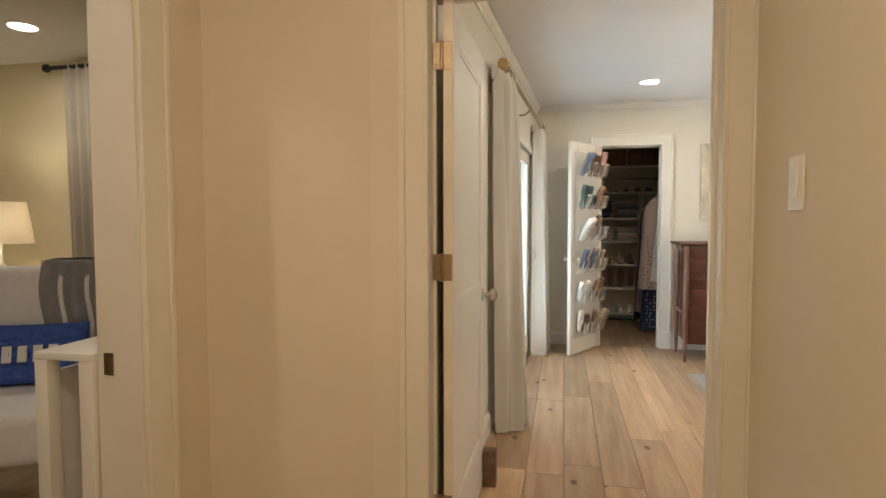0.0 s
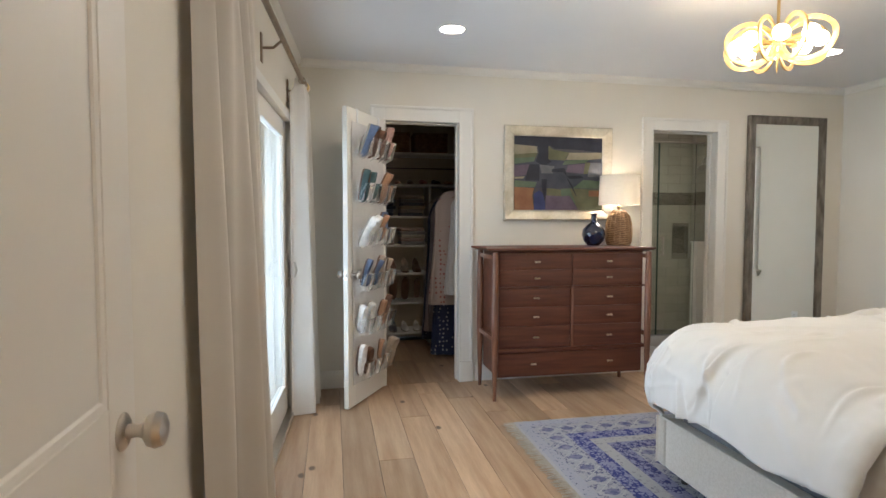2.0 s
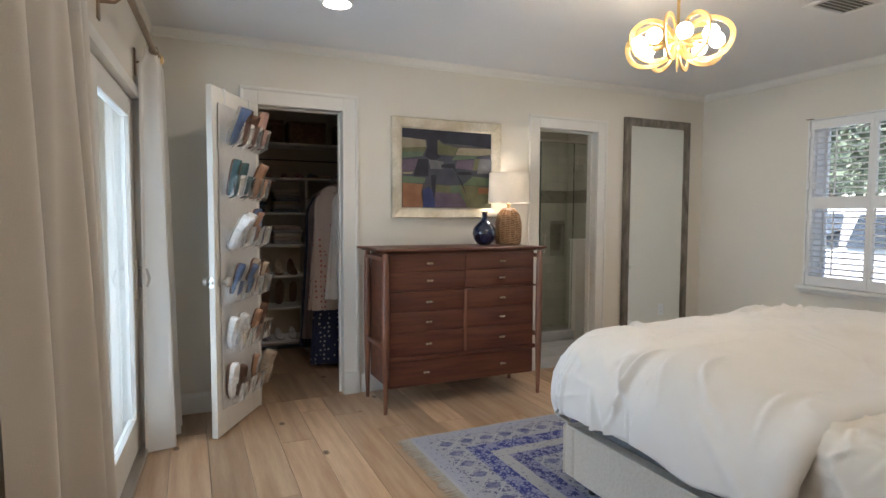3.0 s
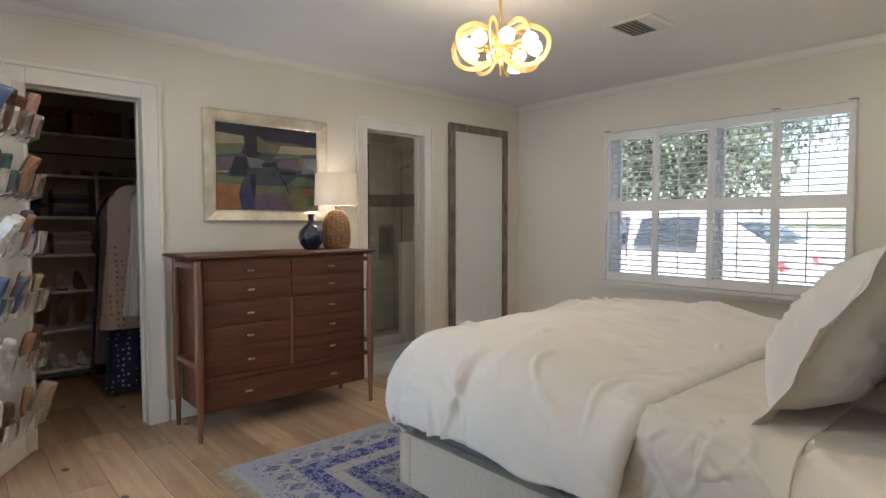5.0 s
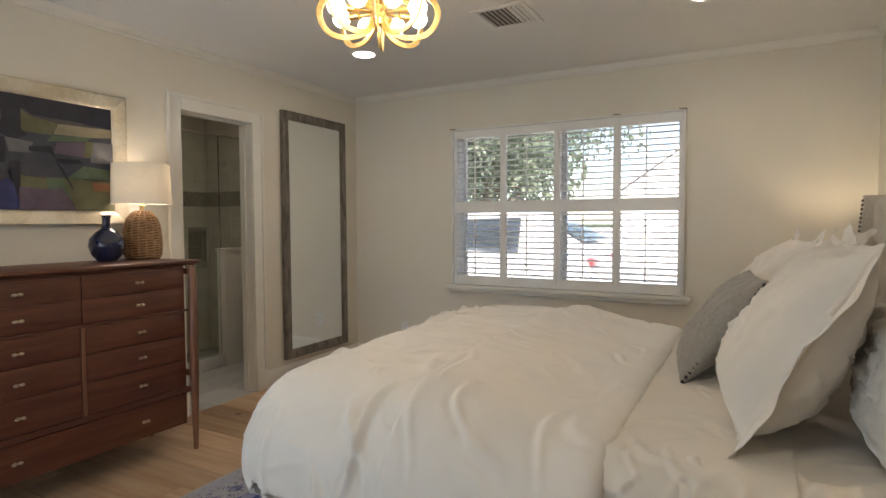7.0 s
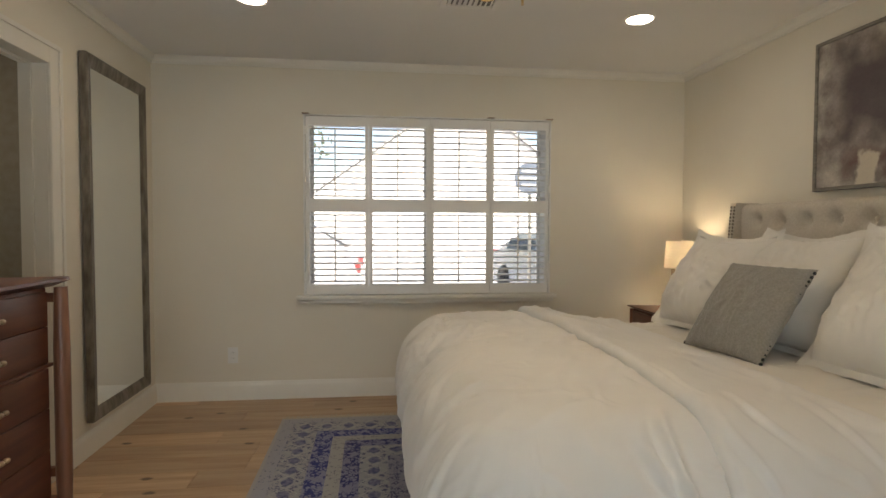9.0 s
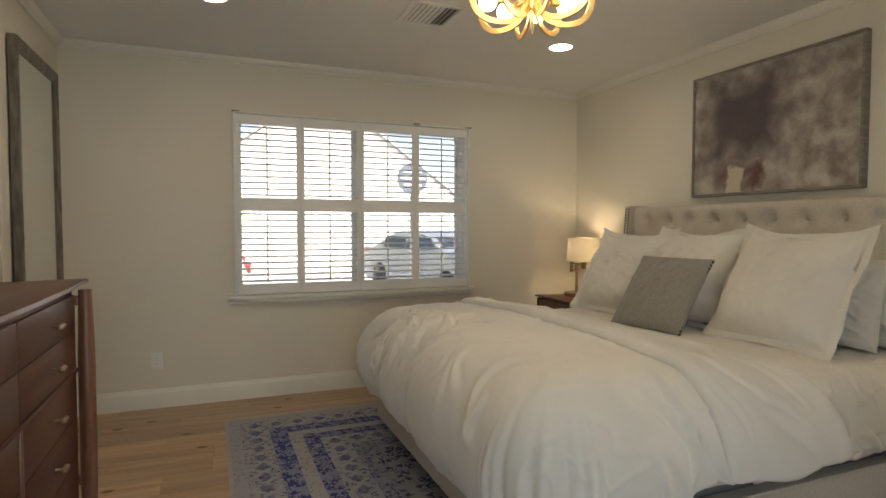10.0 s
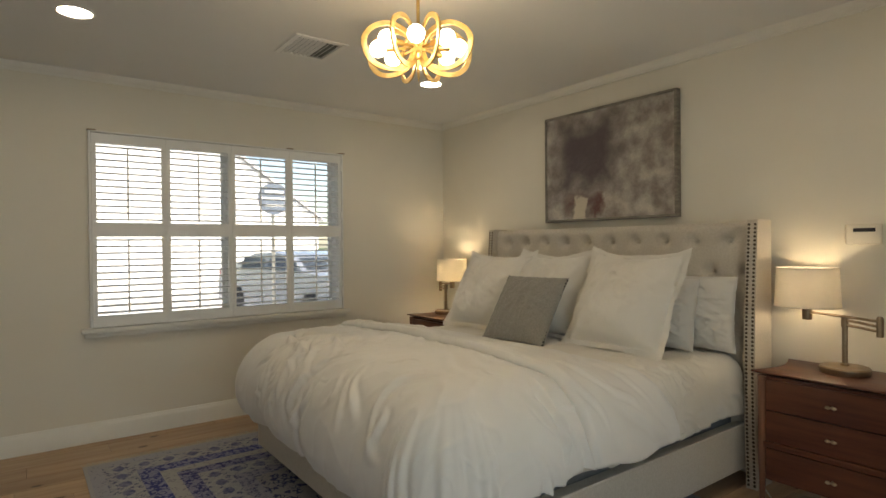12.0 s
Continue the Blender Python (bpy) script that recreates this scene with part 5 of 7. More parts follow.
# ---------- rug ----------


def rug_mat(name, light, dark, scale, amount, seed):
    amount -= 0.15
    m = mat(name, light, 0.95, bump=0.4, bscale=260)
    nt = m.node_tree
    N, L = nt.nodes, nt.links
    b = N["Principled BSDF"]
    tc = N.new("ShaderNodeTexCoord")
    vo = N.new("ShaderNodeTexVoronoi")
    vo.distance = "CHEBYCHEV"
    vo.inputs["Scale"].default_value = scale
    mp = N.new("ShaderNodeMapping")
    mp.inputs["Location"].default_value = (seed, seed * 0.7, 0)
    mp.inputs["Rotation"].default_value = (0, 0, radians(45))
    L.new(tc.outputs["Object"], mp.inputs[0])
    L.new(mp.outputs[0], vo.inputs["Vector"])
    v2 = N.new("ShaderNodeTexVoronoi")
    v2.feature = "DISTANCE_TO_EDGE"
    v2.inputs["Scale"].default_value = scale * 1.9
    L.new(tc.outputs["Object"], v2.inputs["Vector"])
    nz = N.new("ShaderNodeTexNoise")
    nz.inputs["Scale"].default_value = 3.0
    nz.inputs["Detail"].default_value = 8
    L.new(tc.outputs["Object"], nz.inputs["Vector"])
    add = N.new("ShaderNodeMath")
    add.operation = "MULTIPLY_ADD"
    add.inputs[1].default_value = 0.18
    L.new(nz.outputs[0], add.inputs[0])
    L.new(vo.outputs["Distance"], add.inputs[2])
    sub = N.new("ShaderNodeMath")
    sub.operation = "MULTIPLY_ADD"
    sub.inputs[1].default_value = 1.6
    L.new(v2.outputs["Distance"], sub.inputs[0])
    L.new(add.outputs[0], sub.inputs[2])
    rp = N.new("ShaderNodeValToRGB")
    rp.color_ramp.elements[0].position, rp.color_ramp.elements[1].position = amount - 0.06, amount + 0.06
    rp.color_ramp.elements[0].color, rp.color_ramp.elements[1].color = (*dark, 1), (*light, 1)
    L.new(sub.outputs[0], rp.inputs[0])
    L.new(rp.outputs[0], b.inputs["Base Color"])
    return m


RL, RB = (0.36, 0.36, 0.41), (0.035, 0.045, 0.2)
rug = thing("area_rug", pose(0.13, -0.985, 0.001, 0, 0, 0.4), "faded blue and ivory oriental rug with ivory fringe under the bed", "rug")
RW, RH = 2.9, 2.45
bands = [(0.0, 0.018, rug_mat("rug_selvedge", (0.4, 0.39, 0.4), (0.3, 0.3, 0.36), 90, 0.3, 1)), (0.018, 0.085, rug_mat("rug_guard", RL, (0.04, 0.045, 0.1), 42, 0.5, 2)),
         (0.085, 0.245, rug_mat("rug_border", (0.36, 0.36, 0.38), (0.1, 0.1, 0.19), 30, 0.68, 3)), (0.245, 0.345, rug_mat("rug_blue_band", (0.25, 0.26, 0.38), RB, 22, 0.85, 4)),
         (0.345, 0.42, rug_mat("rug_pale_band", (0.4, 0.39, 0.38), (0.2, 0.18, 0.22), 34, 0.6, 5)), (0.42, 0.51, rug_mat("rug_blue_inner", (0.25, 0.25, 0.36), (0.035, 0.04, 0.16), 24, 0.82, 6)),
         (0.51, 0.66, rug_mat("rug_inner_border", (0.36, 0.36, 0.38), (0.1, 0.1, 0.19), 30, 0.68, 7)), (0.66, 0.75, rug_mat("rug_slate_band", (0.3, 0.3, 0.36), (0.08, 0.08, 0.17), 30, 0.75, 8))]
for k, (a, b, m) in enumerate(bands):
    bm = B()
    h = 0.009 + 0.0004 * (k % 2)
    x0, x1, y0, y1 = a, RW - a, -RH + a, -a
    w = b - a
    for q in ((x0, x1, y1 - w, y1), (x0, x1, y0, y0 + w), (x0, x0 + w, y0 + w, y1 - w), (x1 - w, x1, y0 + w, y1 - w)):
        box(bm, q[0], q[1], q[2], q[3], 0.0, h)
    part("woven_band", bm, m, rug, smooth=False)
bm = B()
box(bm, 0.75, RW - 0.75, -RH + 0.75, -0.75, 0, 0.0095)
part("field", bm, rug_mat("rug_field", (0.3, 0.29, 0.29), (0.04, 0.045, 0.13), 19, 0.72, 9), rug, smooth=False)
MED = mat("rug_medallion", (0.07, 0.08, 0.19), 0.95, col2=(0.24, 0.24, 0.33), scale=40, bump=0.3, bscale=260)
MEDL = mat("rug_lattice", (0.46, 0.46, 0.47), 0.95, col2=(0.38, 0.38, 0.4), scale=40, bump=0.3, bscale=260)
bm, bl = B(), B()


def medallion(cx, cy, r):
    bm.faces.new([bm.verts.new((cx + r * p, cy + r * q, 0.0102)) for p, q in ((-1, 0), (-.6, .5), (-.15, .72), (.15, .72), (.6, .5), (1, 0), (.6, -.5), (.15, -.72), (-.15, -.72), (-.6, -.5))])
    R = r * 1.75
    o = [(-1, 0), (0, .95), (1, 0), (0, -.95)]
    for i in range(4):
        p, q = o[i], o[(i + 1) % 4]
        bl.faces.new([bl.verts.new((cx + R * s * a, cy + R * s * b2, 0.0105)) for (a, b2), s in ((p, 1), (q, 1), (q, .88), (p, .88))])


for off in (0.165, 0.585):
    nx_, ny_ = int((RW - 2 * off) / 0.125), int((RH - 2 * off) / 0.125)
    for i in range(nx_ + 1):
        for y in (-off, -RH + off):
            medallion(off + (RW - 2 * off) * i / nx_, y, 0.042)
    for j in range(1, ny_):
        for x in (off, RW - off):
            medallion(x, -off - (RH - 2 * off) * j / ny_, 0.042)
part("medallion_border", bm, MED, rug, "slate blue woven medallions", smooth=False)["kind"] = "stuff"
part("lattice_border", bl, MEDL, rug, "pale woven diamonds", smooth=False)["kind"] = "stuff"
FR = mat("rug_fringe", (0.5, 0.46, 0.38), 0.95, col2=(0.42, 0.38, 0.31), scale=30)
rng = random.Random(8)
for sx in (0, 1):
    bm = B()
    y = 0.0
    while y > -RH:
        ln = rng.uniform(0.055, 0.085)
        x0 = 0.0 if sx == 0 else RW
        d = -1 if sx == 0 else 1
        sk = rng.uniform(-0.012, 0.012)
        w = 0.0065
        tip = rng.uniform(0.0015, 0.004)
        vs = [bm.verts.new(p) for p in ((x0, y, 0.006), (x0, y - w, 0.006), (x0 + d * ln, y - w * 0.7 + sk, tip), (x0 + d * ln, y - w * 0.3 + sk, tip))]
        up = [bm.verts.new((v.co.x, v.co.y, v.co.z + 0.002)) for v in vs]
        bm.faces.new(up)
        for i in range(4):
            bm.faces.new((vs[i], vs[(i + 1) % 4], up[(i + 1) % 4], up[i]))
        y -= 0.0085
    part("fringe", bm, FR, rug, "knotted ivory fringe", smooth=False)["kind"] = "stuff"

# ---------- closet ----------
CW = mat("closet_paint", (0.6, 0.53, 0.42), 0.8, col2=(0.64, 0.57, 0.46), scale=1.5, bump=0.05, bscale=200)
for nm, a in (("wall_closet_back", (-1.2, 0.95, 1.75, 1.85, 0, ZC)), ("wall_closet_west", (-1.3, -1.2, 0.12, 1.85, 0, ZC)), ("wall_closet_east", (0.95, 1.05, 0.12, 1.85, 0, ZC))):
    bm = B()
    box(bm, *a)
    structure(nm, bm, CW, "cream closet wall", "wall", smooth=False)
bm = B()
box(bm, -1.3, 1.05, 0.12, 1.85, ZC, ZC + 0.1)
structure("ceiling_closet", bm, CEIL, "white closet ceiling", "ceiling", smooth=False)
unit = thing("closet_shelving", pose(0, 0, 0), "white built-in closet shelves holding baskets, clothes and shoes", "shelving")
SHELF = [1.963, 1.644, 1.319, 1.022, 0.736, 0.433, 0.12]
for k, z in enumerate(SHELF):
    bm = B()
    box(bm, -1.195, 0.945 if k < 2 else -0.002, 1.4, 1.745, z - 0.02, z, 0.002, 1)
    part("shelf", bm, TRIM, unit)
bm = B()
box(bm, 0.0, 0.02, 1.4, 1.745, 0.0, 1.622, 0.002, 1)
part("divider", bm, TRIM, unit)
bm = B()
tube(bm, [(-1.19, 1.39, 1.80), (0.94, 1.39, 1.80)], 0.006, 8)
part("rail", bm, DARK, unit, "dark hanging rail")


def shoe_meshes(length, heel, kind):
    """Sole and upper of a shoe: x is its length (toe +), z up."""
    sole, up = B(), B()
    hw = 0.04

    def width(u):
        return hw * (0.72 + 0.28 * math.sin(u * 2.6 + 0.2)) * (1 - max(0, (u - 0.82) / 0.18) ** 2 * 0.65) * (1 - max(0, (0.1 - u) / 0.1) ** 2 * 0.45)

    def base(u):
        return heel * max(0, 1 - u / 0.55) ** 1.4
    n = 12
    prev = None
    for i in range(n + 1):
        u = i / n
        x, w, zb = (u - 0.5) * length, width(u), base(u)
        q = [sole.verts.new(p) for p in ((x, -w, zb), (x, w, zb), (x, w * 1.03, zb + 0.014), (x, -w * 1.03, zb + 0.014))]
        if prev:
            for k in range(4):
                sole.faces.new((prev[k], prev[(k + 1) % 4], q[(k + 1) % 4], q[k]))
        else:
            sole.faces.new(q)
        prev = q
    sole.faces.new(prev[::-1])
    if heel > 0.03:
        lathe(sole, [(0.01, 0), (0.018, heel)], 8, Matrix.Translation((-length * 0.43, 0, 0)))
    prev = None
    m = 8
    for i in range(n + 1):
        u = i / n
        x, w, zb = (u - 0.5) * length, width(u) * 0.97, base(u) + 0.014
        hgt = (0.075 if kind != "flat" else 0.045) * (1 - 0.55 * min(1, max(0, (u - 0.15) / 0.65))) * (1 - max(0, (u - 0.85) / 0.15) ** 2 * 0.5)
        open_ = 0.1 < u < 0.5
        ring = []
        for k in range(m + 1):
            a = math.pi * k / m
            cz = math.sin(a) ** 0.6
            yy = -math.cos(a) * w * (1 if not open_ else (1 if cz < 0.85 else 1))
            zz = hgt * cz
            if open_ and 2 < k < m - 2:
                zz = hgt * 0.35
            ring.append(up.verts.new((x, yy, zb + zz)))
        if prev:
            for k in range(m):
                up.faces.new((prev[k], prev[k + 1], ring[k + 1], ring[k]))
        else:
            up.faces.new(ring)
        prev = ring
    up.faces.new(prev[::-1])
    return sole, up


def leather(name, c):
    return mat("shoe_" + name, c, 0.6, col2=tuple(min(1, v * 1.35 + 0.01) for v in c), scale=25, bump=0.15, bscale=120)


SHC = {"blue": leather("denim_blue", (0.09, 0.125, 0.21)), "tan": leather("tan", (0.36, 0.2, 0.115)), "brown": leather("brown", (0.12, 0.06, 0.035)), "pink": leather("blush", (0.45, 0.28, 0.23)),
       "teal": leather("dark_teal", (0.04, 0.085, 0.085)), "white": leather("white", (0.72, 0.69, 0.65)), "beige": leather("beige", (0.42, 0.33, 0.24)), "black": leather("black", (0.02, 0.018, 0.02)),
       "red": leather("oxblood", (0.2, 0.04, 0.03)), "grey": leather("grey", (0.22, 0.21, 0.22))}
SOLE = mat("shoe_sole", (0.45, 0.4, 0.33), 0.7, col2=(0.35, 0.3, 0.24), scale=20)
LACE = mat("shoe_lace", (0.6, 0.57, 0.5), 0.8)
PROTO = {}


def shoe(colour, kd, m, where):
    key = (colour, kd)
    if key not in PROTO:
        a, b = shoe_meshes({"sneaker": 0.26, "flat": 0.25, "pump": 0.24}[kd], {"sneaker": 0.004, "flat": 0.004, "pump": 0.05}[kd], kd)
        nm = {"tan": "tan", "teal": "dark teal"}.get(colour, colour)
        word = {"sneaker": "lace-up sneaker", "flat": "flat shoe", "pump": "heeled shoe"}[kd]
        r = thing("shoe", m, f"{nm} {word} {where}", "shoe", "shoes in the closet")
        part("sole", a, SOLE if kd == "sneaker" else SHC["brown"], r)
        part("upper", b, SHC[colour], r, smooth=70)
        if kd == "sneaker":
            bm = B()
            for k in range(4):
                x = -0.005 + 0.018 * k
                tube(bm, [(x, -0.024, 0.062 - 0.005 * k), (x + 0.008, 0, 0.072 - 0.007 * k), (x, 0.024, 0.062 - 0.005 * k)], 0.003, 5)
            part("laces", bm, LACE, r, "pale laces")
        PROTO[key] = r
        return r
    c = copy_thing(PROTO[key], m)
    c["label"] = PROTO[key]["label"].rsplit(" ", len(where.split()))[0] + " " + where if not PROTO[key]["label"].endswith(where) else PROTO[key]["label"]
    return c


TOE = Matrix(((0, -1, 0, 0), (0, 0, 1, 0), (-1, 0, 0, 0), (0, 0, 0, 1)))     # toe down, upper facing out
# organiser on the closet door, in the door's frame: x from the hinge, y away from the face
DM = pose(-0.578, -0.03, 0, 0, 0, ang)
VINYL = glass("clear_vinyl", (0.96, 0.95, 0.93), 0.12)
org = thing("shoe_organizer", DM, "clear pocket shoe organizer hung over the closet door", "shoe organizer")
bm = B()
box(bm, 0.05, 0.55, 0.007, 0.01, 0.16, 1.93, 0.001, 1)
part("backing", bm, mat("organizer_cloth", (0.6, 0.58, 0.54), 0.8, col2=(0.64, 0.62, 0.58), scale=30), org, "pale cloth backing")
for x in (0.12, 0.46):
    bm = B()
    box(bm, x - 0.012, x + 0.012, 0.001, 0.005, 1.9, 2.024, 0.001, 1)
    box(bm, x - 0.012, x + 0.012, -0.04, 0.005, 2.021, 2.024, 0.001, 1)
    part("hook", bm, PLATE, org, "white over-door hook")
rows_z = [1.72, 1.41, 1.11, 0.80, 0.50, 0.20]
ROWC = [[("blue", "sneaker"), ("brown", "flat"), ("brown", "flat"), ("pink", "flat")], [("teal", "flat"), ("teal", "flat"), ("tan", "flat"), ("tan", "flat")],
        [("white", "sneaker"), ("white", "sneaker"), ("tan", "flat"), ("blue", "flat")], [("blue", "flat"), ("blue", "flat"), ("beige", "flat"), ("beige", "flat")],
        [("white", "sneaker"), ("white", "sneaker"), ("tan", "flat"), ("brown", "flat")], [("white", "flat"), ("brown", "flat"), ("tan", "flat"), ("beige", "sneaker")]]
rng = random.Random(2)
for r, z in enumerate(rows_z):
    for c in range(4):
        x = 0.475 - 0.125 * c
        bm = B()
        v = [[bm.verts.new(p) for p in ((x - 0.06, 0.011, zz), (x - 0.055, d, zz), (x, d + 0.012, zz), (x + 0.055, d, zz), (x + 0.06, 0.011, zz))] for zz, d in ((z - 0.03, 0.02), (z + 0.0, 0.085), (z + 0.115, 0.115))]
        for p, q in zip(v, v[1:]):
            for k in range(4):
                bm.faces.new((p[k], p[k + 1], q[k + 1], q[k]))
        part("pocket", bm, VINYL, org, "clear vinyl pocket").visible_shadow = False
        col, kd = ROWC[r][c]
        tilt = rng.uniform(-14, 14)
        m = DM @ pose(x, 0.02, z - 0.01, -rng.uniform(2, 26), tilt, 0) @ TOE @ pose(0, 0, 0, rng.uniform(-30, 30), 0, 0) @ pose(-0.115 - rng.uniform(0, 0.03), 0, 0) @ Matrix.Scale(0.86, 4)
        shoe(col, kd, m, "in a door organizer pocket")

for k, z in ((4, 0.736), (6, 0.12)):
    cols = ["brown", "beige", "tan", "brown", "black", "tan", "beige", "brown"] if k == 4 else ["white", "grey", "white", "beige", "white", "grey", "white", "white"]
    for i in range(8):
        shoe(cols[i], "pump" if k == 4 else "sneaker", pose(-0.98 + i * 0.125, 1.545, z + 0.001, 0, 0, -90 + rng.uniform(-4, 4)), "on the closet shelf")
for i in range(8):
    shoe(["black", "black", "brown", "black", "brown", "black", "black", "brown"][i], "flat", pose(-0.98 + i * 0.125, 1.5, 0.433 + 0.13, 0, 0, 0) @ pose(0, 0, 0, 0, -70, -90), "leaning on the closet shelf")
for i in range(12):
    shoe(["red", "brown", "tan", "red", "pink", "tan", "brown", "red", "black", "tan", "black", "brown"][i], "flat", pose(-0.98 + i * 0.135, 1.55, 1.645, 0, 0, -90 + rng.uniform(-5, 5)), "on the upper closet shelf")

BASK = mat("basket_weave", (0.14, 0.075, 0.035), 0.75, col2=(0.24, 0.14, 0.07), scale=40, bump=0.5, bscale=90)
for x in (-0.75, -0.36, 0.03, 0.5):
    r = thing("storage_basket", pose(x, 1.57, 1.964), "brown woven storage basket on the top closet shelf", "basket", "baskets on the closet shelf")
    bm = B()
    box(bm, -0.17, 0.17, -0.14, 0.14, 0, 0.17, 0.018, 3)
    part("body", bm, BASK, r)
    for k in range(6):
        bm = B()
        box(bm, -0.174, 0.174, -0.144, 0.144, 0.012 + k * 0.027, 0.03 + k * 0.027, 0.006, 2)
        part("woven_course", bm, BASK, r)
    bm = B()
    box(bm, -0.176, 0.176, -0.146, 0.146, 0.171, 0.205, 0.01, 3)
    part("lid", bm, BASK, r)
FOLD = [mat("fold_" + n, c, 0.9, col2=tuple(v * 1.2 for v in c), scale=30, bump=0.2, bscale=200) for n, c in (("ink", (0.025, 0.03, 0.045)), ("slate", (0.09, 0.1, 0.13)), ("oat", (0.36, 0.3, 0.23)), ("blush", (0.36, 0.26, 0.22)), ("grey", (0.24, 0.23, 0.22)), ("cream", (0.45, 0.4, 0.33)))]
for z, sets in ((1.319, ((0, 0, 1), (0, 1, 0), (1, 4, 2))), (1.022, ((3, 2, 5), (3, 3, 5), (4, 3, 5)))):
    for i, pal in enumerate(sets):
        r = thing("folded_clothes", pose(-0.78 + i * 0.31, 1.56, z + 0.001), "stack of folded knitwear on the closet shelf", "clothes", "folded stacks in the closet")
        for k in range(6 if z > 1.2 else 5):
            bm = B()
            w = 0.125 + rng.uniform(-0.01, 0.012)
            box(bm, -w, w, -0.13, 0.13, 0.0, 0.034, 0.014, 3)
            bmesh.ops.transform(bm, matrix=pose(rng.uniform(-.008, .008), 0, k * 0.035, 0, rng.uniform(-1.5, 1.5), rng.uniform(-3, 3)), verts=bm.verts)
            part("garment", bm, FOLD[pal[k % 3]], r)


def dots(name, base, spot, scale):
    m = mat(name, base, 0.85)
    N, L = m.node_tree.nodes, m.node_tree.links
    tc = N.new("ShaderNodeTexCoord")
    vo = N.new("ShaderNodeTexVoronoi")
    vo.inputs["Scale"].default_value = scale
    vo.inputs["Randomness"].default_value = 0.35
    L.new(tc.outputs["Object"], vo.inputs["Vector"])
    rp = N.new("ShaderNodeValToRGB")
    rp.color_ramp.elements[0].position, rp.color_ramp.elements[1].position = 0.2, 0.27
    rp.color_ramp.elements[0].color, rp.color_ramp.elements[1].color = (*spot, 1), (*base, 1)
    L.new(vo.outputs["Distance"], rp.inputs[0])
    L.new(rp.outputs[0], N["Principled BSDF"].inputs["Base Color"])
    return m


GARM = [(0.76, 0.04, 1.46, dots("navy_dots", (0.025, 0.035, 0.09), (0.5, 0.5, 0.5), 26), "navy polka-dot dress on a hanger", -0.08), (0.54, 0.62, 1.53, mat("white_blouse", (0.66, 0.64, 0.61), 0.85, col2=(0.7, 0.68, 0.65), scale=9, bump=0.2, bscale=200), "white cotton blouse on a hanger", 0.0),
        (0.8, 0.14, 1.5, mat("cream_skirt", (0.42, 0.37, 0.29), 0.85, col2=(0.5, 0.45, 0.36), scale=9), "cream dress on a hanger", 0.0), (0.88, 0.7, 1.5, mat("coral_top", (0.36, 0.05, 0.05), 0.85, col2=(0.45, 0.08, 0.07), scale=9), "red top on a hanger", 0.03),
        (0.65, 0.52, 1.53, dots("floral", (0.5, 0.4, 0.34), (0.36, 0.1, 0.09), 24), "pink floral print dress on a hanger", -0.12), (1.06, 0.2, 1.5, mat("lilac_dress", (0.24, 0.2, 0.22), 0.85, col2=(0.32, 0.27, 0.28), scale=9), "mauve dress on a hanger", -0.09), (1.16, 0.1, 1.5, dots("navy_small_dots", (0.02, 0.025, 0.06), (0.45, 0.45, 0.45), 40), "dark dotted dress on a hanger", -0.1)]
for y, zb, zt, mt, lab, dx in GARM:
    r = thing("hanging_garment", pose(0.25 + dx, y, 0), lab, "clothes", "clothes on the closet rail")
    bm = B()

    def gf(u, v):
        a = 2 * math.pi * u
        t = v
        half = 0.2 * (0.55 + 0.45 * min(1, t / 0.12)) * (1 + 0.35 * max(0, t - 0.3)) if t < 0.5 else 0.2 * (1.07 + 0.4 * (t - 0.5))
        dep = 0.012 + 0.04 * t
        ru = 1 + 0.16 * t * math.sin(a * 9 + zb * 7)
        return Vector((half * math.cos(a) * (1 + 0.05 * t * math.sin(7 * a)), dep * math.sin(a) * ru + 0.012 * t * math.sin(11 * a), zt - (zt - zb) * v))
    grid(bm, 64, 20, gf)
    part("cloth", bm, mt, r, smooth=80)
    bm = B()
    tube(bm, [(-0.19, 0, zt - 0.06), (-0.1, 0, zt - 0.005), (0, 0, zt + 0.03), (0.1, 0, zt - 0.005), (0.19, 0, zt - 0.06)], 0.005, 6)
    tube(bm, [(0, 0, zt + 0.03), (-dx * 0.7, 0, 1.575), (-dx, 0, 1.59), (-dx + 0.014, 0, 1.602), (-dx, 0, 1.615)], 0.002, 6)
    part("hanger", bm, BRONZE, r, "wire hanger")
bm = B()
tube(bm, [(0.25, 0.121, 1.6), (0.25, 1.4, 1.6)], 0.012, 10)
solo("closet_rail", bm, NICKEL, I4, "metal hanging rail in the closet", "closet rail")

# ---------- bathroom ----------
TILE = mat("cream_tile", (0.5, 0.46, 0.37), 0.22, col2=(0.55, 0.51, 0.42), scale=3, rand=0.05)
GROUT = mat("grout", (0.3, 0.27, 0.21), 0.9, col2=(0.34, 0.31, 0.25), scale=20)
MOS = mat("stone_mosaic", (0.13, 0.11, 0.085), 0.4, col2=(0.3, 0.26, 0.2), scale=60, contrast=(0.4, 0.6), bump=0.3, bscale=80)
MARB = mat("white_marble", (0.55, 0.55, 0.54), 0.18, col2=(0.66, 0.66, 0.65), scale=3.5, detail=10)
bm = B()
box(bm, 1.3, 3.3, 0.0, 1.7, -0.1, -0.012)
bfl = structure("floor_bath", bm, GROUT, "white marble tile bathroom floor", "floor", smooth=False)
wall_bt = wall_with_holes("wall_bath_back", 1.3, 3.14, 0, ZC, 1.6, 1.75, [(2.9, 3.11, 0.89, 1.207)], "x", GROUT, "cream tiled shower wall")
bm = B()
box(bm, 3.14, 3.3, 0.12, 1.75, 0, ZC)
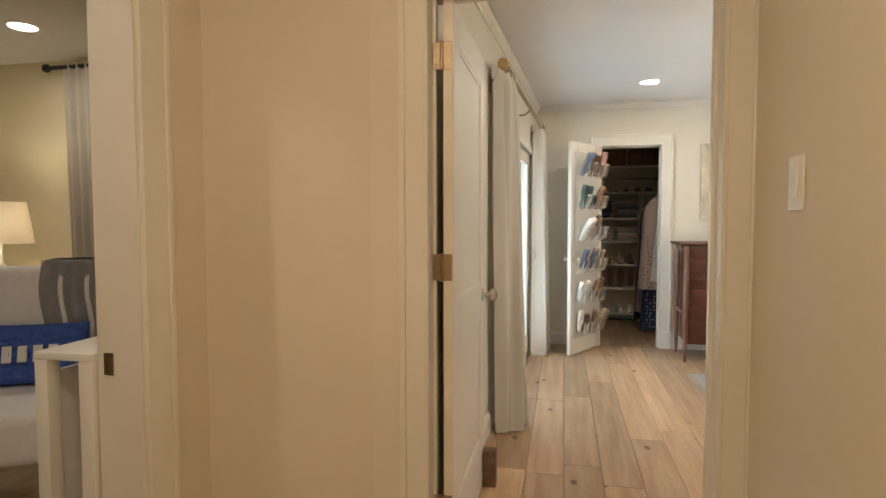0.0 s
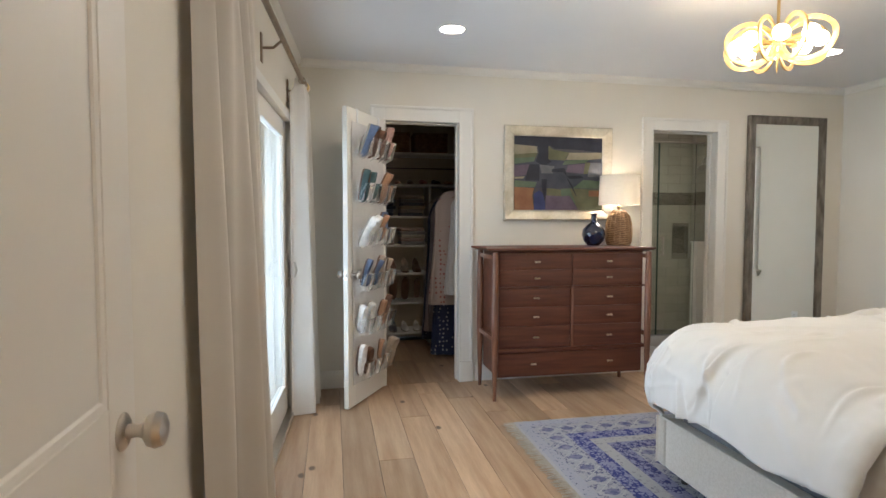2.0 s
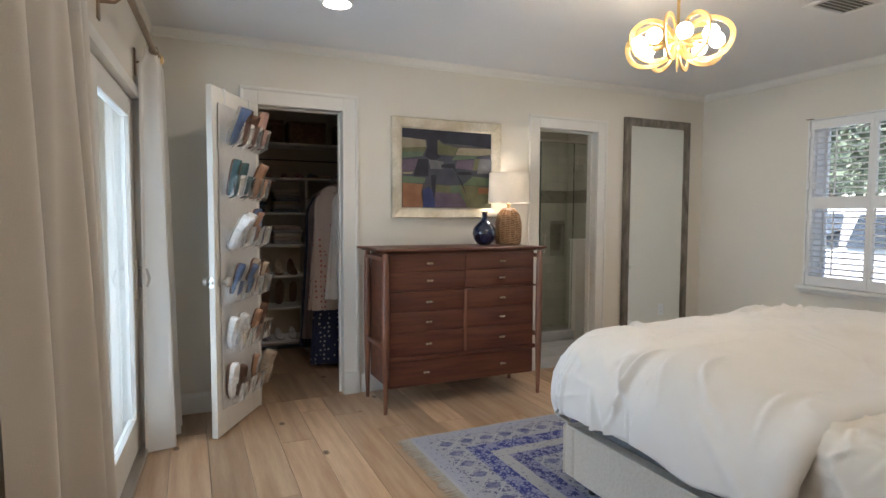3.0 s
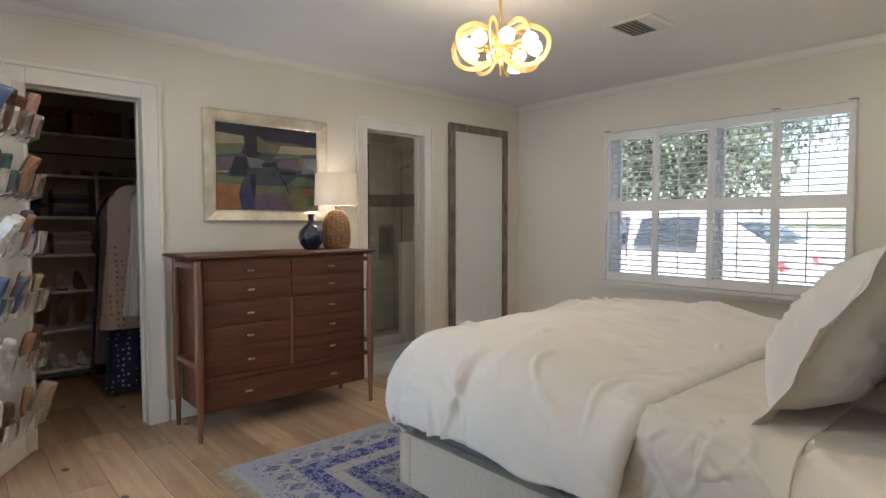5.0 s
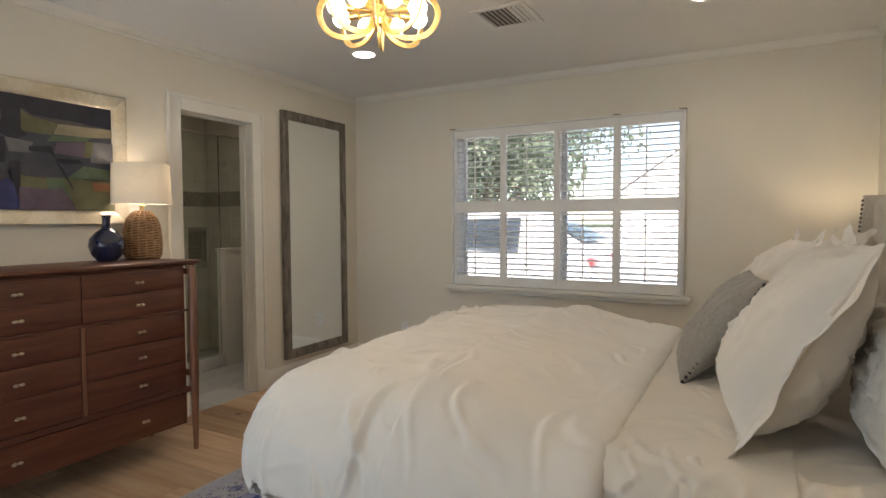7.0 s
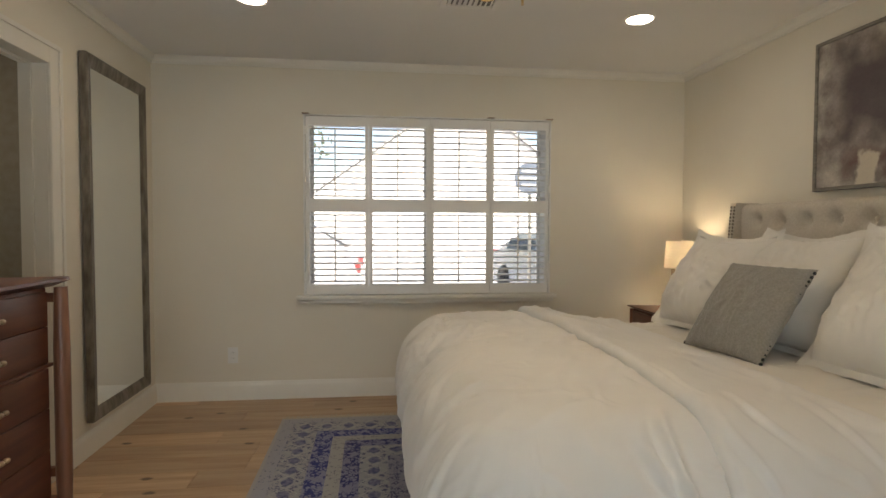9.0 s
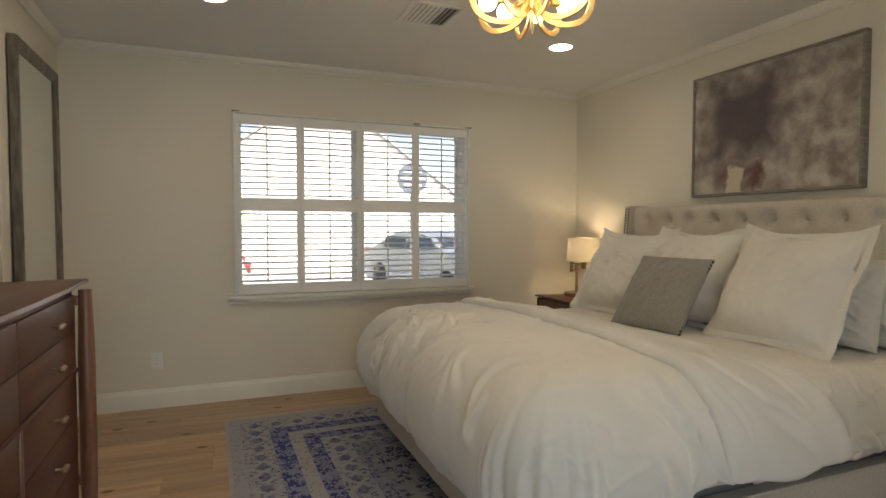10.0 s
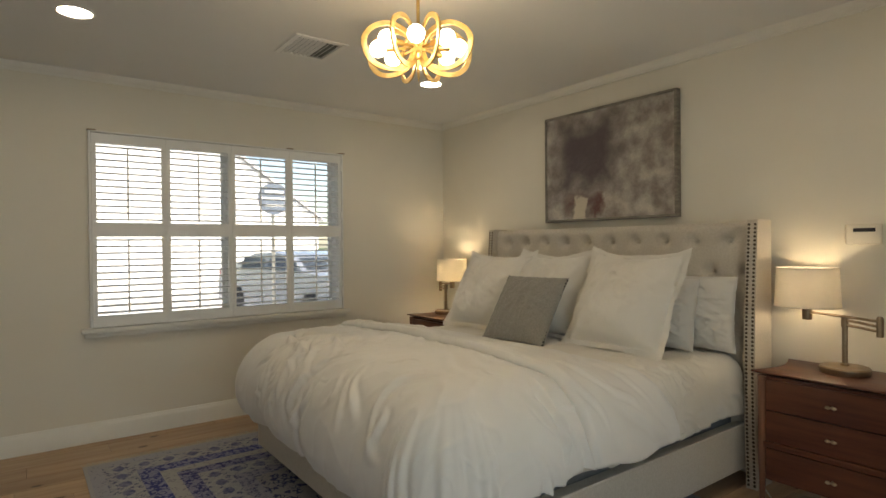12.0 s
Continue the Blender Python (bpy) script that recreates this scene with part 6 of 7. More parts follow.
wall_bs = structure("wall_bath_east", bm, GROUT, "cream tiled shower side wall", "wall", smooth=False)
bm = B()
box(bm, 1.2, 1.3, 0.12, 1.75, 0, ZC)
structure("wall_bath_west", bm, WALL, "cream bathroom wall", "wall", smooth=False)
bm = B()
box(bm, 1.2, 3.3, 0.12, 1.75, ZC, ZC + 0.1)
structure("ceiling_bath", bm, CEIL, "white bathroom ceiling", "ceiling", smooth=False)
bm = B()
box(bm, 2.88, 3.13, 1.68, 1.7, 0.87, 1.22)
part("niche_back", bm, MOS, wall_bt, "mosaic niche")
bm = B()
box(bm, 1.7, 3.14, 1.593, 1.6, 1.456, 1.6)
part("mosaic_band", bm, MOS, wall_bt, "brown stone mosaic band")
bm = B()
box(bm, 3.133, 3.14, 0.95, 1.593, 1.456, 1.6)
part("mosaic_band", bm, MOS, wall_bs, "brown stone mosaic band")


def tile_mesh(w, h, axis):
    bm = B()
    if axis == "x":
        box(bm, 0, w - 0.003, -0.008, 0, 0, h - 0.003, 0.0015, 1)
    elif axis == "y":
        box(bm, -0.008, 0, 0, w - 0.003, 0, h - 0.003, 0.0015, 1)
    else:
        box(bm, 0, w - 0.003, 0, h - 0.003, -0.012, 0, 0.001, 1)
    return mesh_of("tile", bm, MARB if axis == "z" else TILE)


TM = {}


def tile(parent, x, y, z, w, h, axis):
    key = (round(w, 3), round(h, 3), axis)
    if key not in TM:
        TM[key] = tile_mesh(w, h, axis)
    ob = new("tile", TM[key])
    ob.parent = parent
    ob.location = (x, y, z)


z, row = 0.0, 0
TH = 0.104
while z < ZC - 0.02:
    h = TH
    if z < 1.456 < z + h:
        h = 1.456 - z
    if 1.456 <= z < 1.6:
        z = 1.6
    h = min(h, ZC - z)
    x = 1.9 - (0.155 if row % 2 else 0)
    while x < 3.13:
        w = min(0.31, 3.135 - x)
        inn = z + h > 0.89 and z < 1.207
        segs = [(x, x + w)]
        if inn:
            segs = [(a, b) for a, b in ((x, min(x + w, 2.9)), (max(x, 3.11), x + w)) if b - a > 0.02]
        for a, b in segs:
            tile(wall_bt, a, 1.6, z, b - a, h, "x")
        x += w
    y = 0.95
    while y < 1.59 and row % 1 == 0:
        w = min(0.31, 1.592 - y)
        tile(wall_bs, 3.14, y, z, w, h, "y")
        y += w
    z += h
    row += 1
for i in range(7):
    for j in range(3):
        tile(bfl, 1.32 + i * 0.3, 0.0 + j * 0.3, 0.0, 0.3, 0.3, "z")
bm = B()
box(bm, 2.7, 3.138, 0.84, 0.95, 0, 1.04, 0.004, 2)
box(bm, 2.69, 3.138, 0.83, 0.96, 1.041, 1.06, 0.004, 2)
structure("wall_bath_pony", bm, TRIM, "white half wall of the shower", "wall")
shw = thing("shower_enclosure", pose(0, 0, 0), "frameless glass shower door over a tiled curb", "shower")
bm = B()
box(bm, 1.31, 2.695, 0.84, 0.95, 0, 0.1, 0.004, 2)
part("curb", bm, MARB, shw, "pale marble curb")
for x0, x1, z0 in ((1.32, 2.27, 0.105), (2.285, 2.69, 0.105), (2.7, 3.13, 1.062)):
    bm = B()
    box(bm, x0, x1, 0.89, 0.9, z0, 2.06)
    g = part("glass_panel", bm, SHOWERG, shw, "clear glass panel")
    g.visible_shadow = False
bm = B()
tube(bm, [(1.32, 0.895, 2.07), (3.13, 0.895, 2.07)], 0.009, 8)
part("header_bar", bm, NICKEL, shw)
bm = B()
tube(bm, [(2.31, 0.885, 0.93), (2.31, 0.845, 0.93), (2.31, 0.84, 0.94), (2.31, 0.84, 1.09), (2.31, 0.845, 1.1), (2.31, 0.885, 1.1)], 0.009, 8)
part("handle", bm, NICKEL, shw, "chrome door handle")
EDGE = mat("glass_edge", (0.05, 0.085, 0.075), 0.15)
for x in (2.27, 2.2795):
    bm = B()
    box(bm, x, x + 0.0055, 0.889, 0.901, 0.105, 2.06, 0.001, 1)
    part("glass_edge", bm, EDGE, shw, "dark polished glass edge")
for z in (0.4, 1.75):
    bm = B()
    box(bm, 1.32, 1.4, 0.88, 0.91, z - 0.045, z + 0.045, 0.003, 2)
    part("door_hinge", bm, NICKEL, shw, "chrome glass hinge")
bm = B()
lathe(bm, [(0.01, 0), (0.012, 0.02), (0.055, 0.03), (0.055, 0.04), (0.0, 0.041)], 16, pose(3.05, 1.3, 1.9, 150, 0, 0))
tube(bm, [(3.138, 1.3, 1.98), (3.08, 1.3, 1.97), (3.05, 1.3, 1.91)], 0.008, 8)
part("shower_head", bm, NICKEL, shw, "chrome shower head")

# ---------- nursery seen through the hall doorway ----------
NW = mat("nursery_paint", (0.74, 0.67, 0.48), 0.8, col2=(0.77, 0.7, 0.52), scale=1.2, bump=0.05, bscale=200)
for nm, a in (("wall_nursery_north", (-5.3, -2.38, -2.45, -2.33, 0, ZC)), ("wall_nursery_west", (-5.42, -5.3, -7.0, -2.33, 0, ZC)), ("wall_nursery_south", (-5.3, -2.38, -7.12, -7.0, 0, ZC)), ("wall_nursery_east", (-2.38, -2.26, -3.95, -2.33, 0, ZC))):
    bm = B()
    box(bm, *a)
    structure(nm, bm, NW, "pale yellow nursery wall", "wall", smooth=False)
bm = B()
box(bm, -5.42, -2.38, -7.12, -2.33, ZC, ZC + 0.1)
structure("ceiling_nursery", bm, CEIL, "white nursery ceiling", "ceiling", smooth=False)
bm = B()
box(bm, -5.42, -2.38, -7.12, -2.33, -0.1, 0.0)
structure("floor_nursery", bm, mat("nursery_oak", (0.3, 0.18, 0.1), 0.4, col2=(0.42, 0.28, 0.17), scale=3, stretch=(7, 0.6, 1)), "oak nursery floor", "floor", smooth=False)
# The second nursery light is unseen, added to brighten the room.
for x, y in ((-4.13, -3.1), (-3.0, -5.4)):
    copy_thing(can, pose(x, y, ZC))
crib = thing("changing_table", pose(-2.62, -4.45, 0), "white painted changing table just inside the nursery", "table")
for a, nm in (((0, 0.22, 0, 0.9, 0.83, 0.855), "top"), ((0.0, 0.05, 0, 0.05, 0, 0.83), "leg"), ((0.17, 0.22, 0, 0.05, 0, 0.83), "leg"), ((0.0, 0.05, 0.85, 0.9, 0, 0.83), "leg"), ((0.17, 0.22, 0.85, 0.9, 0, 0.83), "leg"), ((0.01, 0.03, 0.05, 0.85, 0.1, 0.78), "side_panel"), ((0.03, 0.2, 0.02, 0.88, 0.1, 0.12), "shelf")):
    bm = B()
    box(bm, *a, 0.004, 2)
    part(nm, bm, SHUT, crib)
CHF = mat("pale_grey_chair", (0.74, 0.73, 0.75), 0.9, col2=(0.79, 0.78, 0.8), scale=40, bump=0.3, bscale=300)
chair = thing("wing_chair", pose(-3.42, -3.8, 0, 0, 0, 28), "pale grey upholstered wing chair with wooden legs", "armchair")
for a, nm, bv in (((-0.33, 0.33, -0.35, 0.33, 0.24, 0.47), "seat", 0.05), ((-0.33, 0.33, 0.25, 0.4, 0.3, 1.05), "backrest", 0.06), ((-0.4, -0.3, -0.33, 0.35, 0.24, 0.66), "arm", 0.04), ((0.3, 0.4, -0.33, 0.35, 0.24, 0.66), "arm", 0.04), ((-0.38, -0.31, 0.05, 0.36, 0.64, 1.02), "wing", 0.03), ((0.31, 0.38, 0.05, 0.36, 0.64, 1.02), "wing", 0.03)):
    bm = B()
    box(bm, *a, bv, 4)
    part(nm, bm, CHF, chair)
for x in (-0.28, 0.28):
    for y in (-0.28, 0.28):
        bm = B()
        lathe(bm, [(0.014, 0), (0.024, 0.24)], 12, Matrix.Translation((x, y, 0)))
        part("leg", bm, WALNUTV, chair)
bm = B()
grid(bm, 16, 24, lambda u, v: Vector((0.0 + 0.27 * u + 0.01 * math.sin(9 * v), 0.24 - 0.012 * math.sin(14 * u) if v < 0.8 else 0.24 + (v - 0.8), 0.62 + 0.45 * min(v, 0.8) / 0.8 + 0.012)))
bmesh.ops.solidify(bm, geom=bm.faces[:], thickness=0.012)
solo("throw_blanket", bm, mat("grey_throw", (0.46, 0.46, 0.48), 0.95, col2=(0.54, 0.54, 0.56), scale=50, bump=0.4, bscale=200), pose(-3.42, -3.8, 0, 0, 0, 28), "grey knitted throw over the nursery chair back", "blanket", smooth=80)
pl = pillow("lumbar_pillow", 0.46, 0.3, 0.14, pose(-3.42, -3.8, 0, 0, 0, 28) @ pose(0, 0.14, 0.475, -12, 0, 0), mat("royal_blue_cloth", (0.04, 0.1, 0.4), 0.85, col2=(0.06, 0.13, 0.46), scale=30), "royal blue lumbar pillow with pale lettering bars", 0.0, 31)
pl["group"] = ""
for k in range(4):
    bm = B()
    box(bm, -0.12 + k * 0.065, -0.08 + k * 0.065, -0.082, -0.074, 0.11, 0.19, 0.002, 1)
    part("pale_mark", bm, PLATE, pl, "pale stitched bar")
stand = thing("side_table", pose(-4.66, -2.85, 0), "small round wooden side table beside the chair", "table")
bm = B()
lathe(bm, [(0.0, 0.68), (0.22, 0.68), (0.22, 0.71), (0.0, 0.71)], 24, cap=False)
part("top", bm, WALNUT, stand)
bm = B()
lathe(bm, [(0.16, 0), (0.16, 0.02), (0.03, 0.04), (0.025, 0.68)], 18)
part("pedestal", bm, WALNUTV, stand)
nl = thing("table_lamp", pose(-4.66, -2.85, 0.711), "white turned lamp with a pleated shade, lit, in the nursery", "lamp")
bm = B()
lathe(bm, [(0.0, 0), (0.07, 0.0), (0.07, 0.02), (0.03, 0.05), (0.04, 0.12), (0.02, 0.2), (0.03, 0.26), (0.012, 0.3), (0.012, 0.42)], 20, cap=False)
part("base", bm, PLATE, nl)
bm = B()
lathe(bm, [(0.19, 0.42), (0.15, 0.7)], 40, cap=False)
bmesh.ops.solidify(bm, geom=bm.faces[:], thickness=0.002)
part("shade", bm, SHADEM, nl, "cream pleated shade", smooth=60)
bm = B()
sphere(bm, (0, 0, 0.55), 0.035)
part("bulb", bm, LAMPB, nl, "lit bulb")
nr = thing("curtain_rod", pose(-4.9, -2.52, 2.38), "dark curtain rod in the nursery", "curtain rod")
bm = B()
tube(bm, [(0.33, 0, 0), (1.9, 0, 0)], 0.014, 10)
part("rod", bm, DARK, nr)
bm = B()
sphere(bm, (0.31, 0, 0), 0.03)
part("finial", bm, DARK, nr)
bm = B()
grid(bm, 60, 20, lambda u, v: Vector((-4.45 + 0.35 * u + 0.05 * v, -2.52 + 0.03 * math.sin(u * 30) * (0.5 + v), 2.4 - 2.38 * v)))
bmesh.ops.solidify(bm, geom=bm.faces[:], thickness=0.003)
solo("curtain", bm, CURT, I4, "white curtain panel in the nursery", "curtain", smooth=80)

# ---------- small wall fittings ----------


def outlet(m, label):
    r = thing("wall_outlet", m, label, "outlet")
    bm = B()
    box(bm, -0.036, 0.036, 0, 0.006, -0.058, 0.058, 0.003, 2)
    part("plate", bm, PLATE, r)
    for z in (-0.021, 0.021):
        bm = B()
        box(bm, -0.016, 0.016, 0.006, 0.0085, z - 0.014, z + 0.014, 0.002, 2)
        s = part("socket", bm, PLATE, r)
        bm = B()
        for x in (-0.006, 0.006):
            box(bm, x - 0.001, x + 0.001, 0.0085, 0.0092, z - 0.004, z + 0.006)
        part("slots", bm, DARK, s)
    return r


outlet(pose(XE, -0.538, 0.325, 0, 0, 90), "white wall outlet above the baseboard")
sw = thing("light_switch", pose(-0.39, -4.43, 1.365, 0, 0, 90), "white rocker light switch on the hall wall", "light switch")
bm = B()
box(bm, -0.043, 0.043, 0, 0.006, -0.066, 0.066, 0.003, 2)
part("plate", bm, PLATE, sw)
bm = B()
box(bm, -0.016, 0.016, 0.006, 0.01, -0.034, 0.034, 0.002, 2, pose(0, 0, 0, 3, 0, 0))
part("rocker", bm, PLATE, sw)
th = thing("thermostat", MS @ pose(-3.335, 0, 1.325), "white rounded thermostat with a dark display", "thermostat")
bm = B()
box(bm, -0.075, 0.075, 0, 0.012, -0.05, 0.05, 0.011, 4)
part("body", bm, WALL, th)
bm = B()
box(bm, -0.05, 0.04, 0.012, 0.0135, 0.012, 0.03, 0.0006, 1)
part("display", bm, DARK, th, "dark display")
bm = B()
tube(bm, [(0.32, -3.5, 0.006), (0.4, -3.45, 0.005), (0.47, -3.55, 0.005), (0.42, -3.7, 0.005), (0.5, -3.8, 0.005)], 0.004, 6)
tube(bm, [(0.30, -3.42, 0.006), (0.36, -3.38, 0.005), (0.42, -3.5, 0.005), (0.36, -3.6, 0.005)], 0.004, 6)
solo("power_cord", bm, PLATE, I4, "white power cords lying under the nightstand", "cable")

# ---------- outdoors ----------
bm = B()
grid(bm, 20, 20, lambda u, v: Vector((-400 + 800 * u, -400 + 800 * v, -0.3)))
structure("ground", bm, mat("lawn", (0.07, 0.1, 0.035), 0.95, col2=(0.11, 0.14, 0.06), scale=3, detail=10, coords="Object"), "green lawn around the house", "ground", smooth=False)
bm = B()
box(bm, 4.2, 150, -90, 90, -0.32, -0.27)
structure("driveway", bm, mat("concrete", (0.5, 0.49, 0.47), 0.9, col2=(0.58, 0.57, 0.55), scale=1.5, detail=9, bump=0.1), "pale concrete driveway", "driveway", smooth=False)
bm = B()
box(bm, -4.6, -1.45, -3.9, 1.0, -0.3, -0.05)
structure("patio", bm, mat("patio_stone", (0.42, 0.43, 0.45), 0.85, col2=(0.5, 0.51, 0.53), scale=2, detail=9), "grey stone patio outside the french doors", "pavement", smooth=False)
# Unseen slab over rooms and patio, added to keep out sky and sun.
bm = B()
box(bm, -5.9, 4.1, -8.6, 2.4, ZC + 0.15, ZC + 0.3)
structure("roof", bm, mat("roof_light_block", (0.12, 0.11, 0.1), 0.9, col2=(0.16, 0.15, 0.14), scale=5), "dark flat roof", "roof", smooth=False)
CARGL = mat("car_glass", (0.1, 0.12, 0.14), 0.06, 0.0, coat=0.5)
TYRE = mat("tyre_rubber", (0.02, 0.02, 0.02), 0.85)
TAIL = mat("tail_lamp_red", (0.32, 0.06, 0.06), 0.25, coat=0.5)


def car(m, paintc, label, tall):
    r = thing("car", m, label, "car", "cars parked outside")
    P = mat("car_paint", paintc, 0.25, coat=0.8)
    L_, W_, H0, H1 = 4.7, 1.85, (1.1 if tall else 1.0), (1.75 if tall else 1.45)
    side = [(-2.35, 0.35), (-2.35, 0.85), (-2.25, H0), (-1.2, H0 + 0.08), (-0.7, H1 - 0.12), (0.0, H1), (1.4 if tall else 0.9, H1 - 0.02), (2.2 if tall else 1.7, H0 + 0.12), (2.33, 0.9), (2.35, 0.4), (1.9, 0.3), (-1.9, 0.3)]
    bm = B()
    rings = []
    for y, ins in ((-W_ / 2, 0.06), (-W_ / 2 + 0.06, 0.0), (W_ / 2 - 0.06, 0.0), (W_ / 2, 0.06)):
        rings.append([bm.verts.new((x * (1 - ins * 0.1), y * (1 - 0.16 * max(0, (z - H0) / (H1 - H0))), z - ins * 0.3)) for x, z in side])
    for a, b in zip(rings, rings[1:]):
        for i in range(len(side)):
            bm.faces.new((a[i], a[(i + 1) % len(side)], b[(i + 1) % len(side)], b[i]))
    bm.faces.new(rings[0])
    bm.faces.new(rings[-1])
    part("body", bm, P, r, smooth=40)
    for s in (-1, 1):
        for x0, x1 in ((-0.75, 0.15), (0.25, 1.25)):
            bm = B()
            y0, y1 = s * W_ / 2 * 1.0, s * W_ / 2 * 0.875
            q = [bm.verts.new(p) for p in ((x0 - 0.25 * (x0 < 0), y0 + s * 0.006, H0 + 0.08), (x1, y0 + s * 0.006, H0 + 0.08), (x1, y1 + s * 0.012, H1 - 0.12), (x0 + 0.1, y1 + s * 0.012, H1 - 0.14))]
            bm.faces.new(q)
            bmesh.ops.solidify(bm, geom=bm.faces[:], thickness=0.01)
            part("side_window", bm, CARGL, r, "dark glass")
        for x in (-1.45, 1.45):
            bm = B()
            lathe(bm, [(0.2, -0.11), (0.33, -0.11), (0.36, -0.06), (0.36, 0.06), (0.33, 0.11), (0.2, 0.11)], 24, pose(x, s * (W_ / 2 - 0.1), 0.36, 90, 0, 0))
            w = part("tyre", bm, TYRE, r)
            bm = B()
            lathe(bm, [(0.0, 0.09), (0.2, 0.1), (0.22, 0.115)], 20, pose(x, s * (W_ / 2 - 0.1), 0.36, -90 * s, 0, 0), cap=False)
            part("rim", bm, NICKEL, r)
        bm = B()
        box(bm, 2.2, 2.36, s * 0.74 - 0.16, s * 0.74 + 0.16, 0.9, 1.04, 0.02, 2)
        part("tail_lamp", bm, TAIL, r, "red tail lamp")
        bm = B()
        box(bm, -2.37, -2.22, s * 0.62 - 0.18, s * 0.62 + 0.18, 0.68, 0.82, 0.02, 2)
        part("headlight", bm, PLATE, r)
    bm = B()
    xb = 1.42 if tall else 0.95
    xe = 2.18 if tall else 1.68
    q = [bm.verts.new(p) for p in ((xb + 0.03, -0.72, H1 - 0.08), (xb + 0.03, 0.72, H1 - 0.08), (xe + 0.02, 0.8, H0 + 0.18), (xe + 0.02, -0.8, H0 + 0.18))]
    bm.faces.new(q)
    bmesh.ops.solidify(bm, geom=bm.faces[:], thickness=0.02)
    part("rear_window", bm, CARGL, r, "dark rear glass")
    bm = B()
    q = [bm.verts.new(p) for p in ((-1.17, -0.78, H0 + 0.12), (-1.17, 0.78, H0 + 0.12), (-0.72, 0.7, H1 - 0.12), (-0.72, -0.7, H1 - 0.12))]
    bm.faces.new(q)
    bmesh.ops.solidify(bm, geom=bm.faces[:], thickness=0.02)
    part("windscreen", bm, CARGL, r, "dark windscreen")
    return r


car(pose(8.06, 1.0, -0.27, 0, 0, -90), (0.7, 0.7, 0.7), "white sport utility car with red tail lamps on the driveway", True)
car(pose(10.6, -5.6, -0.27, 0, 0, 10), (0.26, 0.28, 0.31), "dark grey car parked beyond the sign", False)
sg = thing("round_sign", pose(8.97, -4.24, -0.3), "round grey-blue sign with pale marks on a pole", "sign")
bm = B()
lathe(bm, [(0.03, 0), (0.03, 2.5)], 12)
part("pole", bm, NICKEL, sg)
bm = B()
lathe(bm, [(0.0, -0.02), (0.28, -0.02), (0.28, 0.02), (0.0, 0.02)], 40, pose(-0.05, 0, 2.43, 0, 90, 0), cap=False)
part("disc", bm, mat("sign_grey_blue", (0.13, 0.16, 0.2), 0.4), sg, "grey-blue disc")
for z, w in ((2.55, 0.17), (2.43, 0.23), (2.31, 0.17)):
    bm = B()
    box(bm, -0.078, -0.071, -w, w, z - 0.02, z + 0.02, 0.002, 1)
    part("pale_bar", bm, PLATE, sg)

BARK = mat("bark", (0.16, 0.13, 0.1), 0.95, col2=(0.24, 0.2, 0.16), scale=12, stretch=(1, 1, 0.2), bump=0.6, bscale=20)
LEAF = mat("leaf", (0.13, 0.17, 0.11), 0.6, col2=(0.22, 0.26, 0.18), scale=0.7, detail=8, coords="Object", trans=0.3)


def tree(x, y, h, r, seed, leaves=9000):
    rg = random.Random(seed)
    t = thing("tree", pose(x, y, -0.3), "leafy green tree with a branching trunk", "tree", "trees outside")
    bm = B()
    top = h * 0.55
    tube(bm, [(0, 0, 0), (0.05, 0.02, top * 0.4), (-0.04, 0.05, top * 0.75), (0.03, 0, top)], 0.2, 12, [0.26, 0.2, 0.16, 0.11])
    ends = []
    for k in range(9):
        a = rg.uniform(0, 6.28)
        z0 = top * rg.uniform(0.45, 1.0)
        e = Vector((math.cos(a) * r * rg.uniform(0.4, 0.85), math.sin(a) * r * rg.uniform(0.4, 0.85), h * rg.uniform(0.5, 0.95)))
        mid = Vector((e.x * 0.45, e.y * 0.45, z0 + (e.z - z0) * 0.35))
        tube(bm, [(0, 0, z0), mid, e], 0.05, 7, [0.08, 0.05, 0.02])
        ends += [e, (mid + e) / 2]
    part("trunk", bm, BARK, t)
    cl = [(e, r * rg.uniform(0.28, 0.5)) for e in ends] + [(Vector((rg.gauss(0, r * 0.4), rg.gauss(0, r * 0.4), h * rg.uniform(0.55, 0.95))), r * 0.4) for _ in range(7)]
    co, fa = [], []
    for _ in range(leaves):
        c, rr = rg.choice(cl)
        d = Vector((rg.gauss(0, 1), rg.gauss(0, 1), rg.gauss(0, 0.8)))
        p = c + d.normalized() * rr * rg.random() ** 0.4
        q = Euler((rg.uniform(0, 6), rg.uniform(0, 6), rg.uniform(0, 6))).to_matrix()
        s = rg.uniform(0.07, 0.14)
        i = len(co)
        co += [p + q @ Vector(v) for v in ((-s, 0, 0), (0, -s * 0.5, s * 0.1), (s, 0, 0), (0, s * 0.5, s * 0.1))]
        fa.append((i, i + 1, i + 2, i + 3))
    me = bpy.data.meshes.new("crown")
    me.from_pydata(co, [], fa)
    me.materials.append(LEAF)
    ob = new("crown", me)
    ob.parent = t
    ob["kind"] = "stuff"
    return t


for x, y, h, r, s in ((14.8, 3.6, 6.0, 2.5, 1), (16.5, 6.6, 6.6, 3.0, 2), (17.5, 11.0, 8, 3.4, 3), (22.5, 5.6, 9.5, 3.9, 4), (13.5, 7.6, 5.4, 2.4, 5)):
    tree(x, y, h, r, s, 13000)

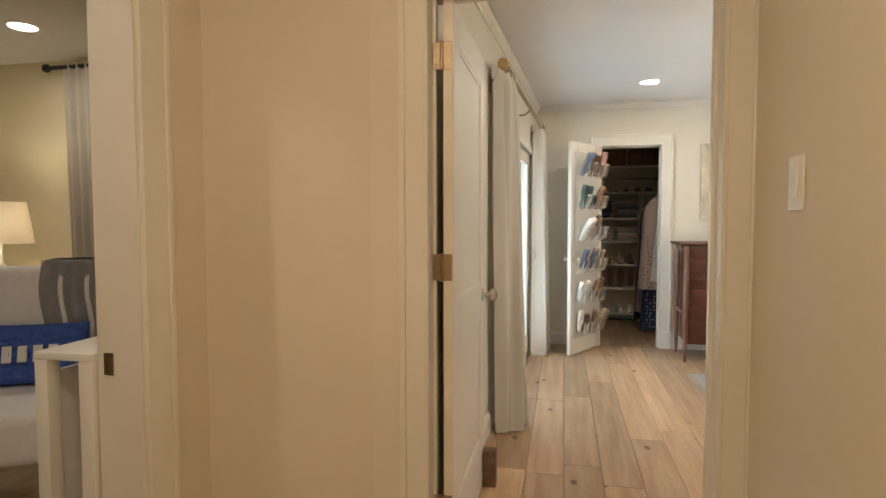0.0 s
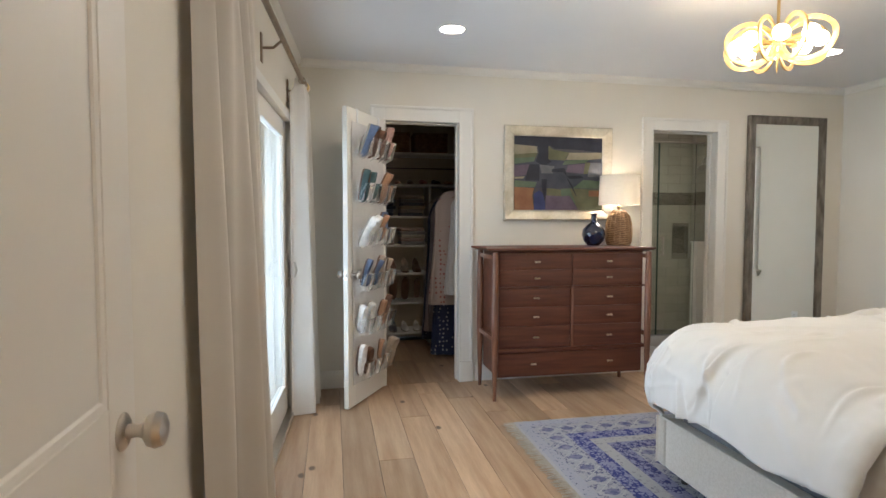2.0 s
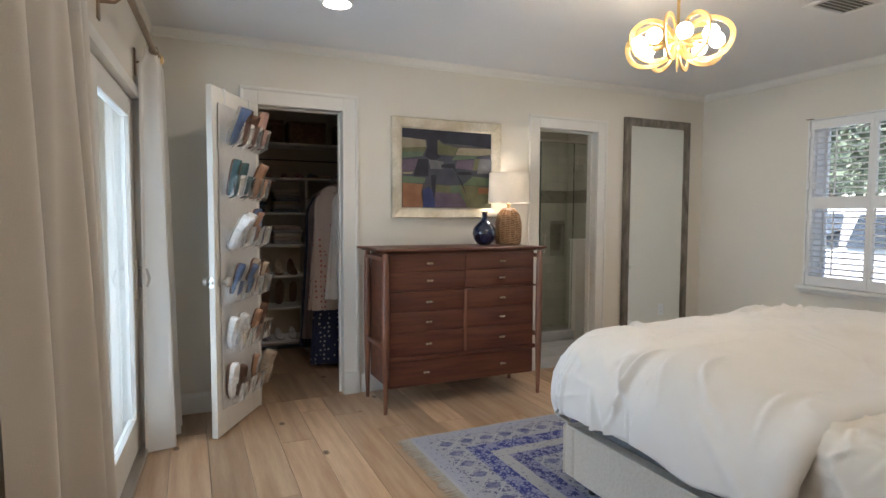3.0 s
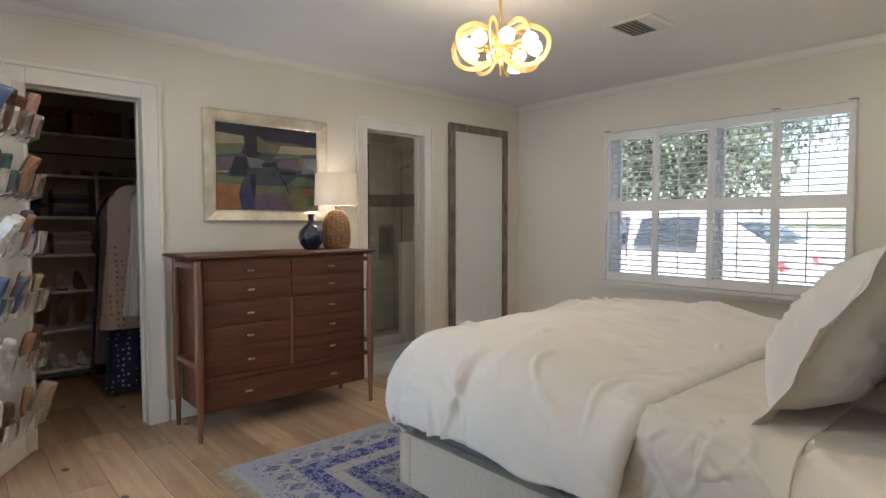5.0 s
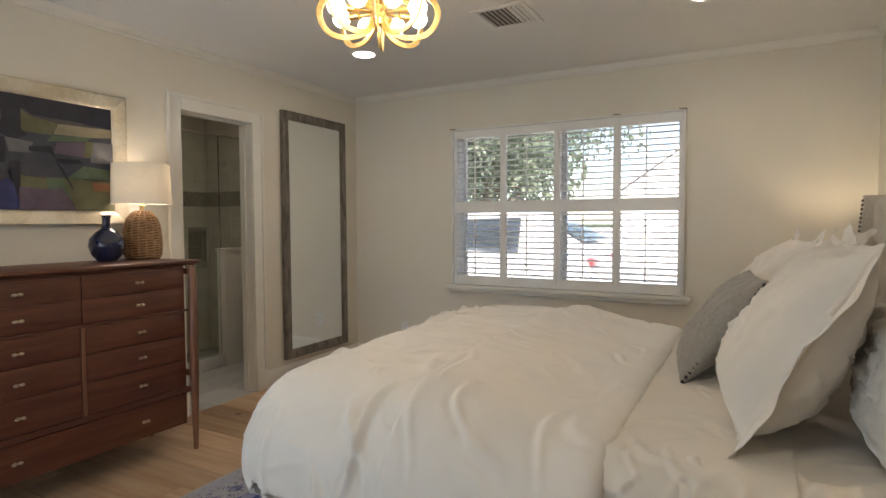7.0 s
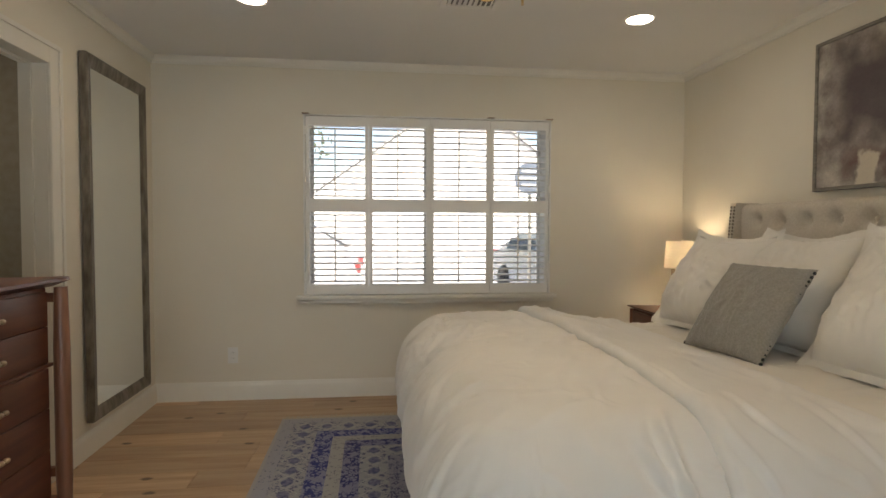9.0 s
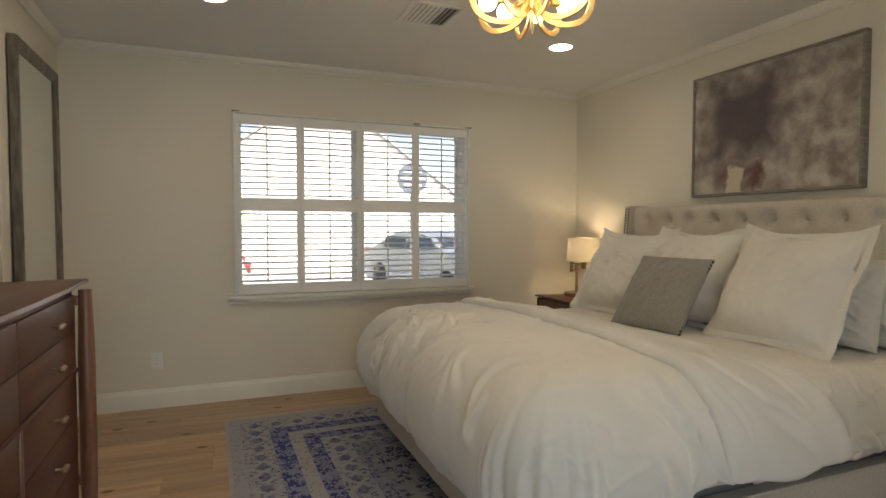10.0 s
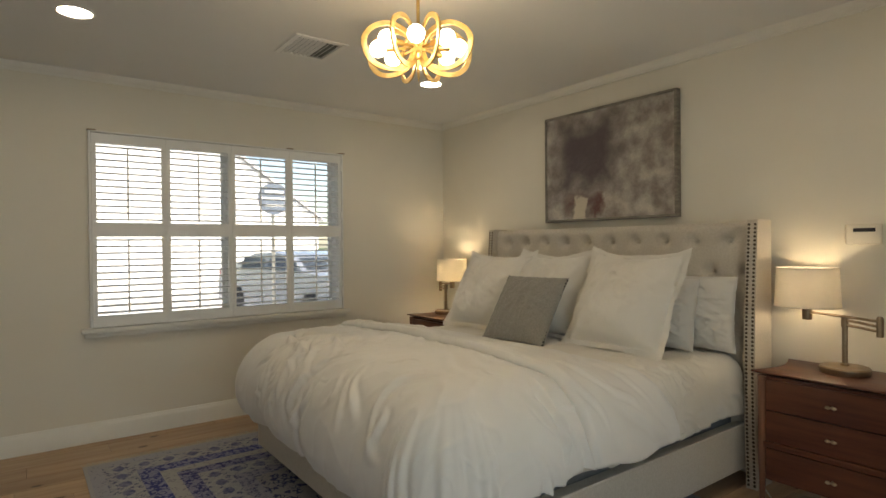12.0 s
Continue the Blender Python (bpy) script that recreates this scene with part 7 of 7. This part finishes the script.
hs = thing("house", pose(20, -4.6, -0.3), "white gabled house across the driveway", "house")
SIDING = mat("white_siding", (0.72, 0.72, 0.71), 0.7, col2=(0.76, 0.76, 0.75), scale=2, bump=0.05)
bm = B()
pr = [(-5.4, 0), (5.4, 0), (5.4, 2.7), (0, 6.5), (-5.4, 2.7)]
fr, bk = [[bm.verts.new((x, y, z)) for y, z in pr] for x in (0, 9)]
bm.faces.new(fr)
bm.faces.new(bk)
for i in range(5):
    bm.faces.new((fr[i], fr[(i + 1) % 5], bk[(i + 1) % 5], bk[i]))
part("wall", bm, SIDING, hs)
for s in (-1, 1):
    bm = B()
    box(bm, -0.12, 9.4, -3.6, 3.35, 0.01, 0.1, 0, 2, pose(0, s * 2.7, 4.62, -s * 35.13, 0, 0))
    part("roof_slope", bm, mat("pale_shingle", (0.55, 0.55, 0.55), 0.9, col2=(0.62, 0.62, 0.62), scale=9), hs, "grey shingle roof slope")
# ---------- floor planks ----------
rng = random.Random(4)


def planks(x0, x1, y0, y1, w=0.19, gap=0.0018):
    x = x0
    while x < x1 - 0.01:
        xe = min(x + w, x1)
        y = y0 - rng.uniform(0, 1.6)
        while y < y1:
            ln = rng.choice((1.2, 1.5, 1.8, 2.1))
            a, b = max(y, y0), min(y + ln, y1)
            if b - a > 0.03:
                bm = B()
                hw, hl = (xe - x - gap) / 2, (b - a - gap) / 2
                lo = [bm.verts.new((sx * hw, sy * hl, -0.012)) for sx, sy in ((-1, -1), (1, -1), (1, 1), (-1, 1))]
                mi = [bm.verts.new((sx * hw, sy * hl, -0.0015)) for sx, sy in ((-1, -1), (1, -1), (1, 1), (-1, 1))]
                hi = [bm.verts.new((sx * (hw - 0.0012), sy * (hl - 0.0012), 0.0)) for sx, sy in ((-1, -1), (1, -1), (1, 1), (-1, 1))]
                for p, q in ((lo, mi), (mi, hi)):
                    for i in range(4):
                        bm.faces.new((p[i], p[(i + 1) % 4], q[(i + 1) % 4], q[i]))
                bm.faces.new(hi)
                me = mesh_of("plank", bm, OAK, False)
                ob = new("plank", me)
                ob.parent = floor
                ob.location = ((x + xe) / 2, (a + b) / 2, 0)
            y += ln
        x = xe


planks(-1.5, 3.53, -4.03, 0.0)
planks(-2.235, 0.55, -8.0, -4.03)
planks(-1.2, 0.9, 0.0, 1.6)
